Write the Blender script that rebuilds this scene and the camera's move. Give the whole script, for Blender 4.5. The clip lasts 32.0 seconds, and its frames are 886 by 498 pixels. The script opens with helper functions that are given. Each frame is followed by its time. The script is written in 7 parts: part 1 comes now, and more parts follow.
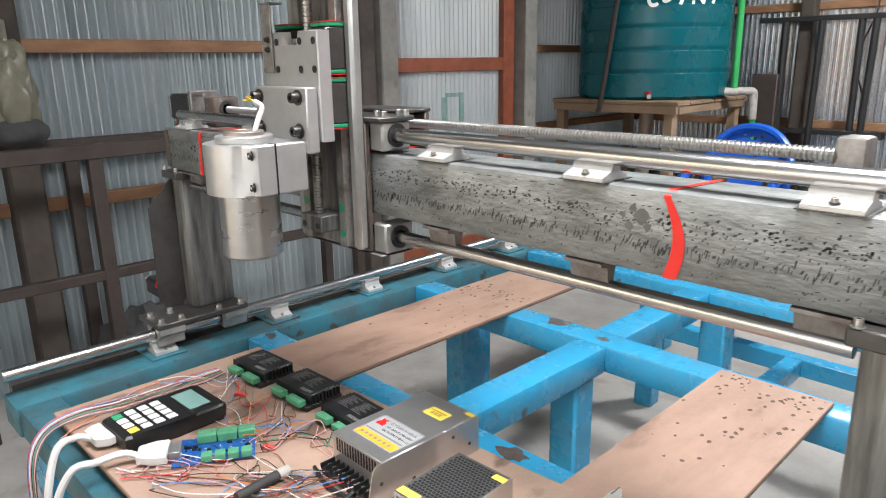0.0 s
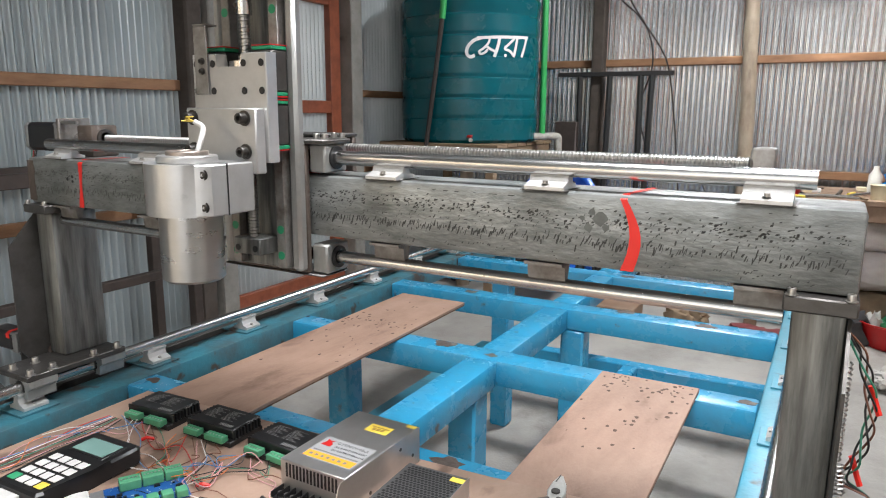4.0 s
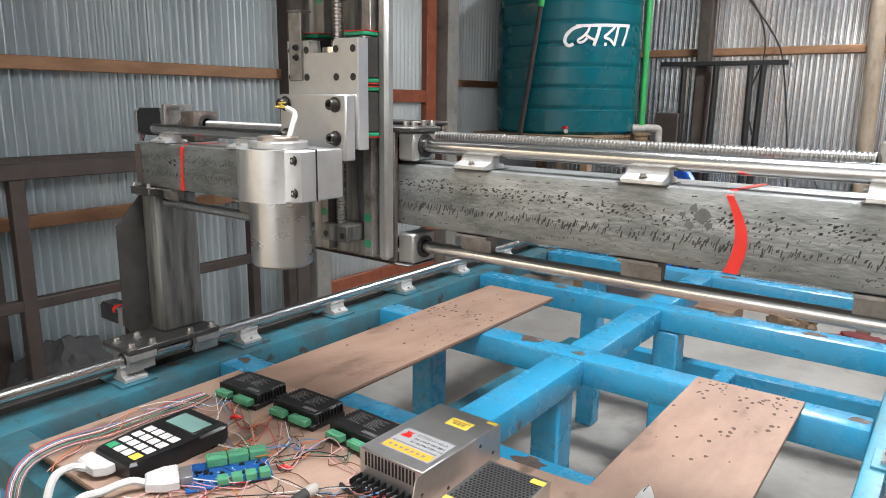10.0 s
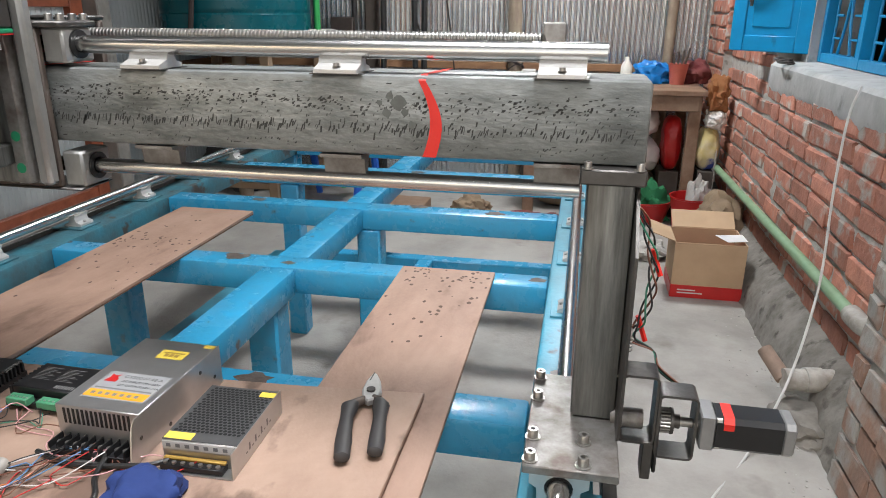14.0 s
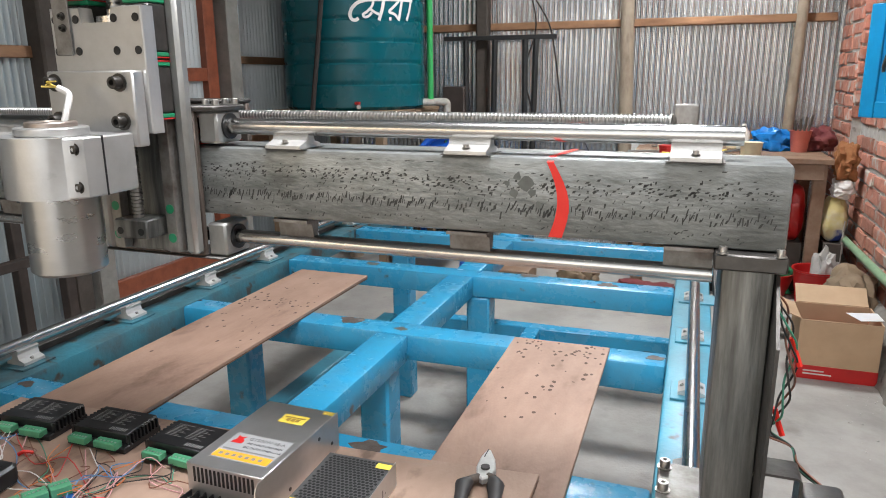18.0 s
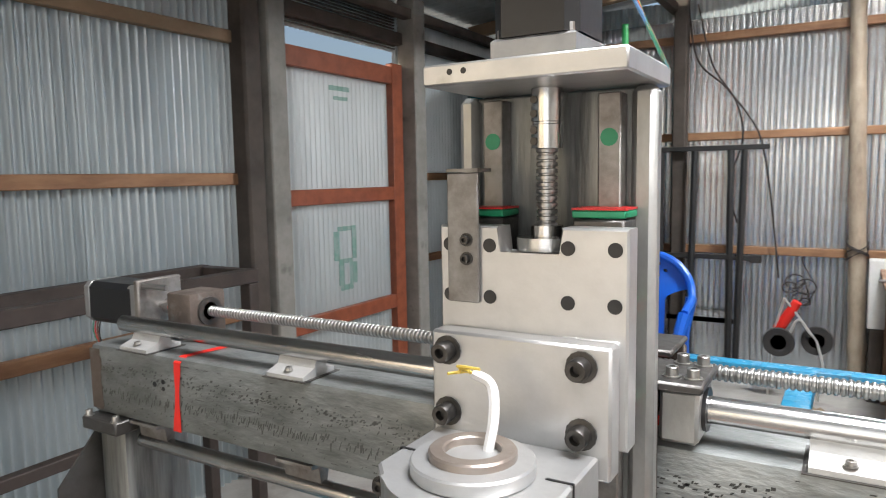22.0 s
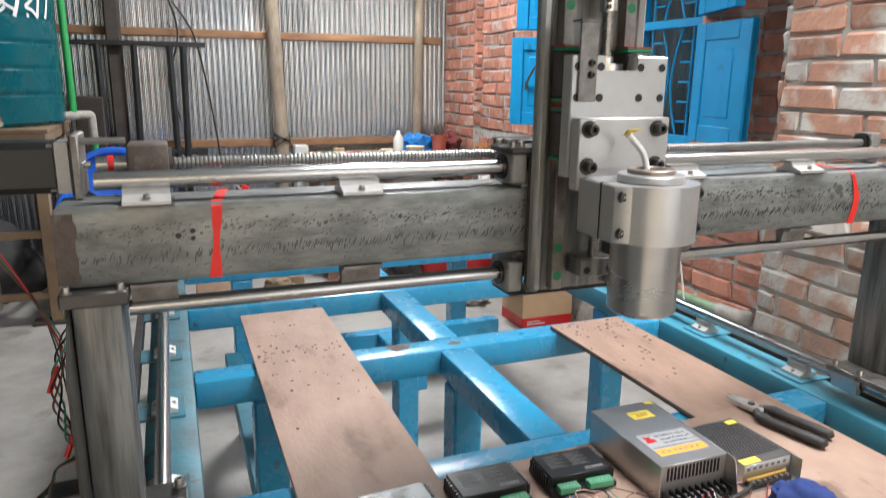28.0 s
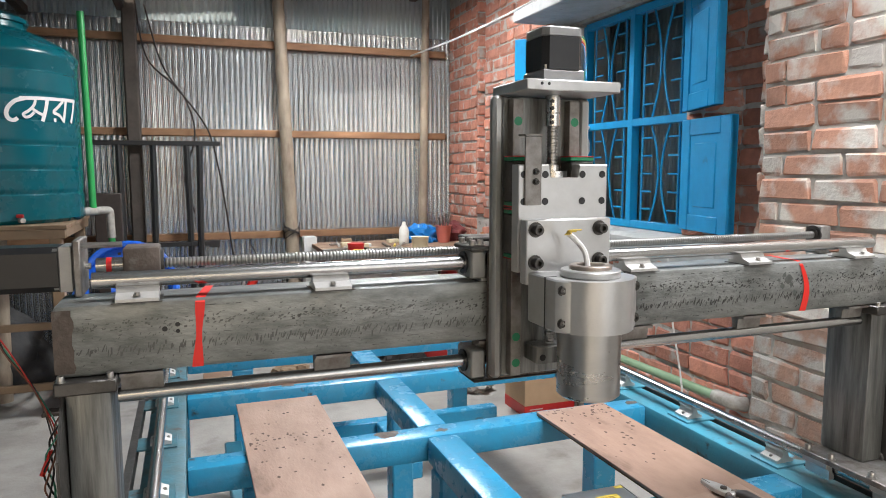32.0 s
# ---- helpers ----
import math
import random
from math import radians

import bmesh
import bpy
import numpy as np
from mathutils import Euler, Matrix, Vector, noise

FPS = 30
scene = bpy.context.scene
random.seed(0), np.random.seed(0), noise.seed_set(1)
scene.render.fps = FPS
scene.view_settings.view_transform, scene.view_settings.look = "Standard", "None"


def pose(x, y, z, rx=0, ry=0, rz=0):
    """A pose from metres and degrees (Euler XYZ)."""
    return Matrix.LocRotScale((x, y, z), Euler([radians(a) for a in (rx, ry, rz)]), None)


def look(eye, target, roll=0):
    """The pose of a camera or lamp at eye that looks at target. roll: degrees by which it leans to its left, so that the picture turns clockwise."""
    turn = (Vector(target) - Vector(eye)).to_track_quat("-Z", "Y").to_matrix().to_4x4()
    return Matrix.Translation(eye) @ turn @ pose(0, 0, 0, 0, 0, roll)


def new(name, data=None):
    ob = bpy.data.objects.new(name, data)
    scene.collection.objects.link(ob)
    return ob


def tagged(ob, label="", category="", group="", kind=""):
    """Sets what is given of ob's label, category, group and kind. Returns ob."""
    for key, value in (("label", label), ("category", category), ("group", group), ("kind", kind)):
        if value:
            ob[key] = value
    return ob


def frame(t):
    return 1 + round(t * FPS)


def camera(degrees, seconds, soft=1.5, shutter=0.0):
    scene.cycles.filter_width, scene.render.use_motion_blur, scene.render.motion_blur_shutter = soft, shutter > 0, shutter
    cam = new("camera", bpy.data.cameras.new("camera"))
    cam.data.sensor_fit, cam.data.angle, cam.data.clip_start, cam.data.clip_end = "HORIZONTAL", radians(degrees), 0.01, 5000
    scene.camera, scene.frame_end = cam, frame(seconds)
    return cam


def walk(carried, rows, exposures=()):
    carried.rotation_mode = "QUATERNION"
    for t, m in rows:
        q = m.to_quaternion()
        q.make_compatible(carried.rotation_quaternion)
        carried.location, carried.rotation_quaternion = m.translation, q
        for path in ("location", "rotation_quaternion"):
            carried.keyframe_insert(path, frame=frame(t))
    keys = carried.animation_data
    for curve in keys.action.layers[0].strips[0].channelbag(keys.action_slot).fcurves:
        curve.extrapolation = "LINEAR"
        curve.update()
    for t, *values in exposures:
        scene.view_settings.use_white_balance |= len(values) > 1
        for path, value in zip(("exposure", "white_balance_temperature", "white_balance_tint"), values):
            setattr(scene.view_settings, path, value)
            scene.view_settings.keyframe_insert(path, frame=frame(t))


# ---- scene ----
# ---------------------------------------------------------------- camera
cam = camera(65.1, 32.0, soft=0.95, shutter=0.25)
PATH = [  # seconds, x, y, z, pitch, roll, yaw
    (0, 0.830, -1.269, 1.312, -15.09, 0.86, 45.50),
    (0.5, 0.881, -1.284, 1.323, -16.89, 0.10, 43.58),
    (1, 0.882, -1.275, 1.305, -16.33, -0.04, 40.06),
    (1.5, 0.903, -1.305, 1.316, -9.81, 1.42, 40.14),
    (2, 0.887, -1.305, 1.294, -7.39, 0.27, 37.22),
    (2.5, 0.807, -1.344, 1.272, -8.75, -0.96, 28.17),
    (3, 0.724, -1.411, 1.278, -10.00, 0.19, 26.78),
    (3.5, 0.700, -1.439, 1.283, -10.18, -0.64, 26.78),
    (4, 0.704, -1.443, 1.280, -11.33, -0.35, 29.23),
    (4.5, 0.712, -1.444, 1.286, -12.40, -0.49, 32.15),
    (6.5, 0.698, -1.426, 1.278, -13.12, -0.71, 37.34),
    (7, 0.698, -1.426, 1.277, -12.98, -0.85, 37.46),
    (7.5, 0.698, -1.429, 1.281, -12.87, -0.86, 37.65),
    (8, 0.698, -1.431, 1.279, -12.71, -0.91, 37.61),
    (8.5, 0.698, -1.427, 1.278, -12.44, -0.91, 37.45),
    (9, 0.697, -1.423, 1.279, -12.46, -1.05, 37.41),
    (9.5, 0.695, -1.422, 1.276, -12.04, -0.99, 37.06),
    (10, 0.693, -1.416, 1.276, -12.16, -0.75, 36.93),
    (10.5, 0.690, -1.414, 1.275, -12.37, -0.73, 36.86),
    (11, 0.700, -1.400, 1.275, -12.88, -0.68, 34.87),
    (11.5, 0.714, -1.365, 1.264, -15.45, -1.17, 22.61),
    (12, 0.727, -1.347, 1.257, -17.32, -0.56, 15.52),
    (12.5, 0.721, -1.356, 1.250, -20.00, 0.34, 12.94),
    (13, 0.698, -1.370, 1.252, -19.89, -0.05, 11.86),
    (13.5, 0.680, -1.384, 1.251, -19.45, -0.21, 11.31),
    (15.5, 0.650, -1.409, 1.252, -17.55, -0.89, 11.71),
    (16, 0.644, -1.405, 1.256, -16.82, -1.17, 12.95),
    (16.5, 0.643, -1.403, 1.256, -16.14, -1.02, 13.99),
    (17, 0.641, -1.400, 1.261, -15.57, -0.30, 16.73),
    (17.5, 0.641, -1.407, 1.269, -14.21, 0.14, 18.99),
    (18, 0.642, -1.400, 1.271, -13.93, 0.39, 19.71),
    (18.5, 0.638, -1.412, 1.277, -12.50, 0.71, 21.45),
    (19, 0.630, -1.419, 1.301, -8.79, 0.95, 23.70),
    (19.5, 0.585, -1.397, 1.371, -6.01, 1.36, 28.58),
    (20, 0.551, -1.357, 1.394, -7.69, 2.08, 33.08),
    (20.5, 0.513, -1.227, 1.384, -6.54, 1.66, 38.20),
    (21, 0.399, -1.178, 1.350, -10.09, -0.66, 36.67),
    (21.5, 0.225, -1.195, 1.367, -8.20, 0.09, 36.22),
    (22, 0.136, -1.154, 1.394, -6.02, 0.94, 30.50),
    (22.5, 0.028, -1.187, 1.401, -7.93, 1.53, 21.69),
    (23, -0.104, -1.202, 1.409, -7.62, -0.19, 15.07),
    (23.5, -0.178, -1.164, 1.377, -8.83, 0.55, 13.00),
    (24, -0.303, -1.181, 1.363, -10.26, 1.51, 5.53),
    (24.5, -0.437, -1.218, 1.368, -10.01, 2.32, -4.30),
    (25, -0.432, -1.232, 1.361, -9.50, 2.18, -5.26),
    (25.5, -0.442, -1.262, 1.327, -15.63, 0.05, -2.11),
    (27.5, -0.633, -1.448, 1.274, -21.26, -0.39, -17.67),
    (28, -0.602, -1.470, 1.323, -13.58, -0.65, -21.26),
    (28.5, -0.572, -1.531, 1.341, -9.39, -0.17, -17.31),
    (29, -0.570, -1.577, 1.344, -8.43, 0.22, -18.27),
    (29.5, -0.573, -1.598, 1.348, -6.75, -0.21, -19.57),
    (30, -0.573, -1.602, 1.350, -6.31, -0.09, -19.47),
    (30.5, -0.567, -1.590, 1.350, -6.47, -0.01, -19.66),
    (31, -0.565, -1.593, 1.349, -6.53, -0.04, -19.64),
    (31.5, -0.565, -1.587, 1.348, -6.57, -0.01, -19.70),
    (32, -0.566, -1.578, 1.348, -6.41, 0.07, -20.16),
]
walk(cam, [(t, pose(x, y, z, 90 + pitch, roll, yaw)) for t, x, y, z, pitch, roll, yaw in PATH],
     exposures=[(0, 0.15), (2, 0.18), (3, -0.1), (4.5, -0.12), (7, -0.02), (10, 0.0), (12, -0.2), (14, -0.3), (16, -0.25), (17.5, -0.2), (19, -0.15), (20, 0.0), (22, 0.12), (23.2, -0.05), (24, 0.12), (25.5, 0.05), (28, -0.05), (32, -0.12)])

# ---------------------------------------------------------------- light
world = bpy.data.worlds.new("world")
scene.world = world
world.use_nodes = True
wn = world.node_tree
sky = wn.nodes.new("ShaderNodeTexSky")
sky.sky_type, sky.sun_disc = "NISHITA", False
sky.sun_elevation, sky.sun_rotation = radians(31), radians(200)
sky.dust_density, sky.air_density = 5.0, 1.0
wn.links.new(sky.outputs[0], wn.nodes["Background"].inputs[0])
wn.nodes["Background"].inputs[1].default_value = 0.15


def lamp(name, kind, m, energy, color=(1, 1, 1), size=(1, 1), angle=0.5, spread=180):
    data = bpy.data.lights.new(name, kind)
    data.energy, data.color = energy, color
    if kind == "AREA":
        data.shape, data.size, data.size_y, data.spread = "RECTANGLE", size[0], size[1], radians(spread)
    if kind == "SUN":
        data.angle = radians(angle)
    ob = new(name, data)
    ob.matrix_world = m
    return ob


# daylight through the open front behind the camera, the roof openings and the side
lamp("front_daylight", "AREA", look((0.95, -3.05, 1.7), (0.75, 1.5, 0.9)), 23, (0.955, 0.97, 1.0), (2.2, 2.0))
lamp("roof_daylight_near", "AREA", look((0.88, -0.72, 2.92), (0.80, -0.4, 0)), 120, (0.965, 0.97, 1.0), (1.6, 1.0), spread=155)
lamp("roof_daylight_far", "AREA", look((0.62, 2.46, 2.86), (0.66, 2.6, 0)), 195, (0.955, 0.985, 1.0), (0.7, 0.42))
SUN_TO = Vector((0.30, 0.80, -0.52)).normalized()
lamp("sun", "SUN", look((0, 0, 0), SUN_TO), 5.0, (1.0, 0.93, 0.82), angle=0.53)


# ---------------------------------------------------------------- materials
def material(name, color, rough=0.6, metal=0.0, color2=None, scale=8.0, amount=0.5, bump=0.0, bump_scale=60.0, spots=None,
             spot_scale=30.0, spot_cut=0.62, stretch=(1, 1, 1), vary=0.0, rough_vary=0.15, coat=0.0, spot_soft=0.05):
    """A surface with two scales of variation: slow patches of color2, fine grain, and optional spots of a third colour."""
    m = bpy.data.materials.new(name)
    m.use_nodes = True
    t = m.node_tree
    N, L = t.nodes.new, t.links.new
    b = t.nodes["Principled BSDF"]
    co = N("ShaderNodeTexCoord")
    mp = N("ShaderNodeMapping")
    mp.inputs["Scale"].default_value = stretch
    where = co.outputs["Object"]
    if vary:                                   # every piece takes its own stretch of the pattern
        oi = N("ShaderNodeObjectInfo")
        far = N("ShaderNodeVectorMath")
        far.operation = "SCALE"
        far.inputs[0].default_value = (37.0, 61.0, 23.0)
        L(oi.outputs["Random"], far.inputs["Scale"])
        shift = N("ShaderNodeVectorMath")
        L(where, shift.inputs[0])
        L(far.outputs[0], shift.inputs[1])
        where = shift.outputs[0]
    L(where, mp.inputs[0])
    n1 = N("ShaderNodeTexNoise")
    n1.inputs["Scale"].default_value, n1.inputs["Detail"].default_value, n1.inputs["Roughness"].default_value = scale, 6, 0.65
    L(mp.outputs[0], n1.inputs[0])
    ramp = N("ShaderNodeMapRange")
    ramp.inputs[1].default_value, ramp.inputs[2].default_value = 0.38, 0.68
    ramp.inputs[4].default_value = amount
    L(n1.outputs[0], ramp.inputs[0])
    mix = N("ShaderNodeMix")
    mix.data_type = "RGBA"
    mix.inputs[6].default_value = (*color, 1)
    c2 = color2 if color2 else tuple(c * 0.7 for c in color)
    mix.inputs[7].default_value = (*c2, 1)
    L(ramp.outputs[0], mix.inputs[0])
    out = mix.outputs[2]
    if spots:
        n2 = N("ShaderNodeTexNoise")
        n2.inputs["Scale"].default_value, n2.inputs["Detail"].default_value = spot_scale, 5
        L(mp.outputs[0], n2.inputs[0])
        r2 = N("ShaderNodeMapRange")
        r2.inputs[1].default_value, r2.inputs[2].default_value = spot_cut, spot_cut + spot_soft
        L(n2.outputs[0], r2.inputs[0])
        m2 = N("ShaderNodeMix")
        m2.data_type = "RGBA"
        L(r2.outputs[0], m2.inputs[0])
        L(out, m2.inputs[6])
        m2.inputs[7].default_value = (*spots, 1)
        out = m2.outputs[2]
    if vary:
        hs = N("ShaderNodeHueSaturation")
        vr = N("ShaderNodeMapRange")
        vr.inputs[3].default_value, vr.inputs[4].default_value = 1 - vary, 1 + vary
        L(oi.outputs["Random"], vr.inputs[0])
        L(vr.outputs[0], hs.inputs["Value"])
        L(out, hs.inputs["Color"])
        out = hs.outputs[0]
    L(out, b.inputs["Base Color"])
    rr = N("ShaderNodeMapRange")
    rr.inputs[3].default_value, rr.inputs[4].default_value = max(0.03, rough - rough_vary), min(1.0, rough + rough_vary)
    L(n1.outputs[0], rr.inputs[0])
    L(rr.outputs[0], b.inputs["Roughness"])
    b.inputs["Metallic"].default_value = metal
    b.inputs["Coat Weight"].default_value = coat
    if bump:
        n3 = N("ShaderNodeTexNoise")
        n3.inputs["Scale"].default_value, n3.inputs["Detail"].default_value = bump_scale, 4
        L(mp.outputs[0], n3.inputs[0])
        bp = N("ShaderNodeBump")
        bp.inputs["Strength"].default_value, bp.inputs["Distance"].default_value = bump, 0.004
        L(n3.outputs[0], bp.inputs["Height"])
        L(bp.outputs[0], b.inputs["Normal"])
    return m


M = {}
M["blue"] = material("blue_paint", (0.028, 0.29, 0.51), 0.27, 0, (0.05, 0.235, 0.385), 11, 0.85, 0.2, 90, (0.07, 0.085, 0.09), 26, 0.655, spot_soft=0.1)
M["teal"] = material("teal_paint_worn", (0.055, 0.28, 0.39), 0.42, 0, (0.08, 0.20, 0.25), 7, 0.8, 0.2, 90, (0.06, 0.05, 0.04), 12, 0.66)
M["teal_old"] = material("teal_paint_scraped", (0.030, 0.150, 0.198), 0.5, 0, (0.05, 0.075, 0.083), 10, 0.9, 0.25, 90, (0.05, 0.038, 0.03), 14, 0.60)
M["ply_stained"] = material("stained_plywood", (0.37, 0.252, 0.19), 0.6, 0, (0.26, 0.168, 0.124), 8, 0.9, 0.2, 130, (0.165, 0.105, 0.077), 11, 0.555, (1, 0.6, 1), spot_soft=0.07)
M["ply"] = material("plywood", (0.345, 0.222, 0.165), 0.6, 0, (0.235, 0.146, 0.107), 9, 0.9, 0.2, 150, (0.15, 0.09, 0.064), 9, 0.585, (1, 0.45, 1), spot_soft=0.12)
M["pit"] = material("burnt_pit", (0.11, 0.068, 0.05), 0.9, 0, (0.07, 0.045, 0.035), 90, 0.8)
M["ply_edge"] = material("plywood_edge", (0.20, 0.115, 0.07), 0.85, 0, (0.09, 0.055, 0.04), 60, 0.9, 0.4, 120)
M["tube"] = material("galvanised_tube", (0.265, 0.278, 0.272), 0.40, 0.4, (0.115, 0.122, 0.118), 26, 1.0, 0.3, 150, (0.065, 0.06, 0.052), 15, 0.63, (0.45, 1, 1.3), spot_soft=0.16)
M["scuff"] = material("grind_scuff", (0.05, 0.051, 0.049), 0.6, 0.2)
M["scuff_faint"] = material("worn_grind_scuff", (0.105, 0.108, 0.104), 0.55, 0.3)
M["stain"] = material("oil_stain", (0.135, 0.145, 0.14), 0.45, 0.3, (0.09, 0.095, 0.09), 60, 0.8)
M["column"] = material("mill_scale_steel", (0.23, 0.235, 0.225), 0.42, 0.4, (0.065, 0.066, 0.063), 30, 1.0, 0.2, 120, (0.04, 0.037, 0.034), 12, 0.60, (1.6, 1.6, 0.14), spot_soft=0.12)
M["bundle_yellow"] = material("cream_and_blue_wrap", (0.58, 0.47, 0.20), 0.6, 0, (0.62, 0.58, 0.50), 6, 0.9, 0.3, 30, (0.03, 0.06, 0.28), 5, 0.56)
M["shaft"] = material("ground_steel_shaft", (0.56, 0.555, 0.545), 0.25, 1.0, (0.43, 0.425, 0.415), 60, 0.6, stretch=(0.15, 0.15, 1), rough_vary=0.07)
M["screw"] = material("ball_screw_steel", (0.34, 0.335, 0.325), 0.34, 0.9, (0.22, 0.215, 0.205), 30, 0.5, 0)
M["machined"] = material("machined_plate", (0.52, 0.52, 0.515), 0.36, 0.7, (0.41, 0.408, 0.40), 14, 0.75, 0.05, 200, (0.26, 0.25, 0.24), 22, 0.69, spot_soft=0.12)
M["cap_ring"] = material("browned_turned_steel", (0.36, 0.315, 0.28), 0.34, 0.7, (0.25, 0.205, 0.175), 20, 0.8, 0.05, 200)
M["channel"] = material("grey_channel_steel", (0.36, 0.36, 0.345), 0.38, 0.6, (0.17, 0.17, 0.165), 12, 0.8, 0.1, 120, (0.12, 0.11, 0.10), 14, 0.66, stretch=(1, 1, 0.5), spot_soft=0.1)
M["spindle"] = material("turned_steel", (0.45, 0.445, 0.435), 0.3, 0.9, (0.36, 0.355, 0.345), 10, 0.7, stretch=(0.6, 0.6, 2))
M["support"] = material("cast_aluminium", (0.58, 0.575, 0.56), 0.38, 0.5, (0.44, 0.435, 0.42), 30, 0.6, 0.1, 200)
M["dark_steel"] = material("dark_steel", (0.10, 0.095, 0.09), 0.42, 0.7, (0.06, 0.055, 0.05), 18, 0.8, 0.15, 120)
M["plate_steel"] = material("oily_plate_steel", (0.27, 0.262, 0.25), 0.48, 0.6, (0.125, 0.105, 0.09), 24, 1.0, 0.15, 150, (0.10, 0.065, 0.052), 13, 0.60, spot_soft=0.12)
M["rust"] = material("rusty_steel", (0.115, 0.09, 0.075), 0.65, 0.3, (0.065, 0.052, 0.044), 25, 0.9, 0.3, 120, (0.17, 0.155, 0.14), 40, 0.60, spot_soft=0.1)
M["black"] = material("black_enamel", (0.011, 0.011, 0.012), 0.36, 0.1, (0.02, 0.02, 0.021), 20, 0.6)
M["rubber"] = material("black_rubber", (0.022, 0.02, 0.02), 0.7, 0, (0.04, 0.037, 0.035), 40, 0.6, 0.1, 200)
M["motor_end"] = material("motor_end_cap", (0.30, 0.30, 0.30), 0.42, 0.6, (0.2, 0.2, 0.2), 30, 0.5)
M["bolt"] = material("socket_bolt", (0.05, 0.048, 0.045), 0.4, 0.8, (0.12, 0.11, 0.10), 60, 0.6)
M["zinc_bolt"] = material("zinc_bolt", (0.42, 0.41, 0.39), 0.35, 0.9, (0.22, 0.2, 0.18), 60, 0.6)
M["red_tape"] = material("red_tape", (0.72, 0.022, 0.012), 0.5, 0, (0.60, 0.012, 0.01), 30, 0.5)
M["red_plastic"] = material("red_plastic", (0.50, 0.015, 0.015), 0.38, 0, (0.36, 0.012, 0.012), 8, 0.6)
M["green_end"] = material("green_end_seal", (0.01, 0.22, 0.10), 0.45, 0, (0.01, 0.16, 0.07), 30, 0.5)
M["connector"] = material("green_terminal_plastic", (0.085, 0.31, 0.17), 0.5, 0, (0.05, 0.23, 0.12), 60, 0.5)
M["pcb"] = material("blue_circuit_board", (0.010, 0.075, 0.27), 0.4, 0, (0.015, 0.11, 0.34), 60, 0.6, 0, spots=(0.5, 0.5, 0.46), spot_scale=160, spot_cut=0.62)
M["case"] = material("steel_sheet_case", (0.55, 0.545, 0.535), 0.33, 0.85, (0.40, 0.395, 0.385), 9, 0.7, rough_vary=0.06)
M["label_white"] = material("white_label", (0.58, 0.575, 0.56), 0.45, 0, (0.50, 0.495, 0.48), 40, 0.4)
M["label_grey"] = material("silver_label", (0.40, 0.405, 0.41), 0.38, 0.3, (0.33, 0.335, 0.34), 40, 0.4)
M["label_orange"] = material("orange_label", (0.85, 0.33, 0.02), 0.5)
M["label_yellow"] = material("yellow_label", (0.83, 0.64, 0.09), 0.5)
M["mesh_lid"] = material("dull_perforated_steel", (0.20, 0.20, 0.20), 0.36, 0.7, (0.13, 0.13, 0.13), 20, 0.6)
M["brass"] = material("brass_bar", (0.50, 0.31, 0.07), 0.4, 0.4, (0.36, 0.21, 0.05), 30, 0.6)
M["ink"] = material("label_ink", (0.06, 0.06, 0.065), 0.6)
M["pale_ink"] = material("pale_print", (0.19, 0.19, 0.19), 0.6)
M["screen"] = material("lcd_screen", (0.21, 0.36, 0.33), 0.18, 0, (0.18, 0.32, 0.30), 20, 0.5)
M["key"] = material("white_key", (0.66, 0.65, 0.64), 0.5)
M["key_green"] = material("green_key", (0.04, 0.34, 0.16), 0.5)
M["plug"] = material("white_plug", (0.58, 0.57, 0.555), 0.45, 0, (0.46, 0.45, 0.435), 40, 0.5)
for nm, c in (("red", (0.55, 0.03, 0.025)), ("blue", (0.10, 0.24, 0.46)), ("white", (0.70, 0.68, 0.66)), ("black", (0.02, 0.02, 0.02)), ("pink", (0.62, 0.33, 0.34)),
              ("yellow", (0.62, 0.45, 0.08)), ("green", (0.05, 0.25, 0.16)), ("brown", (0.18, 0.07, 0.04)), ("orange", (0.65, 0.19, 0.04))):
    M["w_" + nm] = material(nm + "_wire", c, 0.45)
M["tank"] = material("teal_tank_plastic", (0.0, 0.098, 0.125), 0.26, 0, (0.0, 0.074, 0.096), 4, 0.8, 0.06, 40)
M["letter"] = material("white_letter_paint", (0.75, 0.75, 0.74), 0.5)
M["pipe_green"] = material("green_pipe_plastic", (0.03, 0.36, 0.09), 0.4, 0, (0.03, 0.27, 0.08), 10, 0.6)
M["pipe_pale"] = material("pale_green_conduit", (0.235, 0.36, 0.22), 0.5, 0, (0.17, 0.27, 0.16), 10, 0.7)
M["pvc"] = material("grey_pvc", (0.45, 0.43, 0.395), 0.6, 0, (0.24, 0.215, 0.185), 16, 0.95, 0.3, 50, (0.34, 0.32, 0.29), 26, 0.58, spot_soft=0.1)
M["clay"] = material("brown_clay", (0.30, 0.215, 0.165), 0.8, 0, (0.20, 0.145, 0.115), 14, 0.9, 0.3, 60)
M["strap"] = material("black_strap", (0.03, 0.022, 0.02), 0.7)
M["chair"] = material("blue_chair_plastic", (0.012, 0.12, 0.60), 0.32, 0, (0.010, 0.09, 0.48), 6, 0.6)
M["wood"] = material("old_timber", (0.29, 0.20, 0.125), 0.75, 0, (0.17, 0.11, 0.065), 4, 0.9, 0.3, 40, stretch=(0.5, 0.5, 0.5))
M["rail"] = material("sawn_rail", (0.31, 0.165, 0.085), 0.7, 0, (0.19, 0.095, 0.05), 9, 0.9, 0.25, 60, stretch=(0.5, 0.5, 2))
M["door_wood"] = material("red_brown_door_wood", (0.27, 0.075, 0.035), 0.5, 0, (0.17, 0.045, 0.022), 12, 0.9, 0.15, 60)
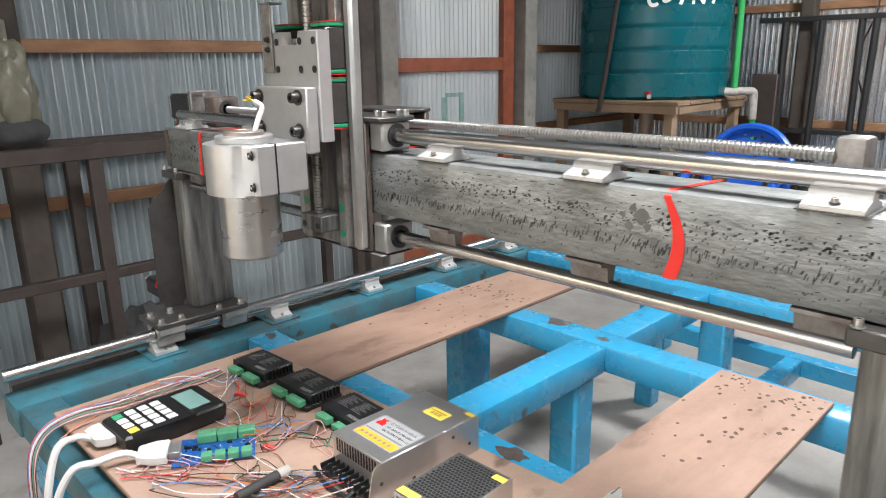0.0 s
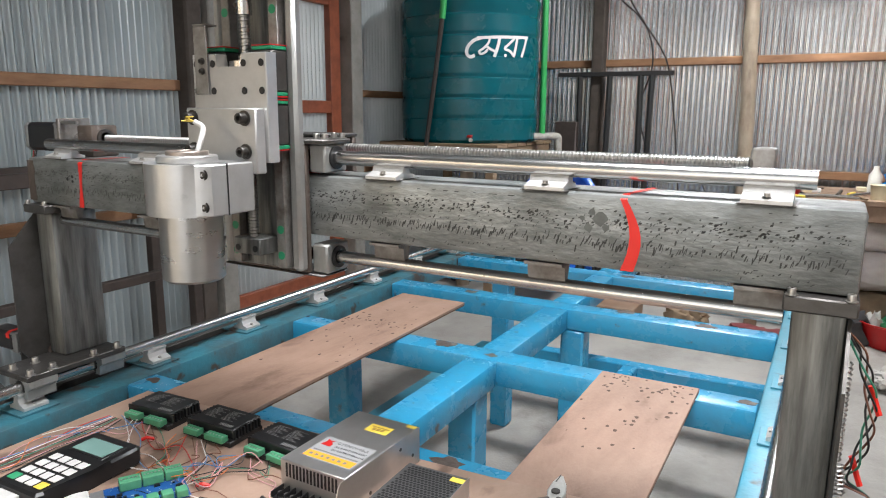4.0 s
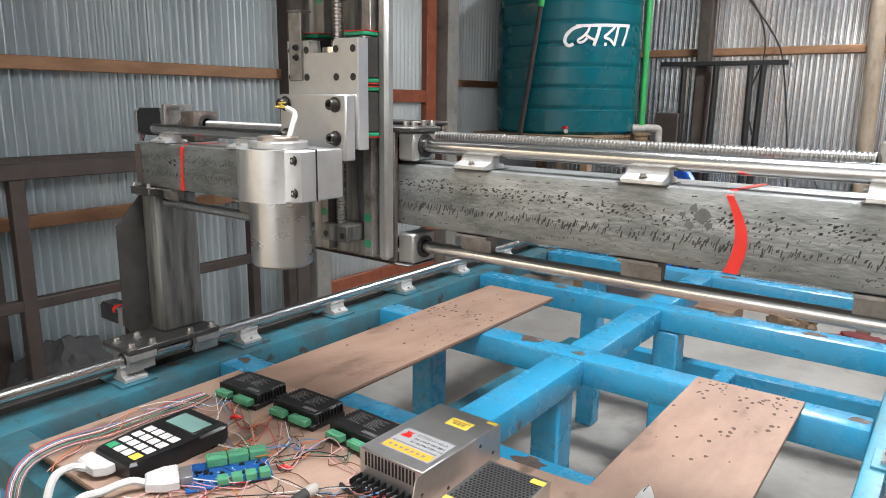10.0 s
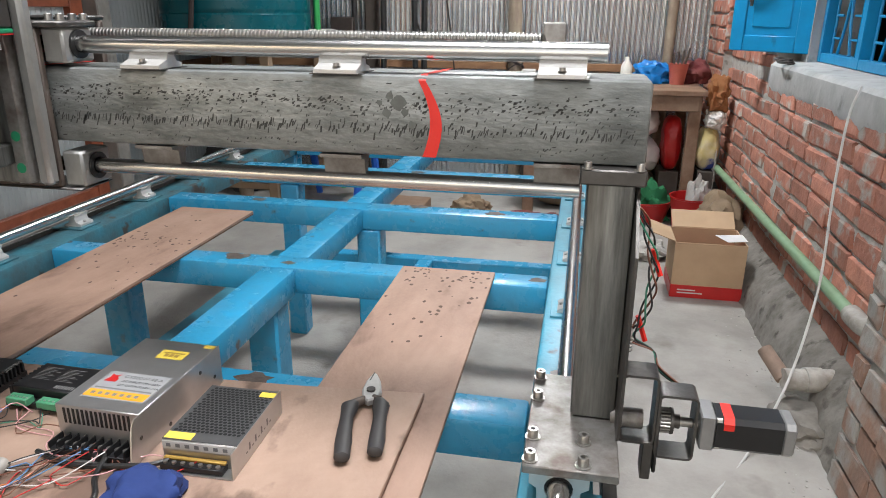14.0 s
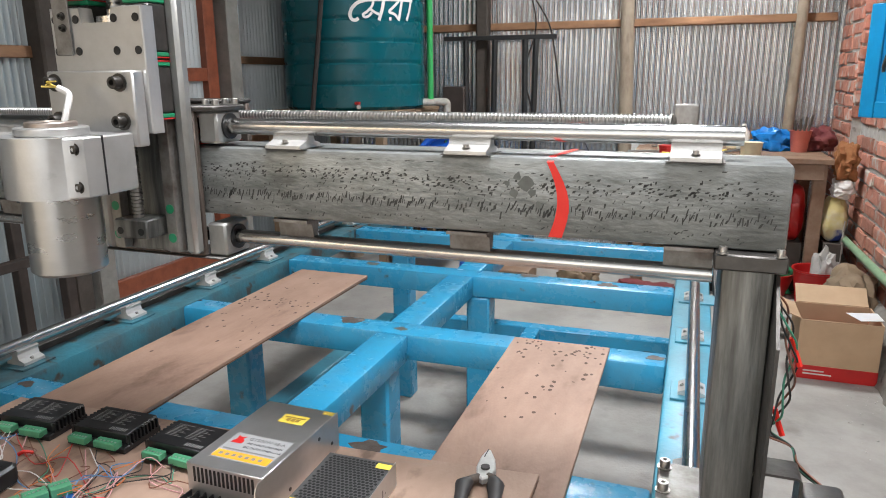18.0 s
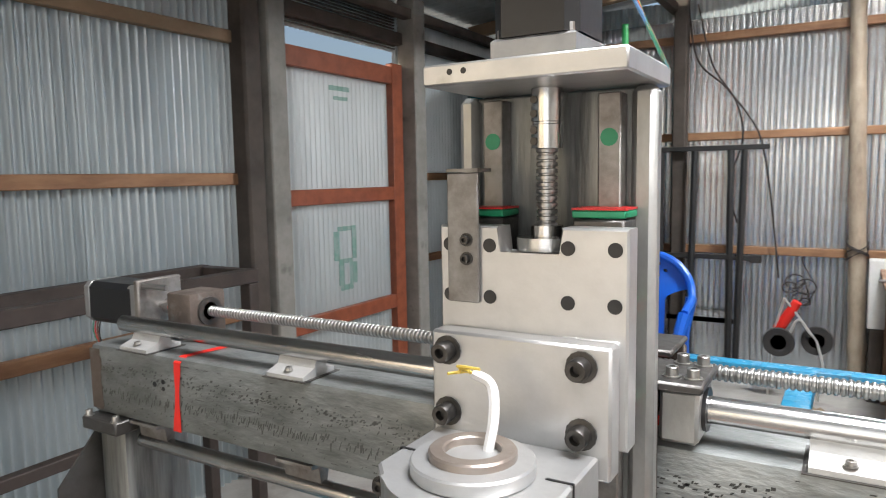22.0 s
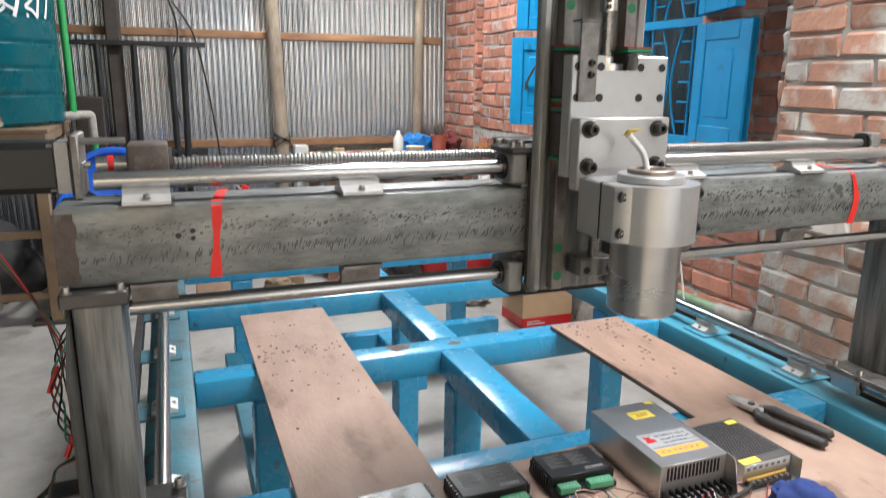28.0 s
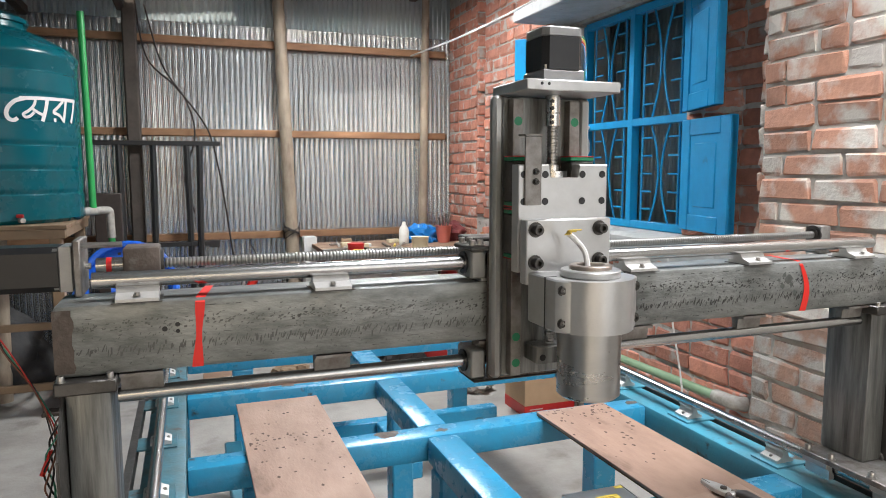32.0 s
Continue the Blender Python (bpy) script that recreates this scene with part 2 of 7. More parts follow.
M["dark_wood"] = material("dark_timber", (0.075, 0.06, 0.05), 0.8, 0, (0.042, 0.033, 0.027), 6, 0.9, 0.3, 50)
M["bamboo"] = material("bamboo", (0.36, 0.295, 0.225), 0.6, 0, (0.20, 0.15, 0.11), 11, 1.0, 0.25, 50, (0.11, 0.08, 0.06), 10, 0.62, (1, 1, 0.35), spot_soft=0.12)
M["bench"] = material("bench_wood", (0.20, 0.115, 0.07), 0.7, 0, (0.31, 0.22, 0.16), 8, 0.8, 0.2, 60)
M["frame_brown"] = material("brown_painted_tube", (0.06, 0.045, 0.039), 0.6, 0.2, (0.036, 0.027, 0.023), 8, 0.8, 0.15, 70)
M["frame_black"] = material("black_painted_tube", (0.02, 0.02, 0.022), 0.5, 0.2, (0.035, 0.033, 0.03), 9, 0.7)
M["tin"] = material("corrugated_tin", (0.82, 0.84, 0.86), 0.19, 0.94, (0.60, 0.625, 0.645), 2.2, 0.85, 0.05, 60, stretch=(1, 1, 0.25), vary=0.09, rough_vary=0.08)
M["tin_old"] = material("old_corrugated_tin", (0.52, 0.57, 0.59), 0.40, 0.6, (0.34, 0.385, 0.40), 2.6, 0.9, 0.1, 60, stretch=(1, 1, 0.3), vary=0.10, rough_vary=0.12)
M["tin_door"] = material("door_tin", (0.58, 0.62, 0.63), 0.38, 0.6, (0.42, 0.455, 0.465), 2.4, 0.9, 0.1, 60, stretch=(1, 1, 0.3), rough_vary=0.12)
M["stencil"] = material("faded_green_stencil", (0.20, 0.36, 0.31), 0.5, 0.4, (0.36, 0.45, 0.44), 30, 0.95)
M["concrete"] = material("concrete_floor", (0.37, 0.35, 0.325), 0.68, 0, (0.25, 0.232, 0.212), 3.2, 0.95, 0.4, 90, (0.19, 0.172, 0.152), 4.5, 0.60, spot_soft=0.14)
M["post"] = material("concrete_post", (0.25, 0.238, 0.218), 0.88, 0, (0.165, 0.156, 0.14), 7, 0.9, 0.5, 40, (0.11, 0.10, 0.09), 9, 0.64, spot_soft=0.12)
M["plaster"] = material("grey_plaster", (0.47, 0.47, 0.465), 0.85, 0, (0.33, 0.33, 0.32), 6, 0.9, 0.5, 30, (0.26, 0.255, 0.245), 14, 0.62, spot_soft=0.12)
M["mortar"] = material("mortar", (0.46, 0.44, 0.41), 0.95, 0, (0.32, 0.30, 0.275), 14, 0.95, 0.9, 45, (0.22, 0.20, 0.18), 22, 0.61, spot_soft=0.1)
M["mortar_pale"] = material("limewashed_mortar", (0.50, 0.475, 0.435), 0.9, 0, (0.34, 0.315, 0.285), 9, 0.9, 0.6, 40)
M["brick"] = material("red_brick", (0.50, 0.215, 0.15), 0.9, 0, (0.35, 0.155, 0.112), 16, 1.0, 0.9, 60, (0.43, 0.395, 0.355), 11, 0.55, vary=0.28, spot_soft=0.12)
M["brick_pale"] = material("limewashed_brick", (0.45, 0.235, 0.16), 0.9, 0, (0.36, 0.19, 0.135), 14, 1.0, 0.9, 60, (0.55, 0.51, 0.46), 6, 0.48, vary=0.25, spot_soft=0.12)
M["brick_dirty"] = material("mortar_smeared_brick", (0.30, 0.175, 0.125), 0.95, 0, (0.22, 0.145, 0.11), 15, 1.0, 0.9, 60, (0.33, 0.31, 0.285), 8, 0.46, vary=0.2, spot_soft=0.14)
M["rubble"] = material("rough_cement_and_dirt", (0.235, 0.218, 0.195), 0.95, 0, (0.13, 0.117, 0.10), 11, 1.0, 0.9, 35, (0.09, 0.08, 0.068), 16, 0.57, spot_soft=0.1)
M["shutter"] = material("blue_shutter_paint", (0.005, 0.285, 0.58), 0.36, 0, (0.007, 0.215, 0.46), 7, 0.7, 0.12, 60, (0.02, 0.11, 0.21), 9, 0.68, spot_soft=0.1)
M["card"] = material("cardboard", (0.48, 0.33, 0.205), 0.8, 0, (0.40, 0.27, 0.165), 5, 0.8, 0.1, 60)
M["paper"] = material("white_paper", (0.72, 0.72, 0.73), 0.7)
M["sack"] = material("white_sack", (0.72, 0.69, 0.67), 0.75, 0, (0.56, 0.52, 0.49), 6, 0.9, 0.5, 20)
M["jute"] = material("jute_sack", (0.25, 0.18, 0.115), 0.9, 0, (0.16, 0.11, 0.07), 7, 0.9, 0.5, 60)
M["navy"] = material("navy_cloth", (0.012, 0.035, 0.16), 0.85, 0, (0.008, 0.022, 0.10), 9, 0.8, 0.3, 90)
M["bag_blue"] = material("blue_plastic_bag", (0.005, 0.19, 0.55), 0.3, 0, (0.005, 0.11, 0.36), 9, 0.8, 0.4, 25)
M["brown_cloth"] = material("brown_cloth", (0.33, 0.135, 0.05), 0.85, 0, (0.22, 0.085, 0.03), 9, 0.8, 0.4, 40)
M["grey_cloth"] = material("pale_rag", (0.46, 0.44, 0.41), 0.9, 0, (0.30, 0.28, 0.26), 9, 0.8, 0.4, 40)
M["dark_cloth"] = material("dark_rag", (0.04, 0.04, 0.043), 0.9, 0, (0.07, 0.067, 0.065), 9, 0.9, 0.5, 40)
M["green_cloth"] = material("green_rag", (0.015, 0.16, 0.06), 0.85, 0, (0.01, 0.10, 0.04), 9, 0.8, 0.3, 40)
M["maroon_cloth"] = material("maroon_rag", (0.14, 0.025, 0.03), 0.85, 0, (0.20, 0.06, 0.05), 9, 0.8, 0.3, 40)
M["bottle"] = material("white_bottle_plastic", (0.72, 0.71, 0.66), 0.4)
M["tub"] = material("cream_tub_plastic", (0.66, 0.58, 0.40), 0.45)
M["cup"] = material("salmon_bucket_plastic", (0.58, 0.16, 0.12), 0.45, 0, (0.45, 0.12, 0.09), 12, 0.7)
M["plier_grip"] = material("dark_grip_rubber", (0.028, 0.026, 0.026), 0.55, 0, (0.045, 0.04, 0.04), 30, 0.6)
M["cable_white"] = material("white_cable", (0.56, 0.555, 0.54), 0.5, 0, (0.46, 0.455, 0.44), 20, 0.6)
M["bag_clear"] = material("smoky_polythene", (0.20, 0.19, 0.14), 0.3, 0, (0.12, 0.11, 0.08), 14, 0.8, 0.5, 30)
# near-black base colour stands in for lack of light behind the window
M["dark_void"] = material("painted_unlit_wall", (0.05, 0.045, 0.04), 0.9)


# ---------------------------------------------------------------- mesh helpers
def smooth(bm, angle=40):
    for f in bm.faces:
        f.smooth = True
    for e in bm.edges:
        if len(e.link_faces) == 2 and e.calc_face_angle(0) > radians(angle):
            e.smooth = False


ORIGIN = {}


def thing(name, at, label, category, group="", kind=""):
    ob = new(name)
    ob.location = at
    ob.empty_display_size = 0.05
    ORIGIN[ob.name] = Vector(at)
    return tagged(ob, label, category, group, kind)


def part(name, bm, mat, parent, label="", soft=True):
    """Links a bmesh, built in world coordinates, as one mesh under a thing or under a part."""
    o = ORIGIN[parent.name]
    bmesh.ops.translate(bm, verts=bm.verts, vec=-o)
    bmesh.ops.recalc_face_normals(bm, faces=bm.faces)
    if soft:
        smooth(bm)
    me = bpy.data.meshes.new(name)
    bm.to_mesh(me)
    bm.free()
    me.materials.append(M[mat])
    ob = new(name, me)
    ob.parent = parent
    ORIGIN[ob.name] = o
    return tagged(ob, label)


def single(name, bm, mat, label, category="", kind="", group="", at=None):
    """One mesh object that stands alone; its origin is at the middle of its base."""
    bmesh.ops.recalc_face_normals(bm, faces=bm.faces)
    xs = [v.co for v in bm.verts]
    o = Vector(at) if at else Vector(((min(c.x for c in xs) + max(c.x for c in xs)) / 2, (min(c.y for c in xs) + max(c.y for c in xs)) / 2, min(c.z for c in xs)))
    bmesh.ops.translate(bm, verts=bm.verts, vec=-o)
    smooth(bm)
    me = bpy.data.meshes.new(name)
    bm.to_mesh(me)
    bm.free()
    me.materials.append(M[mat])
    ob = new(name, me)
    ob.location = o
    ORIGIN[ob.name] = o
    return tagged(ob, label, category, group, kind)


def box(a, b, bevel=0.0, bm=None, segments=1):
    bm = bm or bmesh.new()
    made = bmesh.ops.create_cube(bm, size=1)["verts"]
    for v in made:
        v.co = Vector([(a[i] + b[i]) / 2 + v.co[i] * abs(b[i] - a[i]) for i in range(3)])
    if bevel:
        edges = {e for v in made for e in v.link_edges}
        bmesh.ops.bevel(bm, geom=list(edges), offset=bevel, segments=segments, affect="EDGES", profile=0.5)
    return bm


def cyl(p, q, r, r2=None, seg=20, bm=None, caps=True):
    bm = bm or bmesh.new()
    p, q = Vector(p), Vector(q)
    d = q - p
    m = Matrix.Translation((p + q) / 2) @ d.to_track_quat("Z", "Y").to_matrix().to_4x4()
    bmesh.ops.create_cone(bm, cap_ends=caps, segments=seg, radius1=r, radius2=r if r2 is None else r2, depth=d.length, matrix=m)
    return bm


def lathe(profile, at, bm=None, seg=40, axis="Z"):
    """Turns a list of (radius, height) about a line through at."""
    bm = bm or bmesh.new()
    at = Vector(at)
    rings = []
    for r, h in profile:
        ring = []
        for k in range(seg):
            a = 2 * math.pi * k / seg
            c = Vector((r * math.cos(a), r * math.sin(a), h))
            if axis == "X":
                c = Vector((h, c.x, c.y))
            if axis == "Y":
                c = Vector((c.x, h, c.y))
            ring.append(bm.verts.new(at + c))
        rings.append(ring)
    for a, b in zip(rings, rings[1:]):
        for k in range(seg):
            bm.faces.new((a[k], a[(k + 1) % seg], b[(k + 1) % seg], b[k]))
    for ring, (r, h) in ((rings[0], profile[0]), (rings[-1], profile[-1])):
        if r > 1e-5:
            bm.faces.new(ring)
    return bm


def prism(poly, lo, hi, axis="Z", bm=None, bevel=0.0):
    """A flat outline pushed from lo to hi along an axis; the outline's two numbers are the other two axes in order."""
    bm = bm or bmesh.new()
    def put(u, v, w):
        return {"Z": (u, v, w), "Y": (u, w, v), "X": (w, u, v)}[axis]
    a = [bm.verts.new(put(u, v, lo)) for u, v in poly]
    b = [bm.verts.new(put(u, v, hi)) for u, v in poly]
    n = len(poly)
    faces = [bm.faces.new(a), bm.faces.new(b)]
    for k in range(n):
        bm.faces.new((a[k], a[(k + 1) % n], b[(k + 1) % n], b[k]))
    if bevel:
        edges = list({e for f in faces for e in f.edges})
        bmesh.ops.bevel(bm, geom=edges, offset=bevel, segments=1, affect="EDGES")
    return bm


def glide(points, steps=6):
    """A smooth line through the points."""
    pts = [Vector(p) for p in points]
    if len(pts) < 3:
        return pts
    ext = [2 * pts[0] - pts[1]] + pts + [2 * pts[-1] - pts[-2]]
    out = []
    for i in range(1, len(ext) - 2):
        p0, p1, p2, p3 = ext[i - 1:i + 3]
        for k in range(steps):
            t = k / steps
            out.append(0.5 * (2 * p1 + (p2 - p0) * t + (2 * p0 - 5 * p1 + 4 * p2 - p3) * t * t + (3 * p1 - p0 - 3 * p2 + p3) * t ** 3))
    return out + [pts[-1]]


def sweep(points, r, seg=6, bm=None, steps=6, taper=None):
    bm = bm or bmesh.new()
    pts = glide(points, steps)
    rings = []
    side = None
    for i, p in enumerate(pts):
        d = (pts[min(i + 1, len(pts) - 1)] - pts[max(i - 1, 0)]).normalized()
        if side is None:
            side = d.orthogonal().normalized()
        side = (side - d * side.dot(d)).normalized()
        up = d.cross(side)
        rr = r if taper is None else r + (taper - r) * i / (len(pts) - 1)
        rings.append([bm.verts.new(p + (side * math.cos(2 * math.pi * k / seg) + up * math.sin(2 * math.pi * k / seg)) * rr) for k in range(seg)])
    for a, b in zip(rings, rings[1:]):
        for k in range(seg):
            bm.faces.new((a[k], a[(k + 1) % seg], b[(k + 1) % seg], b[k]))
    bm.faces.new(rings[0])
    bm.faces.new(rings[-1])
    return bm


def blob(at, size, seed, rough=0.25, freq=2.5, flat=0.0, levels=3, bm=None):
    """A soft crumpled heap: cloth, a sack, a bag."""
    bm = bm or bmesh.new()
    made = bmesh.ops.create_icosphere(bm, subdivisions=levels, radius=1)["verts"]
    for v in made:
        c = v.co.copy()
        n = noise.noise(c * freq + Vector((seed * 7.3, seed, -seed))) * rough + noise.noise(c * freq * 2.7 + Vector((seed, 3, seed))) * rough * 0.45
        c *= 1 + n
        if flat:
            c.z = max(c.z, -flat)
        v.co = Vector(at) + Vector((c.x * size[0], c.y * size[1], c.z * size[2]))
    low = min(v.co.z for v in made)
    for v in made:
        v.co.z += at[2] - low
    return bm


def coil(p, q, r, wire, turns, bm=None, per=8, seg=5):
    p, q = Vector(p), Vector(q)
    d = (q - p)
    u = d.normalized().orthogonal().normalized()
    w = d.normalized().cross(u)
    pts = []
    n = int(turns * per)
    for i in range(n + 1):
        a = 2 * math.pi * i / per
        pts.append(p + d * (i / n) + (u * math.cos(a) + w * math.sin(a)) * r)
    return sweep(pts, wire, seg, bm, steps=1)


def socket_bolt(at, r, h, axis="Z", bm=None, sign=1):
    """A cap screw with a washer and a hexagon socket."""
    prof = [(r * 1.45, 0), (r * 1.45, h * 0.12 * sign), (r, h * 0.13 * sign), (r, h * 0.93 * sign), (r * 0.9, h * sign), (r * 0.5, h * sign), (r * 0.5, h * 0.5 * sign), (0.0, h * 0.5 * sign)]
    return lathe(prof, at, bm, 14, axis)

# ---------------------------------------------------------------- setting
XL, XR, YF, YB = -2.30, 1.56, 3.90, -3.2      # left tin wall, right brick wall, far tin wall, open front
floor = single("floor", box((XL - 0.2, YB - 1.5, -0.06), (XR + 0.6, YF + 0.2, 0.0)), "concrete", "worn grey concrete workshop floor with stains", "floor", "structure")
single("ground", box((-40, -60, -0.10), (40, 40, -0.065)), "concrete", "bare pale ground outside the shed", "ground", "structure")

PITCH, WAVE = 0.039, 0.0115


def tin_sheet(parent, u0, u1, z0, z1, at, axis, mat="tin", lift=0.0, name="corrugated_sheet"):
    """One corrugated sheet that runs along x or y, with upright ridges."""
    bm = bmesh.new()
    n = max(2, int((u1 - u0) / PITCH * 8))
    rows = []
    for side in (0, 0.0012):
        for z in (z0, z1):
            row = []
            for i in range(n + 1):
                u = u0 + (u1 - u0) * i / n
                dent = noise.noise(Vector((u * 2.3, at, z * 0.4)))
                w = at + WAVE * (1 + 0.45 * dent) * math.sin(2 * math.pi * u / PITCH) + 0.004 * noise.noise(Vector((u * 5.1, z, at))) + lift + (side if at > 0 else -side)
                row.append(bm.verts.new((u, w, z) if axis == "x" else (w, u, z)))
            rows.append(row)
    for a, b in ((0, 1), (2, 3)):
        for i in range(n):
            bm.faces.new((rows[a][i], rows[a][i + 1], rows[b][i + 1], rows[b][i]))
    return part(name, bm, mat, parent)


wall_left = thing("wall_left", (XL, 0, 0), "wall of upright corrugated galvanised sheets", "wall", kind="structure")
for k in range(6):
    y0 = -3.2 + k * 0.72
    tin_sheet(wall_left, y0 - 0.03, min(y0 + 0.72, 1.13) + 0.02, 0.0, 2.47, XL, "y", "tin_old", 0.002 * (k % 2))
for k in range(2):
    tin_sheet(wall_left, 2.42 + k * 0.75 - 0.02, 2.42 + (k + 1) * 0.75, 0.0, 2.44, XL, "y", "tin_old", 0.002 * k)
tin_sheet(wall_left, 1.1, 2.45, 2.14, 2.47, XL, "y", "tin_old")
wall_far = thing("wall_far", (0, YF, 0), "bright corrugated galvanised end wall", "wall", kind="structure")
for k in range(5):
    x0 = -2.32 + k * 0.78
    tin_sheet(wall_far, x0 - 0.03, x0 + 0.78, 0.0, 2.42, YF, "x", "tin", 0.002 * (k % 2))
    tin_sheet(wall_far, x0 - 0.03, x0 + 0.78, 2.38, 2.475 + 0.108 * (x0 - XL), YF + 0.018, "x", "tin_old", 0.002 * (k % 2))


def rail(a, b, mat="rail", name="wooden_rail", label="sawn timber rail nailed across tin sheets"):
    return single(name, box(a, b, 0.004), mat, label, "rail", "structure")


for z, m in ((0.775, "rail"), (1.395, "rail"), (2.02, "wood")):
    rail((XL + 0.012, -3.2, z - 0.027), (XL + 0.05, 1.10, z + 0.027), m)
for z in (0.86, 1.39):
    rail((XL + 0.012, 2.53, z - 0.024), (XL + 0.05, YF - 0.02, z + 0.024), "rail")
rail((XL + 0.012, 1.1, 2.18), (XL + 0.06, YF - 0.02, 2.25), "dark_wood")
for z, m in ((0.865, "rail"), (1.63, "rail"), (2.285, "rail")):
    rail((XL + 0.05, YF - 0.05, z - 0.026), (1.45, YF - 0.012, z + 0.026), m)

# posts
single("timber_post", box((XL + 0.02, 1.08, 0), (XL + 0.12, 1.19, 2.45), 0.012), "dark_wood", "rough dark timber post beside the door", "post", "structure")
single("concrete_post", box((XL + 0.02, 1.21, 0), (XL + 0.14, 1.33, 2.45), 0.008), "post", "square grey concrete post beside the door", "post", "structure")
single("concrete_post", box((XL + 0.02, 2.42, 0), (XL + 0.15, 2.54, 2.45), 0.008), "post", "square grey concrete post beside the door", "post", "structure")
single("timber_post", box((-0.945, YF - 0.14, 0), (-0.855, YF - 0.05, 2.58), 0.01), "dark_wood", "dark timber post against the end wall", "post", "structure")
single("timber_post", box((XL + 0.02, -0.62, 0), (XL + 0.12, -0.50, 2.45), 0.012), "dark_wood", "rough dark timber post against the tin wall", "post", "structure")


def bamboo_post(p, q, r, nodes, label):
    bm = bmesh.new()
    prof = []
    p, q = Vector(p), Vector(q)
    n = nodes * 6
    for i in range(n + 1):
        h = i / n
        k = (h * nodes) % 1.0
        swell = 0.10 if min(k, 1 - k) < 0.04 else 0.0
        prof.append((r * (1 + swell) * (1 - 0.18 * h), h * (q - p).length))
    lathe(prof, (0, 0, 0), bm, 14)
    m = Matrix.Translation(p) @ (q - p).to_track_quat("Z", "Y").to_matrix().to_4x4()
    bmesh.ops.transform(bm, matrix=m, verts=bm.verts)
    return single("bamboo_post", bm, "bamboo", label, "post", "structure")


bamboo_post((0.20, YF - 0.11, 0), (0.11, YF - 0.11, 2.70), 0.052, 9, "thick jointed bamboo post with black wire round it")
bamboo_post((1.20, YF - 0.14, 0), (1.26, YF - 0.12, 2.80), 0.036, 10, "thin crooked bamboo post near the brick corner")
bm = bmesh.new()
for k in range(5):
    z = 0.86 + 0.018 * k
    pts = [(0.17 + 0.062 * math.cos(a), YF - 0.11 + 0.062 * math.sin(a), z + 0.03 * math.sin(a * 1.5 + k)) for a in [2 * math.pi * j / 12 for j in range(13)]]
    sweep(pts, 0.0035, 5, bm, 2)
single("wire_lashing", bm, "strap", "black wire lashing round the bamboo post", "wire", "structure")

# door leaf in the left wall
door = thing("door_1", (XL, 1.84, 0), "closed tin door in a red-brown timber frame", "door", kind="structure")
tin_sheet(door, 1.335, 2.31, 0.12, 2.0, XL + 0.012, "y", "tin_door")
for u0, u1, z0, z1 in ((1.80, 1.96, 1.10, 1.125), (1.78, 1.83, 0.94, 1.10), (1.92, 1.97, 0.94, 1.10), (1.82, 1.93, 0.92, 0.945), (1.80, 1.85, 0.80, 0.92), (1.91, 1.96, 0.80, 0.92), (1.83, 1.93, 0.77, 0.80), (1.78, 1.95, 1.86, 1.885), (1.80, 1.94, 1.81, 1.83)):
    tin_sheet(door, u0, u1, z0, z1, XL + 0.012, "y", "stencil", 0.003, "stencil_mark")
part("stile", box((XL + 0.015, 2.30, 0.06), (XL + 0.065, 2.405, 2.06), 0.004), "door_wood", door)
part("stile", box((XL + 0.015, 1.33, 0.06), (XL + 0.06, 1.36, 2.06), 0.004), "door_wood", door)
for z0, z1 in ((0.10, 0.20), (0.60, 0.68), (1.255, 1.335), (1.94, 2.04)):
    part("rail", box((XL + 0.02, 1.345, z0), (XL + 0.058, 2.31, z1), 0.004), "door_wood", door)
bm = bmesh.new()
for k in range(18):
    box((XL + 0.02, 1.36, 2.15 + k * 0.017), (XL + 0.034, 2.38, 2.157 + k * 0.017), 0, bm)
single("door_louvre", bm, "dark_steel", "dark horizontal slatted vent over the door", "vent", "structure")

# roof: sloping sheets on rafters, with open slits that let the daylight in
roof = thing("ceiling", (0, 0, 2.7), "sloping corrugated roof on timber rafters with daylight slits", "roof", kind="structure")


def roof_z(x):
    return 2.475 + 0.108 * (x - XL)


def roof_sheet(x0, x1, y0, y1, lift=0.0):
    bm = bmesh.new()
    n = max(4, int((y1 - y0) / 0.0125))
    rows = []
    for x in (x0, x1):
        rows.append([bm.verts.new((x, y0 + (y1 - y0) * i / n, roof_z(x) + lift + 0.009 * math.sin(2 * math.pi * (y0 + (y1 - y0) * i / n) / 0.076))) for i in range(n + 1)])
    for i in range(n):
        bm.faces.new((rows[0][i], rows[0][i + 1], rows[1][i + 1], rows[1][i]))
    return bm


# strips across the roof: (y0, y1, openings as x ranges)
strips = [(-3.4, -1.45, ()), (-1.45, -0.35, ((-0.25, 1.5),)), (-0.35, 2.15, ()), (2.15, 2.27, ((-0.10, 0.66),)), (2.27, 2.52, ((-0.62, -0.48), (-0.10, 0.66))),
          (2.52, 2.70, ((-0.10, 0.66),)), (2.70, 3.20, ()), (3.20, 3.30, ((-1.3, -0.6),)), (3.30, 3.56, ()), (3.56, 3.66, ((-1.1, -0.3),)), (3.66, 4.05, ())]
joined = bmesh.new()
for y0, y1, gaps in strips:
    x = XL - 0.15
    for g0, g1 in sorted(gaps) + [(1.9, 1.9)]:
        if g0 - x > 0.05:
            t = roof_sheet(x, g0, y0 - 0.01, y1 + 0.01)
            me = bpy.data.meshes.new("strip")
            t.to_mesh(me)
            t.free()
            joined.from_mesh(me)
        x = g1
part("roof_sheet", joined, "tin_old", roof)
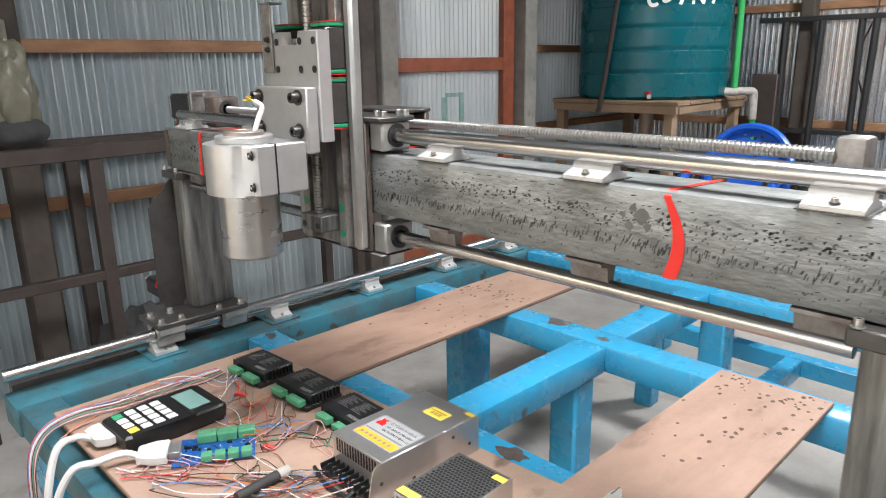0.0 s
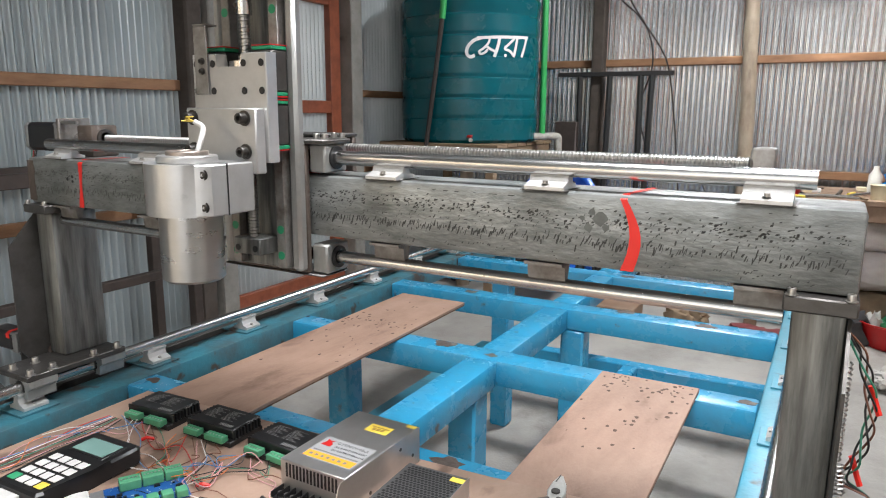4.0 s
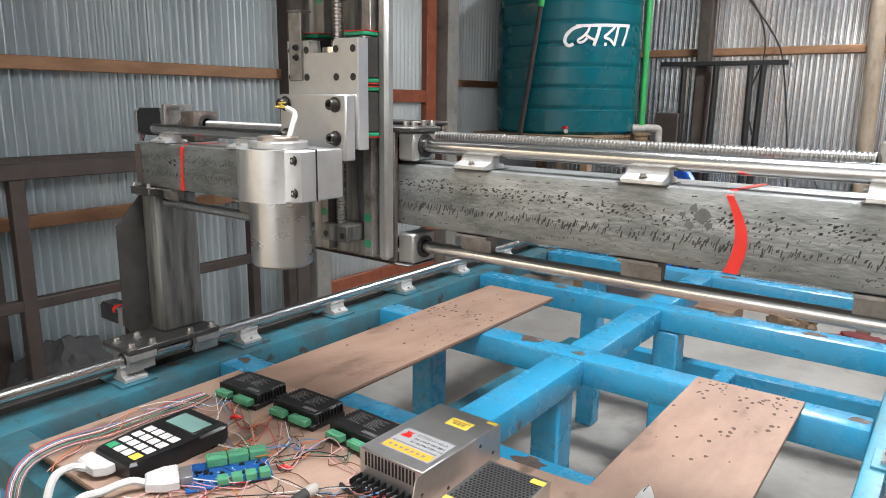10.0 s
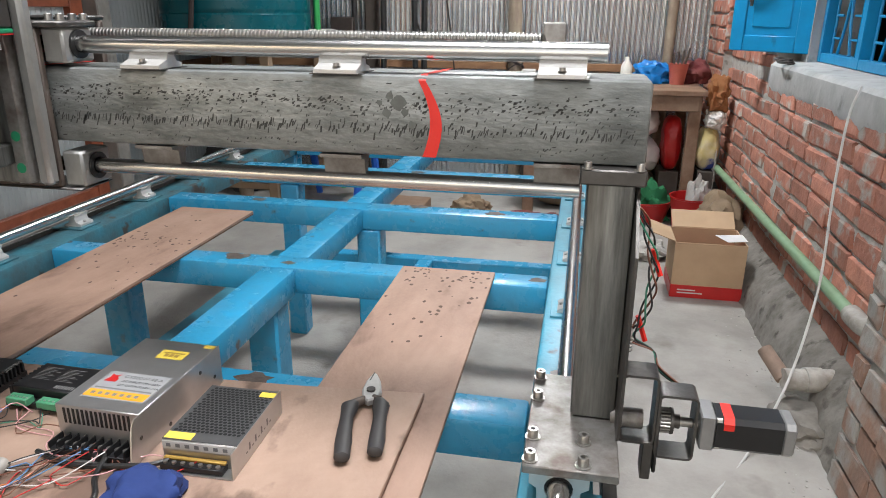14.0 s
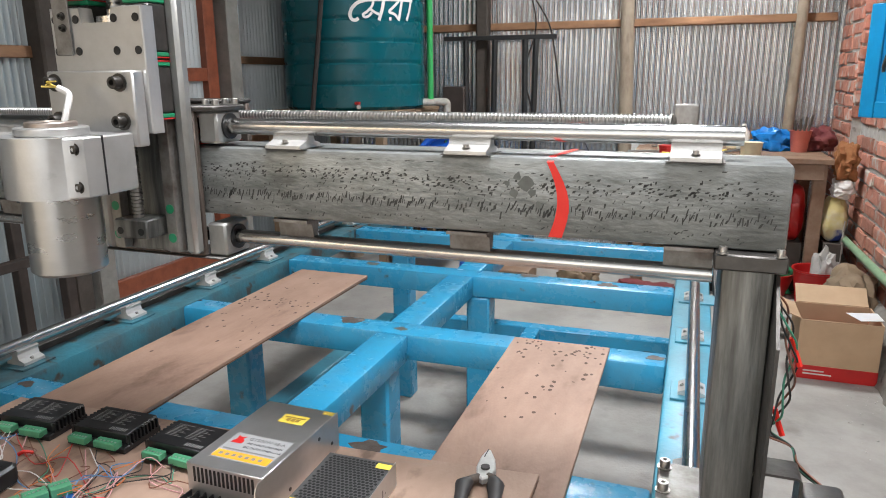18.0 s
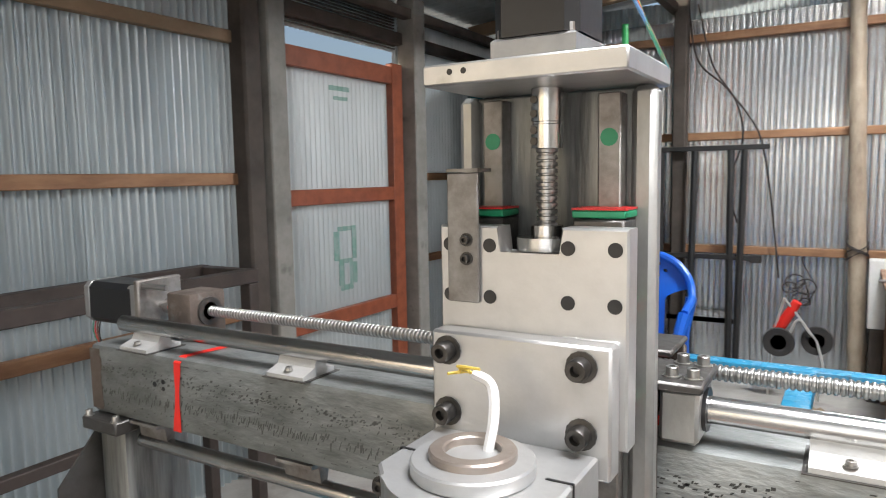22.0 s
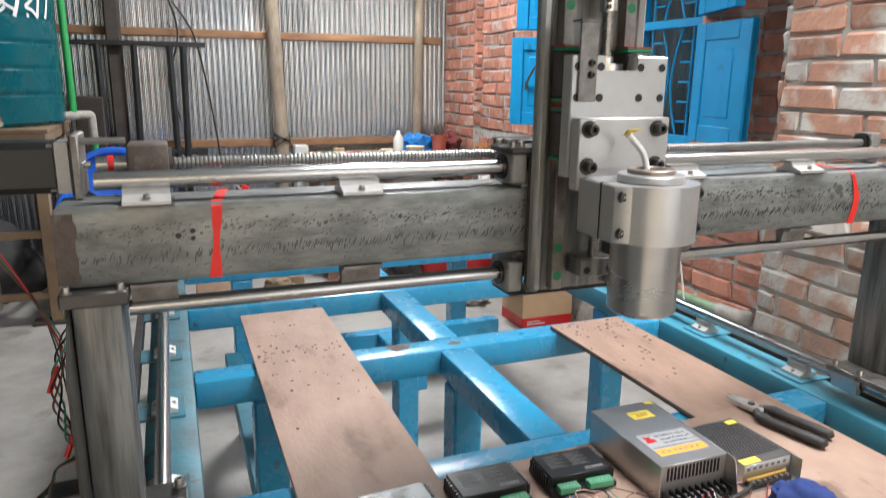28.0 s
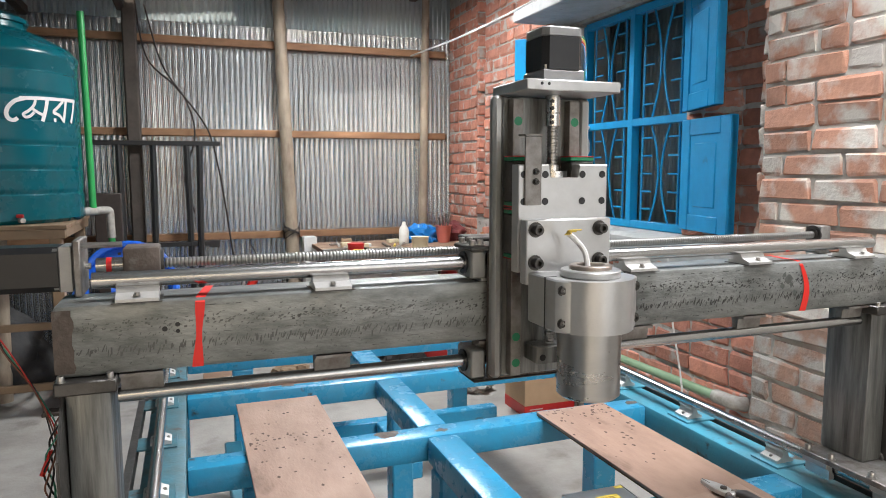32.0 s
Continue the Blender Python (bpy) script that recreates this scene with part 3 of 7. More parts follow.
# unseen sheet added above the near opening so only soft daylight enters
part("ridge_cap", roof_sheet(-0.9, 1.9, -2.5, -0.55, 0.48), "tin_old", roof, "added raised sheet shading the roof opening from sun")
for y in (-2.6, -1.5, -0.3, 0.95, 2.0, 3.40):
    bm = prism([(XL, roof_z(XL) - 0.10), (1.75, roof_z(1.75) - 0.10), (1.75, roof_z(1.75) - 0.022), (XL, roof_z(XL) - 0.022)], y - 0.03, y + 0.03, "Y")
    part("rafter", bm, "wood", roof)
for x in (-2.2, -1.55, -0.95, 1.18, 1.6):
    part("purlin", box((x - 0.03, YB, roof_z(x) - 0.16), (x + 0.03, YF - 0.02, roof_z(x) - 0.1025), 0.004), "dark_wood", roof)

# added sheet on posts outside the open front, unseen, keeps direct sun out
sun_shield = thing("front_sun_shield", (0, -5.2, 2.8), "added corrugated sheet blocking the sun before the open front", "roof", kind="structure")
bm = bmesh.new()
n = 300
rows = [[bm.verts.new((-2.6 + 4.7 * i / n, y, z + 0.009 * math.sin(2 * math.pi * (4.7 * i / n) / 0.076))) for i in range(n + 1)] for y, z in ((-3.42, 2.95), (-7.4, 2.55))]
for i in range(n):
    bm.faces.new((rows[0][i], rows[0][i + 1], rows[1][i + 1], rows[1][i]))
part("roof_sheet", bm, "tin_old", sun_shield)
for x in (-2.5, 2.0):
    part("sun_shield_post", cyl((x, -7.2, -0.065), (x, -7.2, 2.54), 0.05, 0.045, 12), "bamboo", sun_shield)

# open front behind the camera: two posts and a low wall
front = thing("wall_front", (0, YB, 0), "open shed front with tin panels beside a wide doorway", "wall", kind="structure")
tin_sheet(front, XL, -2.05, 0, 2.9, YB, "x", "tin_old")
tin_sheet(front, 1.45, 1.9, 0, 2.9, YB, "x", "tin_old")
tin_sheet(front, -2.05, 1.45, 2.72, 2.95, YB, "x", "tin_old")

# right side: thick lower brick wall, set-back wall above, window, pillars (bricks are laid at the end of the file)
LEDGE = 1.02
def mortar_face(parent, face, y0, y1, z0, z1, mat, depth, seed, turned=False):
    """A trowelled mortar bed, uneven enough to smear over some of the bricks."""
    bm = bmesh.new()
    ny, nz = max(2, int((y1 - y0) / 0.022)), max(2, int((z1 - z0) / 0.022))
    grid = []
    for i in range(ny + 1):
        row = []
        for j in range(nz + 1):
            y, z = y0 + (y1 - y0) * i / ny, z0 + (z1 - z0) * j / nz
            k = 0.009 * noise.noise(Vector((y * 5, z * 7, seed))) + 0.006 * noise.noise(Vector((y * 21, z * 26, seed + 5)))
            edge = min(i, j, ny - i, nz - j)
            x = face - depth + k if edge else face
            row.append(bm.verts.new((y, x, z) if turned else (x, y, z)))
        grid.append(row)
    for i in range(ny):
        for j in range(nz):
            bm.faces.new((grid[i][j], grid[i + 1][j], grid[i + 1][j + 1], grid[i][j + 1]))
    return part("mortar_face", bm, mat, parent)


wall_right = thing("wall_right", (XR, 1.5, 0), "rough red brick wall with smeared grey mortar", "wall", kind="structure")
part("mortar_bed", box((XR - 0.003, -3.2, 0), (XR + 0.35, YF + 0.1, LEDGE - 0.02)), "mortar", wall_right)
XU = 1.69
bm = box((XU - 0.003, -3.2, LEDGE - 0.02), (XU + 0.2, 1.18, 2.9))
box((XU - 0.003, 2.16, LEDGE - 0.02), (XU + 0.2, 2.288, 2.9), 0, bm)
box((XR - 0.003, 2.289, LEDGE - 0.0195), (XU + 0.2, YF + 0.1, 2.9), 0, bm)
box((XU - 0.003, 1.18, 2.22), (XU + 0.2, 2.16, 2.9), 0, bm)
part("mortar_bed", bm, "mortar", wall_right)
part("mortar_bed", box((1.507, 3.296, 0), (XU + 0.1, YF, 2.9)), "mortar", wall_right)
part("mortar_bed", box((1.437, -3.0, 0), (XU + 0.1, 0.445, 2.9)), "mortar_pale", wall_right)
mortar_face(wall_right, XR - 0.0035, 0.45, 3.30, 0.15, LEDGE - 0.02, "mortar", 0.001, 1)
mortar_face(wall_right, XU - 0.0035, 0.45, 1.17, LEDGE, 2.6, "mortar", 0.0, 2)
mortar_face(wall_right, XR - 0.0035, 2.29, 3.30, LEDGE - 0.02, 2.7, "mortar", 0.0, 3)
mortar_face(wall_right, 1.5065, 3.30, 3.88, 0.0, 2.7, "mortar", -0.002, 4)
mortar_face(wall_right, 1.4365, -0.75, 0.44, 0.0, 2.7, "mortar_pale", -0.003, 5)
sill = prism([(1.541, LEDGE - 0.10), (1.552, LEDGE - 0.125), (1.57, LEDGE - 0.12), (1.72, LEDGE - 0.02), (1.72, LEDGE + 0.018), (1.56, LEDGE + 0.008), (1.543, LEDGE - 0.008)], 0.455, 2.287, "Y")
bmesh.ops.subdivide_edges(sill, edges=[e for e in sill.edges if abs(e.verts[0].co.y - e.verts[1].co.y) > 1], cuts=70)
for v in sill.verts:
    if v.co.z < LEDGE - 0.09:
        v.co.z += 0.022 * noise.noise(Vector((0, v.co.y * 9, 3))) + 0.012 * noise.noise(Vector((0, v.co.y * 31, 7)))
    v.co.x += 0.004 * noise.noise(Vector((v.co.z * 12, v.co.y * 10, 1)))
single("window_sill", sill, "plaster", "broad grey plastered ledge under the window", "sill", "structure")
single("lintel_slab", box((1.33, 1.0, 2.24), (1.75, 2.35, 2.31), 0.006), "plaster", "thin concrete sunshade slab over the window", "lintel", "structure")
bm = bmesh.new()
rows3 = []
for i in range(181):                           # rough cement skirting, thicker and more broken towards the front
    y = 0.44 + 3.06 * i / 180
    row = []
    for j, (x, z) in enumerate(((1.428, -0.004), (1.442, 0.035), (1.452, 0.085), (1.470, 0.125), (1.500, 0.165), (1.535, 0.195), (1.572, 0.215))):
        k = noise.noise(Vector((x * 14, y * 7, z * 14))) + 0.6 * noise.noise(Vector((x * 40, y * 24, z * 40)))
        row.append(bm.verts.new((x + 0.012 * k, y, z + (0.013 * k if j else 0))))
    rows3.append(row)
for p, q in zip(rows3, rows3[1:]):
    for j in range(6):
        bm.faces.new((p[j], q[j], q[j + 1], p[j + 1]))
single("plinth", bm, "rubble", "low broken cement skirting along the brick wall", "skirting", "structure")
rnd = random.Random(23)
bm = bmesh.new()
for _ in range(110):
    y = 0.3 + 1.9 * rnd.random() ** 1.6
    x = 1.43 - abs(rnd.gauss(0, 0.09))
    r = rnd.uniform(0.0015, 0.0045)
    bmesh.ops.create_icosphere(bm, subdivisions=1, radius=r, matrix=Matrix.Translation((x, y, r * 0.5)) @ Matrix.Rotation(rnd.uniform(0, 3), 4, "Z") @ Matrix.Diagonal((1.0, rnd.uniform(0.6, 1.4), 0.7, 1)))
single("mortar_crumbs", bm, "mortar", "scattered crumbs of mortar along the skirting", "crumbs", "stuff")
inner_wall = thing("wall_behind_window", (2.35, 1.7, 0), "dim corrugated tin wall seen through the window", "wall", kind="structure")
for k in range(4):
    tin_sheet(inner_wall, 0.4 + 0.74 * k, 1.16 + 0.74 * k, 0.0, 2.7, 2.35, "y", "tin_old", 0.002 * (k % 2))

# added ceiling and end panels shut out daylight, their darkness is in the colour
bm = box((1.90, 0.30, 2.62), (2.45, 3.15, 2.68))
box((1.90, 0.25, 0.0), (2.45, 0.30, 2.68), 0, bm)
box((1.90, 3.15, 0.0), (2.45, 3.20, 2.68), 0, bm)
part("added_dark_shell", bm, "dark_void", inner_wall, "added dark panels closing off the space behind the window")
window = thing("window_1", (1.73, 1.67, LEDGE), "window with blue shutters and a blue steel grille", "window", kind="structure")
for y in (1.185, 1.655, 2.125):
    part("window_frame", box((1.70, y - 0.022, LEDGE + 0.02), (1.75, y + 0.022, 2.20), 0.003), "shutter", window)
for z in (LEDGE + 0.04, 1.605, 2.19):
    part("window_frame", box((1.702, 1.19, z - 0.02), (1.748, 2.12, z + 0.02), 0.003), "shutter", window)
part("jamb", box((1.66, 2.14, LEDGE), (1.76, 2.24, 2.2), 0.004), "plaster", window)
for c in (1.42, 1.89):
    for z0, z1 in ((LEDGE + 0.06, 1.585), (1.625, 2.17)):
        h = z1 - z0
        for dy in (-0.15, 0.15):
            part("grille_bar", cyl((1.725, c + dy, z0), (1.725, c + dy, z1), 0.006, seg=8), "shutter", window)
        for k in range(5):
            z = z0 + h * (k + 0.7) / 5.4
            part("grille_bar", cyl((1.725, c + 0.07, z), (1.725, c + 0.15, z), 0.005, seg=6), "shutter", window)
            part("grille_bar", cyl((1.725, c - 0.15, z), (1.725, c - 0.07, z), 0.005, seg=6), "shutter", window)
        for s in (-1, 1):
            pts = [(1.725, c + s * 0.075, z0), (1.725, c + s * 0.03, z0 + h * 0.25), (1.725, c + s * 0.012, z0 + h * 0.5), (1.725, c + s * 0.03, z0 + h * 0.75), (1.725, c + s * 0.075, z1)]
            part("grille_scroll", sweep(pts, 0.006, 6), "shutter", window)


def shutter(name, hinge, free, z0, z1):
    """A panelled leaf from the hinge line to its free edge."""
    h, f = Vector((*hinge, 0)), Vector((*free, 0))
    d = (f - h)
    w = d.length
    u = d.normalized()
    n = Vector((-u.y, u.x, 0))
    m = Matrix(((u.x, n.x, 0, h.x), (u.y, n.y, 0, h.y), (0, 0, 1, 0), (0, 0, 0, 1)))
    leaf = part(name, box((0, -0.012, z0), (w, 0.012, z1), 0.003), "shutter", window, "open blue panelled wooden shutter leaf")
    pieces = []
    for a, b in (((0, -0.02, z0), (0.075, 0.02, z1)), ((w - 0.075, -0.02, z0), (w, 0.02, z1)), ((0.076, -0.02, z0), (w - 0.076, 0.02, z0 + 0.075)), ((0.076, -0.02, z1 - 0.075), (w - 0.076, 0.02, z1))):
        pieces.append(("stile", box(a, b, 0.004), "shutter"))
    pieces.append(("field_panel", box((0.11, -0.017, z0 + 0.11), (w - 0.11, 0.017, z1 - 0.11), 0.006), "shutter"))
    hb = box((w - 0.11, 0.021, (z0 + z1) / 2 - 0.05), (w - 0.095, 0.03, (z0 + z1) / 2 + 0.0), 0.002)
    sweep([(w - 0.10, 0.028, (z0 + z1) / 2 - 0.03), (w - 0.13, 0.05, (z0 + z1) / 2 + 0.03), (w - 0.17, 0.06, (z0 + z1) / 2 + 0.09)], 0.008, 6, hb)
    pieces.append(("handle", hb, "rust"))
    for nm, pb, mt in pieces:
        bmesh.ops.transform(pb, matrix=m, verts=pb.verts)
        part(nm, pb, mt, leaf)
    o = ORIGIN[leaf.name]
    for v in leaf.data.vertices:
        v.co = (m @ (v.co + o)) - o
    leaf.data.update()


shutter("shutter", (1.675, 1.17), (1.60, 0.77), LEDGE + 0.05, 1.585)
shutter("shutter", (1.675, 1.17), (1.54, 0.80), 1.625, 2.16)
shutter("shutter", (1.675, 2.16), (1.385, 2.47), LEDGE + 0.05, 1.585)
shutter("shutter", (1.675, 2.16), (1.40, 2.45), 1.625, 2.16)

# ---------------------------------------------------------------- machine table
ZT = 0.69
table = thing("machine_table", (0.015, 0.3, 0), "long welded blue steel machine table with open bays", "machine table")
for x0, x1 in ((-0.685, -0.592), (0.622, 0.715)):
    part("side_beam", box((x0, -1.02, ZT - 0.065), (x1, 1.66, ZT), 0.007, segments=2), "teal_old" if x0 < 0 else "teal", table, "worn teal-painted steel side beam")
ROWS = ((-0.535, -0.458), (0.0, 0.075), (0.512, 0.587), (1.0, 1.075), (1.54, 1.615))
part("centre_beam", box((-0.03, -0.4575, ZT - 0.065), (0.05, -0.0005, ZT - 0.0005), 0.007, segments=2), "blue", table)
for a, b in zip(ROWS[1:], ROWS[2:]):
    part("centre_beam", box((-0.03, a[1] + 0.0005, ZT - 0.065), (0.05, b[0] - 0.0005, ZT - 0.0005), 0.007, segments=2), "blue", table)
for y0, y1 in ROWS + ((-1.015, -0.94),):
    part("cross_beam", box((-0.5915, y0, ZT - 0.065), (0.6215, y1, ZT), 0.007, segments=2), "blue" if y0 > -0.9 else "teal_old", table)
for x, y in ((-0.436, 0.0375), (0.005, -0.065), (0.062, 0.55), (-0.40, 1.0375)):
    part("leg", box((x - 0.036, y - 0.036, 0.0), (x + 0.036, y + 0.036, ZT - 0.0655), 0.006), "blue", table)
for x in (-0.638, 0.668):
    for y in (-0.95, 0.3, 1.58):
        part("leg", box((x - 0.04, y - 0.04, 0.0), (x + 0.04, y + 0.04, ZT - 0.0655), 0.006), "blue", table)
for a, b in (((-0.3595, 1.01, 0.30), (0.627, 1.065, 0.36)), ((0.10, 0.588, 0.30), (0.155, 1.0095, 0.36)), ((-0.475, 0.076, 0.30), (-0.415, 0.999, 0.36)),
             ((-0.475, -0.93, 0.30), (-0.415, -0.001, 0.36))):
    part("lower_brace", box(a, b, 0.004), "teal" if a[0] < -0.4 else "blue", table)


def shaft_support(parent, x, y, z, along="y", w=0.045, flip=1):
    """A cast foot that holds a round shaft: base flange, waist, cradle and two screws."""
    half = w / 2
    prof = [(-0.024, 0), (0.024, 0), (0.024, 0.006), (0.010, 0.012), (0.007, 0.022), (0.011, 0.03), (0.004, 0.034), (-0.004, 0.034), (-0.011, 0.03), (-0.007, 0.022), (-0.010, 0.012), (-0.024, 0.006)]
    if along == "y":
        bm = prism([(x + u, z + v * flip) for u, v in prof], y - half, y + half, "Y")
    else:
        bm = prism([(y + u, z + v * flip) for u, v in prof], x - half, x + half, "X")
    sup = part("shaft_support", bm, "support", parent, "small cast aluminium shaft support")
    for s in (-1, 1):
        p = (x + 0.017 * s, y, z + 0.0062 * flip) if along == "y" else (x, y + 0.017 * s, z + 0.0062 * flip)
        part("screw", socket_bolt(p, 0.004, 0.006, "Z", None, flip), "zinc_bolt", sup)
    return sup


RAIL_X = (-0.650, 0.672)
for x in RAIL_X:
    part("rail_shaft", cyl((x, -1.02, 0.737), (x, 1.64, 0.737), 0.0125, seg=28), "shaft", table, "polished round linear rail shaft")
    for k in range(9):
        y = -0.71 + 0.298 * k
        shaft_support(table, x, y, ZT + 0.0055, "y", 0.05)
        out = -1 if x < 0 else 1
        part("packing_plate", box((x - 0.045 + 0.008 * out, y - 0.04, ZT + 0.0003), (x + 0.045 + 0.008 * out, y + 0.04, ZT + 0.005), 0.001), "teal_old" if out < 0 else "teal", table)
    out = -1 if x < 0 else 1
    rack_x = x + out * 0.062
    bm = box((rack_x - 0.009, -1.0, ZT - 0.03), (rack_x + 0.009, 1.62, ZT + 0.004), 0.001)
    part("rack_bar", bm, "dark_steel", table, "dark toothed steel rack bar")

# bare burnt patches in the paint, beside the welds
rnd = random.Random(17)
for x, y, r in ((-0.122, 0.046, 0.035), (0.204, 0.572, 0.028), (0.442, 0.545, 0.03), (0.181, -0.488, 0.03), (0.02, 0.03, 0.018), (-0.30, 0.55, 0.025), (0.10, 1.03, 0.03), (-0.2, 1.04, 0.02), (0.56, -0.98, 0.03), (0.60, 0.04, 0.02), (-0.56, -0.49, 0.02)):
    ring = []
    for j in range(14):
        a = 2 * math.pi * j / 14
        k = rnd.uniform(0.55, 1.15)
        ring.append((x + 1.05 * r * k * math.cos(a), max(y - 0.022, min(y + 0.022, y + 0.7 * r * k * math.sin(a)))))
    part("burnt_patch", prism(ring, ZT + 0.0002, ZT + 0.0006), "rust", table, "brown burnt patch in the paint", False)

# plywood boards
def board(x0, x1, y0, y1, z, t, label, turn=0.0, mat="ply"):
    b = thing("plywood_board", ((x0 + x1) / 2, (y0 + y1) / 2, z), label, "board")
    part("face", box((x0, y0, z + t * 0.3), (x1, y1, z + t), 0.0012), mat, b)
    part("edge_ply", box((x0 + 0.001, y0 + 0.001, z), (x1 - 0.001, y1 - 0.001, z + t * 0.2995)), "ply_edge", b)
    b.rotation_euler = (0, 0, radians(turn))
    return b


left_board = board(-0.462, -0.238, -0.925, 0.384, ZT + 0.001, 0.011, "long plywood plank with small holes lying across the beams", 0.0)
right_board = board(0.298, 0.508, -0.90, 0.038, ZT + 0.001, 0.011, "long plywood plank with dark pits lying across the beams", 0.4)
base_board = thing("plywood_board", (0.0, -0.75, ZT + 0.0125), "stained plywood sheet carrying the electronics", "board")
sheet_outline = [(-0.47, -0.985), (0.468, -0.985), (0.468, -0.514), (0.28, -0.532), (-0.47, -0.572)]
part("face", prism(sheet_outline, ZT + 0.0165, ZT + 0.0245, bevel=0.0012), "ply_stained", base_board)
part("edge_ply", prism([(x * 0.998, y + 0.0006) for x, y in sheet_outline[:2]] + [(x * 0.998, y - 0.001) for x, y in sheet_outline[2:]], ZT + 0.0125, ZT + 0.0164), "ply_edge", base_board, "dark split plywood edge")


def pits(parent, spans, n, seed, z):
    rnd = random.Random(seed)
    bm = bmesh.new()
    for _ in range(n):
        x0, x1, y0, y1 = rnd.choice(spans)
        x, y, r = rnd.uniform(x0, x1), rnd.uniform(y0, y1), rnd.uniform(0.0016, 0.0046)
        a0 = rnd.uniform(0, 6)
        ring = [bm.verts.new((x + r * rnd.uniform(0.6, 1.3) * math.cos(a0 + a), y + 1.4 * r * rnd.uniform(0.6, 1.3) * math.sin(a0 + a), z)) for a in [j * math.pi / 3 for j in range(6)]]
        bm.faces.new(ring)
    tagged(part("pitting", bm, "pit", parent, "dark drilled pits"), "dark drilled pits", kind="stuff")


pits(right_board, ((0.305, 0.50, -0.03, 0.03), (0.305, 0.50, -0.05, 0.03), (0.305, 0.50, -0.20, 0.0), (0.31, 0.46, -0.35, -0.05)), 70, 4, ZT + 0.0124)
pits(left_board, ((-0.455, -0.25, 0.0, 0.16), (-0.45, -0.25, 0.02, 0.12), (-0.45, -0.25, -0.3, 0.3)), 75, 5, ZT + 0.0124)

# ---------------------------------------------------------------- gantry
GY = -0.615                                  # front face of the beam
ZB0, ZB1 = 1.088, 1.181
gantry = thing("gantry", (0.006, GY, 0.765), "welded steel gantry beam bridging the machine table", "gantry")
beam = part("beam", box((-0.730, GY, ZB0), (0.742, GY + 0.095, ZB1), 0.006, segments=2), "tube", gantry, "galvanised square tube beam with dark scuff marks")
rnd = random.Random(7)
bm = bmesh.new()


faint = bmesh.new()


def mark(x, z, w, h, slant):
    to = faint if x < -0.10 + 0.12 * math.sin(x * 40 + z * 300) else bm
    to.faces.new([to.verts.new((x + a + slant * b, GY - 0.0003, z + b)) for a, b in ((-w, -h), (w * 0.6, -h * 0.9), (w, h), (-w * 0.7, h * 0.85))])


HB = ZB1 - ZB0
x = -0.715
while x < 0.728:                               # a lower row of slanting ticks and an upper row of smears
    x += rnd.uniform(0.0012, 0.0034)
    if rnd.random() < 0.85:
        mark(x, ZB0 + HB * (0.35 + rnd.gauss(0, 0.035)), rnd.uniform(0.0004, 0.0015), rnd.uniform(0.0014, 0.0052), rnd.uniform(-0.05, 0.5))
    for _ in range(rnd.choice((0, 1, 2, 3))):
        mark(x + rnd.uniform(-0.004, 0.004), ZB0 + HB * (0.66 + 0.03 * math.sin(x * 9) + rnd.gauss(0, 0.055)), rnd.uniform(0.0005, 0.0024), rnd.uniform(0.0004, 0.0016), rnd.uniform(-0.3, 0.8))
    if rnd.random() < 0.35:
        mark(x, ZB0 + HB * (0.51 + rnd.gauss(0, 0.06)), rnd.uniform(0.0003, 0.0010), rnd.uniform(0.0004, 0.0018), rnd.uniform(0, 0.8))
    if rnd.random() < 0.25:
        mark(x, ZB0 + HB * (0.14 + rnd.gauss(0, 0.03)), rnd.uniform(0.0004, 0.0012), rnd.uniform(0.0004, 0.0014), rnd.uniform(0, 0.8))
    if rnd.random() < 0.16:
        mark(x, ZB0 + HB * rnd.choice((0.10, 0.2, 0.5, 0.8, 0.9)), rnd.uniform(0.001, 0.006), rnd.uniform(0.0003, 0.0007), 0)
tagged(part("grinding_scuff", bm, "scuff", beam, "dark scuffs and grind marks", False), "dark scuffs and grind marks", kind="stuff")
tagged(part("grinding_scuff", faint, "scuff_faint", beam, "faint worn grind marks", False), "faint worn grind marks", kind="stuff")
for x, z, r in ((-0.515 - 0.086, 1.143, 0.0035), (-0.585, 1.148, 0.0032), (-0.585, 1.139, 0.0028)):
    part("drilled_hole", lathe([(r, 0), (r, -0.0005), (0.0, -0.0004)], (x, GY - 0.0002, z), None, 12, "Y"), "black", beam)
for side, x0, x1 in ((-1, -0.7312, -0.708),):
    bm = bmesh.new()
    jag = [x1 + rnd.uniform(-0.002, 0.002) if side < 0 else x0 + rnd.uniform(-0.006, 0.012) for _ in range(12)]
    out = x0 if side < 0 else x1
    rows2 = [(bm.verts.new((out, GY - 0.0006, ZB0 + 0.006 + (HB - 0.012) * j / 11)), bm.verts.new((jag[j], GY - 0.0006, ZB0 + 0.006 + (HB - 0.012) * j / 11))) for j in range(12)]
    for p, q in zip(rows2, rows2[1:]):
        bm.faces.new((p[0], p[1], q[1], q[0]))
    part("rust_patch", bm, "rust", beam, "brown rusty beam end", False)
bm = bmesh.new()
for x, z, r in ((0.462, 1.150, 0.009), (0.448, 1.138, 0.006), (0.452, 1.158, 0.006), (0.470, 1.140, 0.005), (0.44, 1.15, 0.004), (0.478, 1.126, 0.005)):
    bm.faces.new([bm.verts.new((x + r * rnd.uniform(0.6, 1.2) * math.cos(a), GY - 0.0004, z + r * rnd.uniform(0.6, 1.2) * math.sin(a))) for a in [j * math.pi / 5 for j in range(10)]])
part("stain", bm, "stain", beam, "dark oil stain", False)


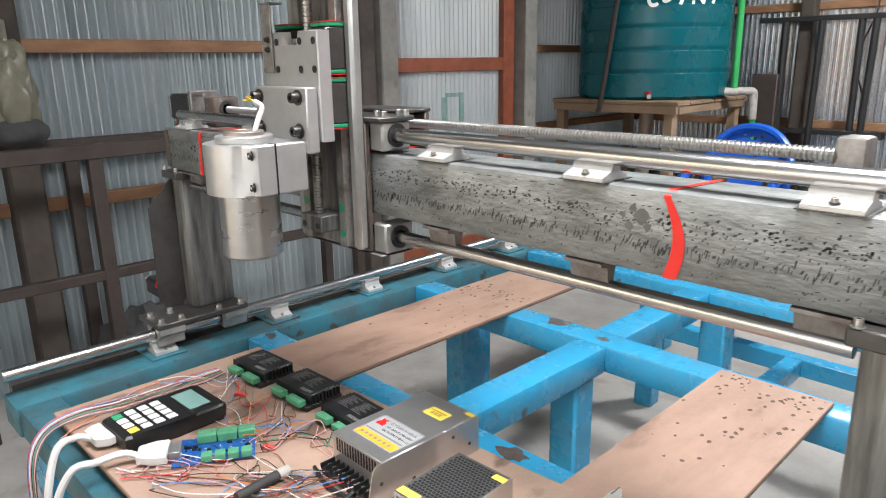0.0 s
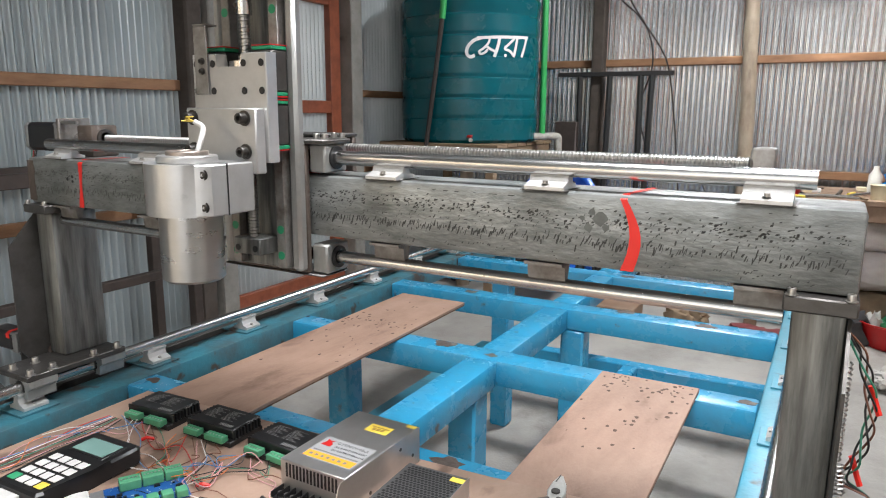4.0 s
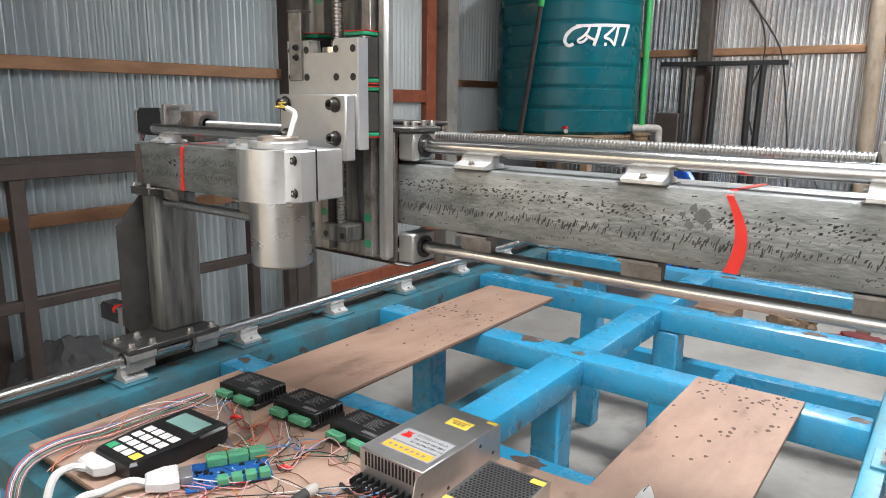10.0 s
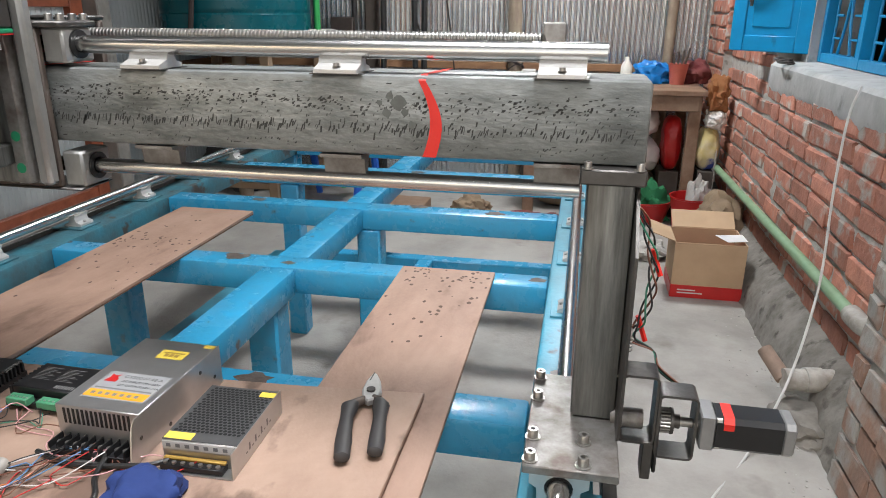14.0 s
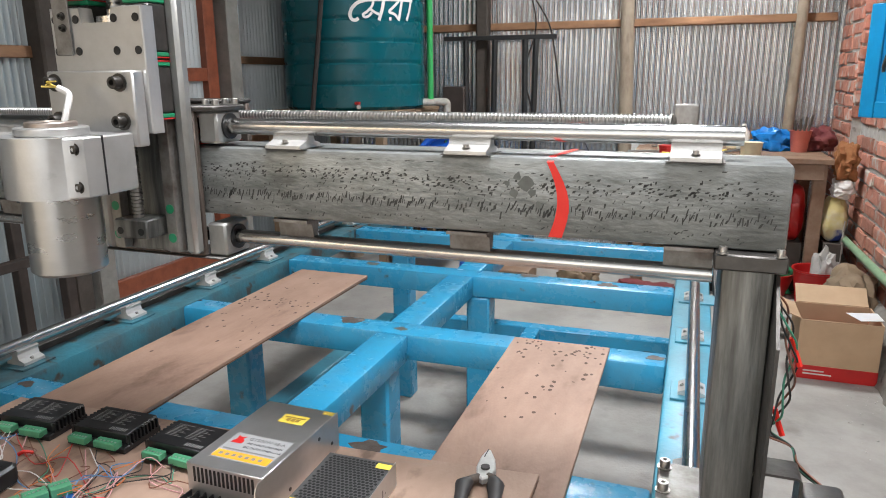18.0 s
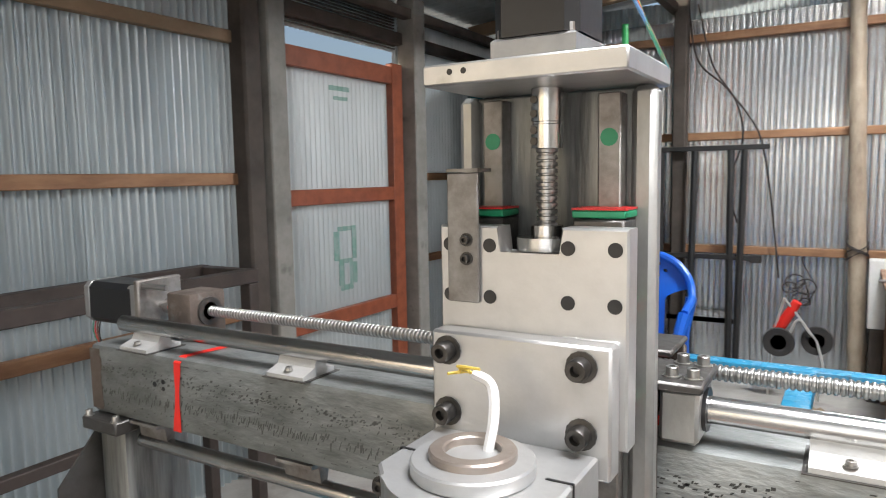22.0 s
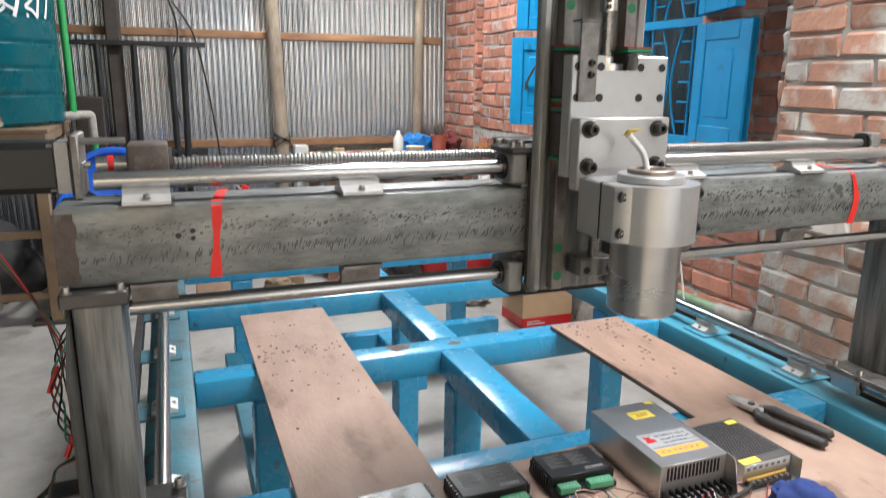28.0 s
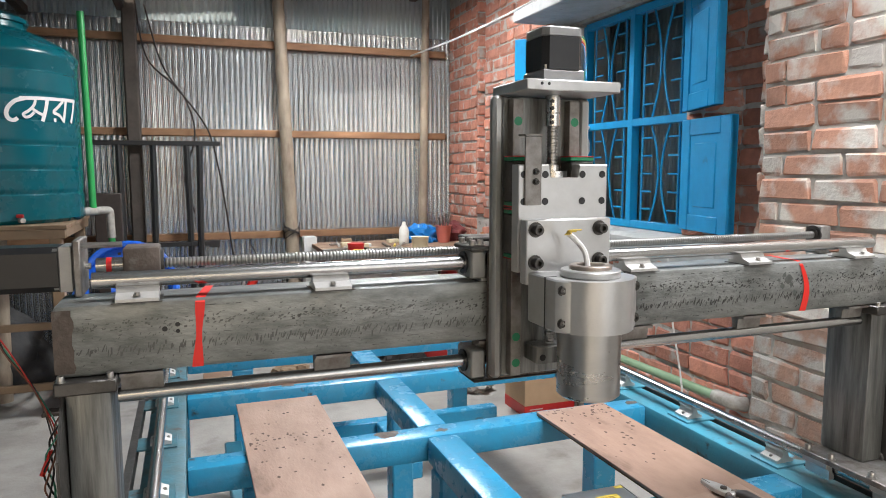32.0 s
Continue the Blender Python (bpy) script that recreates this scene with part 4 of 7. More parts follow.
def tape_band(x_bot, x_top, w_bot, w_top, bow=0.0, waist=0.0):
    n = 8
    bm = bmesh.new()
    a, b = [], []
    for i in range(n + 1):
        t = i / n
        x = x_bot + (x_top - x_bot) * t + bow * math.sin(math.pi * t)
        w = (w_bot + (w_top - w_bot) * t) * (1 - waist * math.sin(math.pi * t) ** 2)
        z = ZB0 + 0.001 + (ZB1 - ZB0 - 0.006) * t
        a.append(bm.verts.new((x - w / 2, GY - 0.0012, z)))
        b.append(bm.verts.new((x + w / 2, GY - 0.0012, z)))
    for y in (0.008, 0.06, 0.0952):
        a.append(bm.verts.new((x_top - w_top / 2 + y * 0.15, GY + y, ZB1 + 0.0012)))
        b.append(bm.verts.new((x_top + w_top / 2 + y * 0.15, GY + y, ZB1 + 0.0012)))
    for i in range(len(a) - 1):
        bm.faces.new((a[i], b[i], b[i + 1], a[i + 1]))
    part("tape_band", bm, "red_tape", gantry, "red adhesive tape wrapped round the beam", False)


tape_band(0.498, 0.490, 0.016, 0.008, 0.012, -0.1)
tape_band(-0.562, -0.556, 0.0145, 0.0125, 0.0, 0.45)
tape_band(-0.006, -0.012, 0.017, 0.017)
tape_band(-0.030, -0.034, 0.009, 0.010)

YS = GY + 0.022
part("upper_shaft", cyl((-0.686, YS, 1.208), (0.692, YS, 1.208), 0.0108, seg=28), "shaft", gantry, "polished round upper linear shaft")
part("lower_shaft", cyl((-0.662, YS, 1.054), (0.672, YS, 1.054), 0.0098, seg=28), "shaft", gantry, "round lower linear shaft")
for x in (-0.632, -0.378, -0.127, 0.142, 0.389, 0.645):
    bm = prism([(GY - 0.006, ZB1 + 0.001), (GY + 0.045, ZB1 + 0.001), (GY + 0.045, ZB1 + 0.006), (GY + 0.032, ZB1 + 0.009), (GY + 0.028, 1.2), (GY + 0.016, 1.2), (GY + 0.012, ZB1 + 0.011), (GY - 0.006, ZB1 + 0.005)], x - 0.026, x + 0.026, "X")
    sup = part("shaft_support", bm, "support", gantry, "bright aluminium shaft support")
    part("packing_plate", box((x - 0.03, GY - 0.009, ZB1), (x + 0.03, GY + 0.05, ZB1 + 0.0009)), "dark_steel", gantry)
    part("screw", socket_bolt((x, GY + 0.001, ZB1 + 0.0085), 0.0035, 0.004), "zinc_bolt", sup)
    bm = prism([(GY + 0.001, ZB0 - 0.001), (GY + 0.045, ZB0 - 0.001), (GY + 0.045, ZB0 - 0.005), (GY + 0.031, ZB0 - 0.008), (GY + 0.027, 1.06), (GY + 0.017, 1.06), (GY + 0.014, ZB0 - 0.008), (GY + 0.001, ZB0 - 0.005)], x - 0.026, x + 0.026, "X")
    part("shaft_support", bm, "plate_steel", gantry, "dull shaft support under the beam")
YB_S, ZB_S = GY + 0.092, 1.219
prof = [(0.0, -0.60)]
x = -0.60
while x < 0.612:
    prof += [(0.0060, x), (0.0072, x + 0.0010), (0.0074, x + 0.0022), (0.0072, x + 0.0034), (0.0060, x + 0.0044)]
    x += 0.0052
prof.append((0.0, x))
bm = lathe(prof, (0, YB_S, ZB_S), None, 20, "X")
part("ball_screw", bm, "screw", gantry, "long threaded ball screw")
for x0, x1, half, top in ((-0.652, -0.605, 0.03, 1.245), (0.618, 0.645, 0.019, 1.238)):
    blk = part("bearing_block", box((x0, YB_S - half, ZB1 + 0.0005), (x1, YB_S + half, top), 0.004, segments=2), "rust" if x0 < 0 else "plate_steel", gantry, "steel screw bearing block")
    part("bearing_seat", lathe([(0.019, 0), (0.019, 0.004), (0.012, 0.004), (0.012, -0.001)], (x1 if x0 < 0 else x0, YB_S, ZB_S), None, 24, "X"), "dark_steel", blk)
part("coupling", lathe([(0.0, -0.688), (0.0105, -0.688), (0.0105, -0.672), (0.0085, -0.672), (0.0085, -0.668), (0.0105, -0.668), (0.0105, -0.654), (0.0, -0.654)], (0, YB_S, ZB_S), None, 20, "X"), "shaft", gantry, "bright flexible shaft coupling")
part("coupling_spider", cyl((-0.675, YB_S, ZB_S), (-0.668, YB_S, ZB_S), 0.0109, seg=18), "red_plastic", gantry)


def motor(parent, a, axis, length, size, sign, tape=False):
    """A square stepper motor: end caps, body, flange and screws. a is the middle of the flange face."""
    def rot(bm):
        m = Matrix.Translation(a) @ {"x": Matrix.Rotation(radians(90 * sign), 4, "Y"), "z": Matrix.Identity(4), "-z": Matrix.Rotation(radians(180), 4, "X")}[axis]
        bmesh.ops.transform(bm, matrix=m, verts=bm.verts)
        return bm
    h = size / 2
    c = size * 0.13
    octo = [(-h + c, -h), (h - c, -h), (h, -h + c), (h, h - c), (h - c, h), (-h + c, h), (-h, h - c), (-h, -h + c)]
    body = part("stepper_motor", rot(prism(octo, 0.018, length - 0.014)), "black", parent, "black square stepper motor")
    part("flange", rot(prism([(-h, -h), (h, -h), (h, h), (-h, h)], 0.0, 0.0178, bevel=0.002)), "motor_end", body)
    part("end_cap", rot(prism(octo, length - 0.0138, length, bevel=0.002)), "motor_end", body)
    for u in (-1, 1):
        for v in (-1, 1):
            part("screw", rot(cyl((u * h * 0.8, v * h * 0.8, 0.018), (u * h * 0.8, v * h * 0.8, 0.024), 0.004, seg=8)), "zinc_bolt", body)
    part("shaft", rot(cyl((0, 0, -0.018), (0, 0, 0), 0.0045, seg=12)), "shaft", body)
    if tape:
        t = h + 0.0007
        outer = [(-sign * t, h - c), (-sign * t, -h + c), (-sign * (h - c), -t), (-sign * h * 0.35, -t)]
        inner = [(u * h / t, v * h / t) for u, v in outer[::-1]]
        part("tape_strip", rot(prism(outer + inner, 0.026, 0.038)), "red_tape", body, "strip of red tape")
    return body


part("motor_plate", box((-0.712, YB_S - 0.036, ZB1 + 0.0005), (-0.702, YB_S + 0.036, 1.258), 0.002), "plate_steel", gantry, "steel motor mounting plate")
part("standoff", cyl((-0.702, YB_S - 0.028, 1.25), (-0.652, YB_S - 0.028, 1.25), 0.004, seg=8), "zinc_bolt", gantry)
motor(gantry, (-0.7125, YB_S, ZB_S), "x", 0.124, 0.060, -1)

def strip_ring(x0, x1, z0, z1, y0, y1, t):
    """A flat steel strip bent into a closed rectangle with rounded corners; the opening looks along y."""
    x0, x1 = min(x0, x1), max(x0, x1)
    bm = bmesh.new()
    loops = []
    for y, inset in ((y0, 0), (y1, 0), (y1, t), (y0, t)):
        r = 0.007 - inset
        loop = []
        for u, v, a0 in ((x1, z1, 0), (x0, z1, 90), (x0, z0, 180), (x1, z0, 270)):
            cx_ = u - inset - r if u == x1 else u + inset + r
            cz_ = v - inset - r if v == z1 else v + inset + r
            for k in range(4):
                a = radians(a0 + 30 * k)
                loop.append(bm.verts.new((cx_ + r * math.cos(a), y, cz_ + r * math.sin(a))))
        loops.append(loop)
    for p, q in zip(loops, loops[1:] + loops[:1]):
        for j in range(16):
            bm.faces.new((p[j], q[j], q[(j + 1) % 16], p[(j + 1) % 16]))
    return bm


for side in (-1, 1):
    cx = 0.006 + side * 0.7015                   # column middle
    col = part("column", box((cx - 0.027, GY + 0.0, 0.7655), (cx + 0.027, GY + 0.10, ZB0 - 0.019), 0.005, segments=2), "column", gantry, "dark mill-scale steel column")
    part("cap_plate", box((cx - 0.036, GY - 0.018, ZB0 - 0.0185), (cx + 0.036, GY + 0.115, ZB0 - 0.0008), 0.002), "dark_steel", gantry, "bolted steel cap plate")
    for u, v in ((-0.028, -0.012), (0.028, -0.012)):
        part("cap_bolt", socket_bolt((cx + u, GY + v, ZB0 - 0.001), 0.0045, 0.008, "Z"), "zinc_bolt", gantry)
    inner = cx - side * 0.078
    outer = cx + side * 0.030
    xa, xb = min(inner, outer), max(inner, outer)
    # left plate takes a darker steel, its shade is put into the colour
    part("base_plate", box((xa, GY - 0.112, 0.7535), (xb, GY + 0.105, 0.765), 0.0015), "dark_steel" if side < 0 else "plate_steel", gantry, "oily steel base plate with cap screws")
    for u in (inner + side * 0.008, inner + side * 0.068):
        for v in (-0.10, -0.055, 0.035, 0.09):
            if abs(u - inner) > 0.03 and v > 0:
                continue
            part("cap_screw", socket_bolt((u, GY + v, 0.7652), 0.0065, 0.012, "Z"), "zinc_bolt", gantry)
    rx = RAIL_X[0] if side < 0 else RAIL_X[1]
    for y0 in (GY - 0.11, GY + 0.045):
        prof = [(rx - 0.034, 0.7533), (rx + 0.034, 0.7533), (rx + 0.034, 0.741), (rx + 0.025, 0.735), (rx + 0.024, 0.716), (rx + 0.010, 0.716)]
        arc = [(rx + 0.0165 * math.cos(a), 0.737 + 0.0165 * math.sin(a)) for a in [radians(-48 + j * 276 / 14) for j in range(15)]]
        prof2 = prof + arc + [(rx - 0.010, 0.716), (rx - 0.024, 0.716), (rx - 0.025, 0.735), (rx - 0.034, 0.741)]
        # left carriages likewise use a darker steel to stand in for shade
        part("bearing_carriage", prism(prof2, y0, y0 + 0.058, "Y"), "channel" if side < 0 else "machined", gantry, "open linear bearing carriage")
        part("bearing_liner", lathe([(0.0163, 0.0), (0.0163, 0.052), (0.013, 0.052), (0.013, 0.0)], (rx, y0 + 0.003, 0.737), None, 24, "Y"), "black", gantry)
    # gusset on the outer side
    bm = prism([(GY + 0.095, 0.766), (GY + 0.095, ZB0 - 0.03), (GY - 0.002, ZB0 - 0.022), (GY - 0.060, ZB0 - 0.085), (GY - 0.060, 0.785), (GY - 0.045, 0.766)], cx + side * 0.0275, cx + side * 0.031, "X")
    part("gusset", bm, "dark_steel", gantry, "dark bent gusset plate")
    # drive bracket with pulley and motor on the outer side
    bx = cx + side * 0.032
    e = bx + side * 0.042
    brk = part("drive_bracket", strip_ring(bx, bx + side * 0.044, 0.744, 0.838, GY - 0.012, GY + 0.026, 0.003), "dark_steel", gantry, "black bracket of folded steel strip")
    part("bracket_tail", box((min(bx + side * 0.032, bx + side * 0.044), GY - 0.010, 0.692), (max(bx + side * 0.032, bx + side * 0.044), GY + 0.022, 0.7438), 0.001), "dark_steel", brk)
    part("bracket_plate", strip_ring(bx + side * 0.045, bx + side * 0.092, 0.726, 0.814, GY - 0.010, GY + 0.026, 0.003), "dark_steel", brk)
    for u, zz in ((0.0285, 0.825), (0.0285, 0.760)):
        part("bracket_bolt", cyl((bx - side * 0.012, GY + 0.008, zz), (bx - side * 0.001, GY + 0.008, zz), 0.004, seg=8), "zinc_bolt", brk)
    prof = [(0.0, 0.047), (0.0165, 0.047), (0.0165, 0.050), (0.0145, 0.0505), (0.0145, 0.062), (0.0165, 0.0625), (0.0165, 0.066), (0.009, 0.0665), (0.009, 0.074), (0.0, 0.074)]
    pul = part("drive_pulley", lathe([(r, side * u) for r, u in prof], (bx, GY + 0.008, 0.770), None, 28, "X"), "dark_steel", gantry, "small toothed steel belt pulley")
    bm = bmesh.new()
    for j in range(20):
        a = 2 * math.pi * j / 20
        c = Vector((bx + side * 0.0563, GY + 0.008 + 0.0148 * math.cos(a), 0.770 + 0.0148 * math.sin(a)))
        cyl(c - Vector((0.0055, 0, 0)), c + Vector((0.0055, 0, 0)), 0.0013, seg=6, bm=bm)
    part("pulley_teeth", bm, "zinc_bolt", pul, "", False)
    belt = []
    for j in range(24):
        a = 2 * math.pi * j / 24
        yy, zz = 0.0172 * math.cos(a), 0.0172 * math.sin(a)
        belt.append((GY + 0.008 + yy * (1.25 if zz < 0 else 1.0), 0.766 + zz - (0.052 if zz < 0 else 0)))
    part("drive_belt", prism(belt, bx + side * 0.047, bx + side * 0.0495, "X"), "rubber", gantry, "black rubber timing belt")
    part("motor_shaft", cyl((bx + side * 0.074, GY + 0.008, 0.770), (bx + side * 0.0955, GY + 0.008, 0.770), 0.006, seg=14), "zinc_bolt", gantry)
    part("drive_hub", cyl((bx + side * 0.030, GY + 0.008, 0.768), (bx - side * 0.01, GY + 0.008, 0.768), 0.0125, seg=24), "plate_steel", gantry, "worn steel pinion hub")
    motor(gantry, (bx + side * 0.0955, GY + 0.008, 0.770), "x", 0.108, 0.044, side, True)
    part("return_spring", coil((cx + side * 0.034, GY + 0.09, 0.86), (cx + side * 0.034, GY + 0.085, 0.99), 0.007, 0.0014, 20), "zinc_bolt", gantry, "bright coil tension spring", False)
    part("return_spring", coil((cx + side * 0.042, GY + 0.075, 0.825), (cx + side * 0.038, GY + 0.085, 0.86), 0.007, 0.0013, 7), "zinc_bolt", gantry, "", False)
    rn = random.Random(20 + side)
    for k, w in enumerate(("w_black", "w_green", "w_black", "w_brown")):
        ph = k * math.pi / 2
        pts = [(cx + side * 0.030, GY + 0.09, 1.03)]
        for j in range(1, 9):
            z = 1.03 - 0.19 * j / 8
            bow = 0.036 + 0.030 * math.sin(math.pi * j / 9) + 0.006 * math.cos(ph + j * 1.5)
            pts.append((cx + side * bow, GY + 0.088 + 0.007 * math.sin(ph + j * 1.5), z))
        pts += [(cx + side * 0.075, GY + 0.08, 0.828), (e + side * 0.01, GY + 0.066, 0.806 + 0.002 * k), (e + side * 0.045, GY + 0.035, 0.796)]
        part("motor_cable", sweep(pts, 0.0014, 5), w, gantry)
    for dz, dx in ((0.965, 0.062), (0.872, 0.052)):
        p = Vector((cx + side * dx, GY + 0.09, dz))
        part("taped_joint", sweep([p, p + Vector((side * 0.006, 0, -0.018)), p + Vector((side * 0.012, -0.004, -0.034))], 0.0036, 6), "red_tape", gantry)
for k, w in enumerate(("w_green", "w_red", "w_brown", "w_black")):
    o = 0.004 * k
    pts = [(-0.832, YB_S - 0.02 + o, 1.192), (-0.828 + o, YB_S - 0.022, 1.165), (-0.80 + 0.004 * math.sin(k * 2), YB_S - 0.012, 1.11), (-0.772, YB_S + 0.004 * math.cos(k * 2), 1.05), (-0.745 - o, YB_S + 0.008, 0.98), (-0.738 - o, YB_S + 0.01, 0.90)]
    part("motor_cable", sweep(pts, 0.0011, 5), w, gantry)

# ---------------------------------------------------------------- carriage with the Z axis and spindle
CX = -0.110
def P(x, yr, z):
    return (CX + x, GY + yr, z)


car = thing("spindle_carriage", P(0.048, -0.05, 1.02), "vertical spindle carriage of machined plates on the gantry", "spindle carriage")
def cb(name, x0, x1, y0, y1, z0, z1, mat, label="", bev=0.002, parent=None):
    return part(name, box(P(x0, y0, z0), P(x1, y1, z1), bev), mat, parent or car, label)


cb("back_plate", -0.034, 0.122, -0.014, -0.004, 1.030, 1.228, "rust", "brown steel back plate")
cb("top_flange", -0.064, 0.156, -0.014, 0.056, 1.2285, 1.236, "dark_steel", "dark steel flange over the shafts")
cb("nut_flange", -0.030, 0.118, 0.060, 0.126, 1.2355, 1.2415, "dark_steel", "dark steel plate bolted to the screw nut")
cb("bottom_flange", -0.058, 0.15, -0.0135, 0.052, 1.026, 1.0295, "dark_steel")
cb("rear_plate", -0.030, 0.118, 0.112, 0.122, 1.09, 1.2350, "rust")
for u in (-0.054, -0.041, 0.130, 0.146):
    for v in (0.004, 0.046):
        part("flange_bolt", socket_bolt(P(u, v, 1.2362), 0.005, 0.008), "zinc_bolt", car)
for x0, x1 in ((-0.060, -0.0345), (0.1225, 0.152)):
    for z in (1.208, 1.054):
        up = z > 1.1
        h0, h1 = (z - 0.022, 1.2282) if up else (1.0298, z + 0.022)
        blk = cb("bearing_housing", x0, x1, -0.006, 0.05, h0, h1, "channel", "cast linear bearing housing", 0.003)
        xs = x1 if x0 > 0 else x0
        d = 0.003 if x0 > 0 else -0.003
        part("bearing_seal", lathe([(0.0175, 0), (0.0175, d), (0.0112, d), (0.0112, 0)], (CX + xs, YS, z), None, 24, "X"), "black", blk)
web = cb("channel_web", -0.034, 0.122, -0.0245, -0.0145, 1.036, 1.4565, "column", "grey steel channel back")
for x0, x1 in ((-0.0365, -0.0195), (0.1055, 0.1245)):
    cb("channel_flange", x0, x1, -0.0335, -0.0143, 1.036, 1.4568, "channel", "long upright channel flange with rounded edge", 0.005)
for x in (-0.001, 0.0925):
    r = cb("guide_rail", x - 0.0085, x + 0.0085, -0.041, -0.025, 1.04, 1.452, "plate_steel", "hardened linear guide rail", 0.001)
    for z in (1.42, 1.10, 1.06):
        part("plug", cyl(P(x, -0.0411, z), P(x, -0.0416, z), 0.0065, seg=16), "green_end", r, "green rail plug")
    for z0 in (1.304, 1.228):
        gb = cb("guide_block", x - 0.019, x + 0.019, -0.066, -0.0345, z0, z0 + 0.058, "dark_steel", "linear guide block")
        for zz in (z0 - 0.006, z0 + 0.0585):
            cb("end_seal", x - 0.0195, x + 0.0195, -0.0655, -0.0350, zz, zz + 0.0055, "green_end", "green end seal", 0.001, gb)
            q = zz + 0.0056 if zz > z0 else zz - 0.0016
            cb("wiper", x - 0.0195, x + 0.0195, -0.0655, -0.0350, q, q + 0.0015, "red_plastic", "red wiper", 0.0, gb)
# upper moving plate with a notch for the nut
u0, u1, z0, z1, f, bk = -0.023, 0.121, 1.262, 1.357, -0.088, -0.0665
poly = [(u0, 1.205), (u1, 1.205), (u1, z1), (0.074, z1), (0.074, 1.337), (0.026, 1.337), (0.026, z1), (u0, z1)]
bm = prism([(CX + a, b) for a, b in poly], GY + f, GY + bk, "Y", bevel=0.0015)
uplate = part("upper_plate", bm, "machined", car, "notched machined steel plate with bolt holes")
for x in (-0.0145, 0.019, 0.079, 0.112):
    for z in (1.343, 1.305):
        part("bolt_hole", lathe([(0.0052, -0.0004), (0.0052, -0.0008), (0.0, -0.0006)], P(x, f, z), None, 14, "Y"), "black", uplate)
part("screw_nut", lathe([(0.0, 1.338), (0.024, 1.338), (0.024, 1.3475), (0.012, 1.348), (0.012, 1.356), (0.0, 1.356)], (CX + 0.049, GY - 0.052, 0), None, 28), "shaft", car, "flanged ball nut")
# finger bracket
cb("bracket_strip", -0.0145, 0.0115, f - 0.004, f - 0.0008, 1.30, 1.396, "plate_steel", "upright flat bracket strip", 0.001)
cb("bracket_strip", -0.0145, 0.0115, f - 0.004, f + 0.018, 1.3965, 1.399, "plate_steel", "", 0.0)
for z in (1.333, 1.347):
    part("bracket_screw", socket_bolt(P(0.002, f - 0.0042, z), 0.0035, 0.005, "Y", None, -1), "bolt", car)
# spindle mounting plate
mp = cb("mount_plate", -0.020, 0.116, -0.108, -0.0885, 1.19, 1.281, "machined", "square machined spindle mounting plate", 0.002)
for x in (-0.006, 0.096):
    for z in (1.267, 1.221):
        part("cap_screw", socket_bolt(P(x, -0.1082, z), 0.0075, 0.013, "Y", None, -1), "bolt", mp, "large black cap screw")
# split clamp
sx, sy = 0.046, -0.168
poly = [(-0.062, 0.0595), (-0.062, -0.016), (-0.049, -0.031)] + [(0.0565 * math.cos(radians(a)), 0.0565 * math.sin(radians(a))) for a in range(214, 327, 8)] + [(0.049, -0.031), (0.062, -0.016), (0.062, 0.0595)]
bm = prism([(CX + sx + a, GY + sy + b) for a, b in poly], 1.139, 1.208, "Z", bevel=0.002)
clamp = part("spindle_clamp", bm, "machined", car, "split machined spindle clamp block")
for s in (-1, 1):
    part("clamp_slit", box(P(sx + s * 0.0622, sy + 0.010, 1.1388), P(sx + s * 0.0626, sy + 0.0125, 1.2082)), "black", clamp)
    part("clamp_slit", box(P(sx + s * 0.0535 - 0.009, sy + 0.010, 1.2083), P(sx + s * 0.0535 + 0.009, sy + 0.0125, 1.2086)), "black", clamp)
for s in (-1, 1):
    for z in (1.152, 1.195):
        part("clamp_screw", socket_bolt(P(sx + s * 0.0555, sy - 0.0225, z), 0.0048, 0.004, "Y", None, -1), "bolt", clamp)
spin = part("spindle_body", lathe([(0.0, 1.045), (0.038, 1.045), (0.0425, 1.049), (0.0425, 1.1385)], P(sx, sy, 0), None, 56), "spindle", car, "turned steel spindle cylinder")
part("spindle_cap", lathe([(0.0395, 1.2085), (0.040, 1.2095), (0.040, 1.2165), (0.0388, 1.2178), (0.0285, 1.2182)], P(sx, sy, 0), None, 56), "machined", car, "turned spindle collar")
part("spindle_cap", lathe([(0.0282, 1.2090), (0.0282, 1.2225), (0.027, 1.2238), (0.0192, 1.2240), (0.0182, 1.2230), (0.0182, 1.2095), (0.0, 1.2095)], P(sx, sy, 0), None, 48), "cap_ring", car, "browned spindle ring with open centre")
cab = part("spindle_cable", sweep([P(sx + 0.004, sy + 0.012, 1.215), P(sx + 0.004, sy + 0.022, 1.238), P(sx - 0.004, sy + 0.034, 1.254), P(sx - 0.016, sy + 0.03, 1.262)], 0.0038, 8), "plug", car, "short white sleeved cable end")
for k in range(4):
    q = Vector(P(sx - 0.016, sy + 0.03, 1.262))
    part("bare_wire", sweep([q, q + Vector((-0.006, -0.003 * k, 0.002 * k)), q + Vector((0.008 * k - 0.012, -0.012, 0.001 + 0.002 * k))], 0.0011, 5), "w_yellow", cab)
# top plate, screw, coupling, motor
tp = cb("top_plate", -0.0225, 0.1255, -0.110, 0.002, 1.457, 1.472, "machined", "thick machined top plate", 0.0015)
for u in (0.0, 0.011):
    part("bolt_hole", lathe([(0.0022, -0.0002), (0.0022, -0.0005), (0.0, -0.0004)], P(u, -0.110, 1.466), None, 12, "Y"), "black", tp)
prof = [(0.0, 1.06)]
z = 1.06
while z < 1.418:
    prof += [(0.0078, z), (0.0078, z + 0.0026), (0.0062, z + 0.0032), (0.0062, z + 0.0045)]
    z += 0.0050
prof.append((0.0, z))
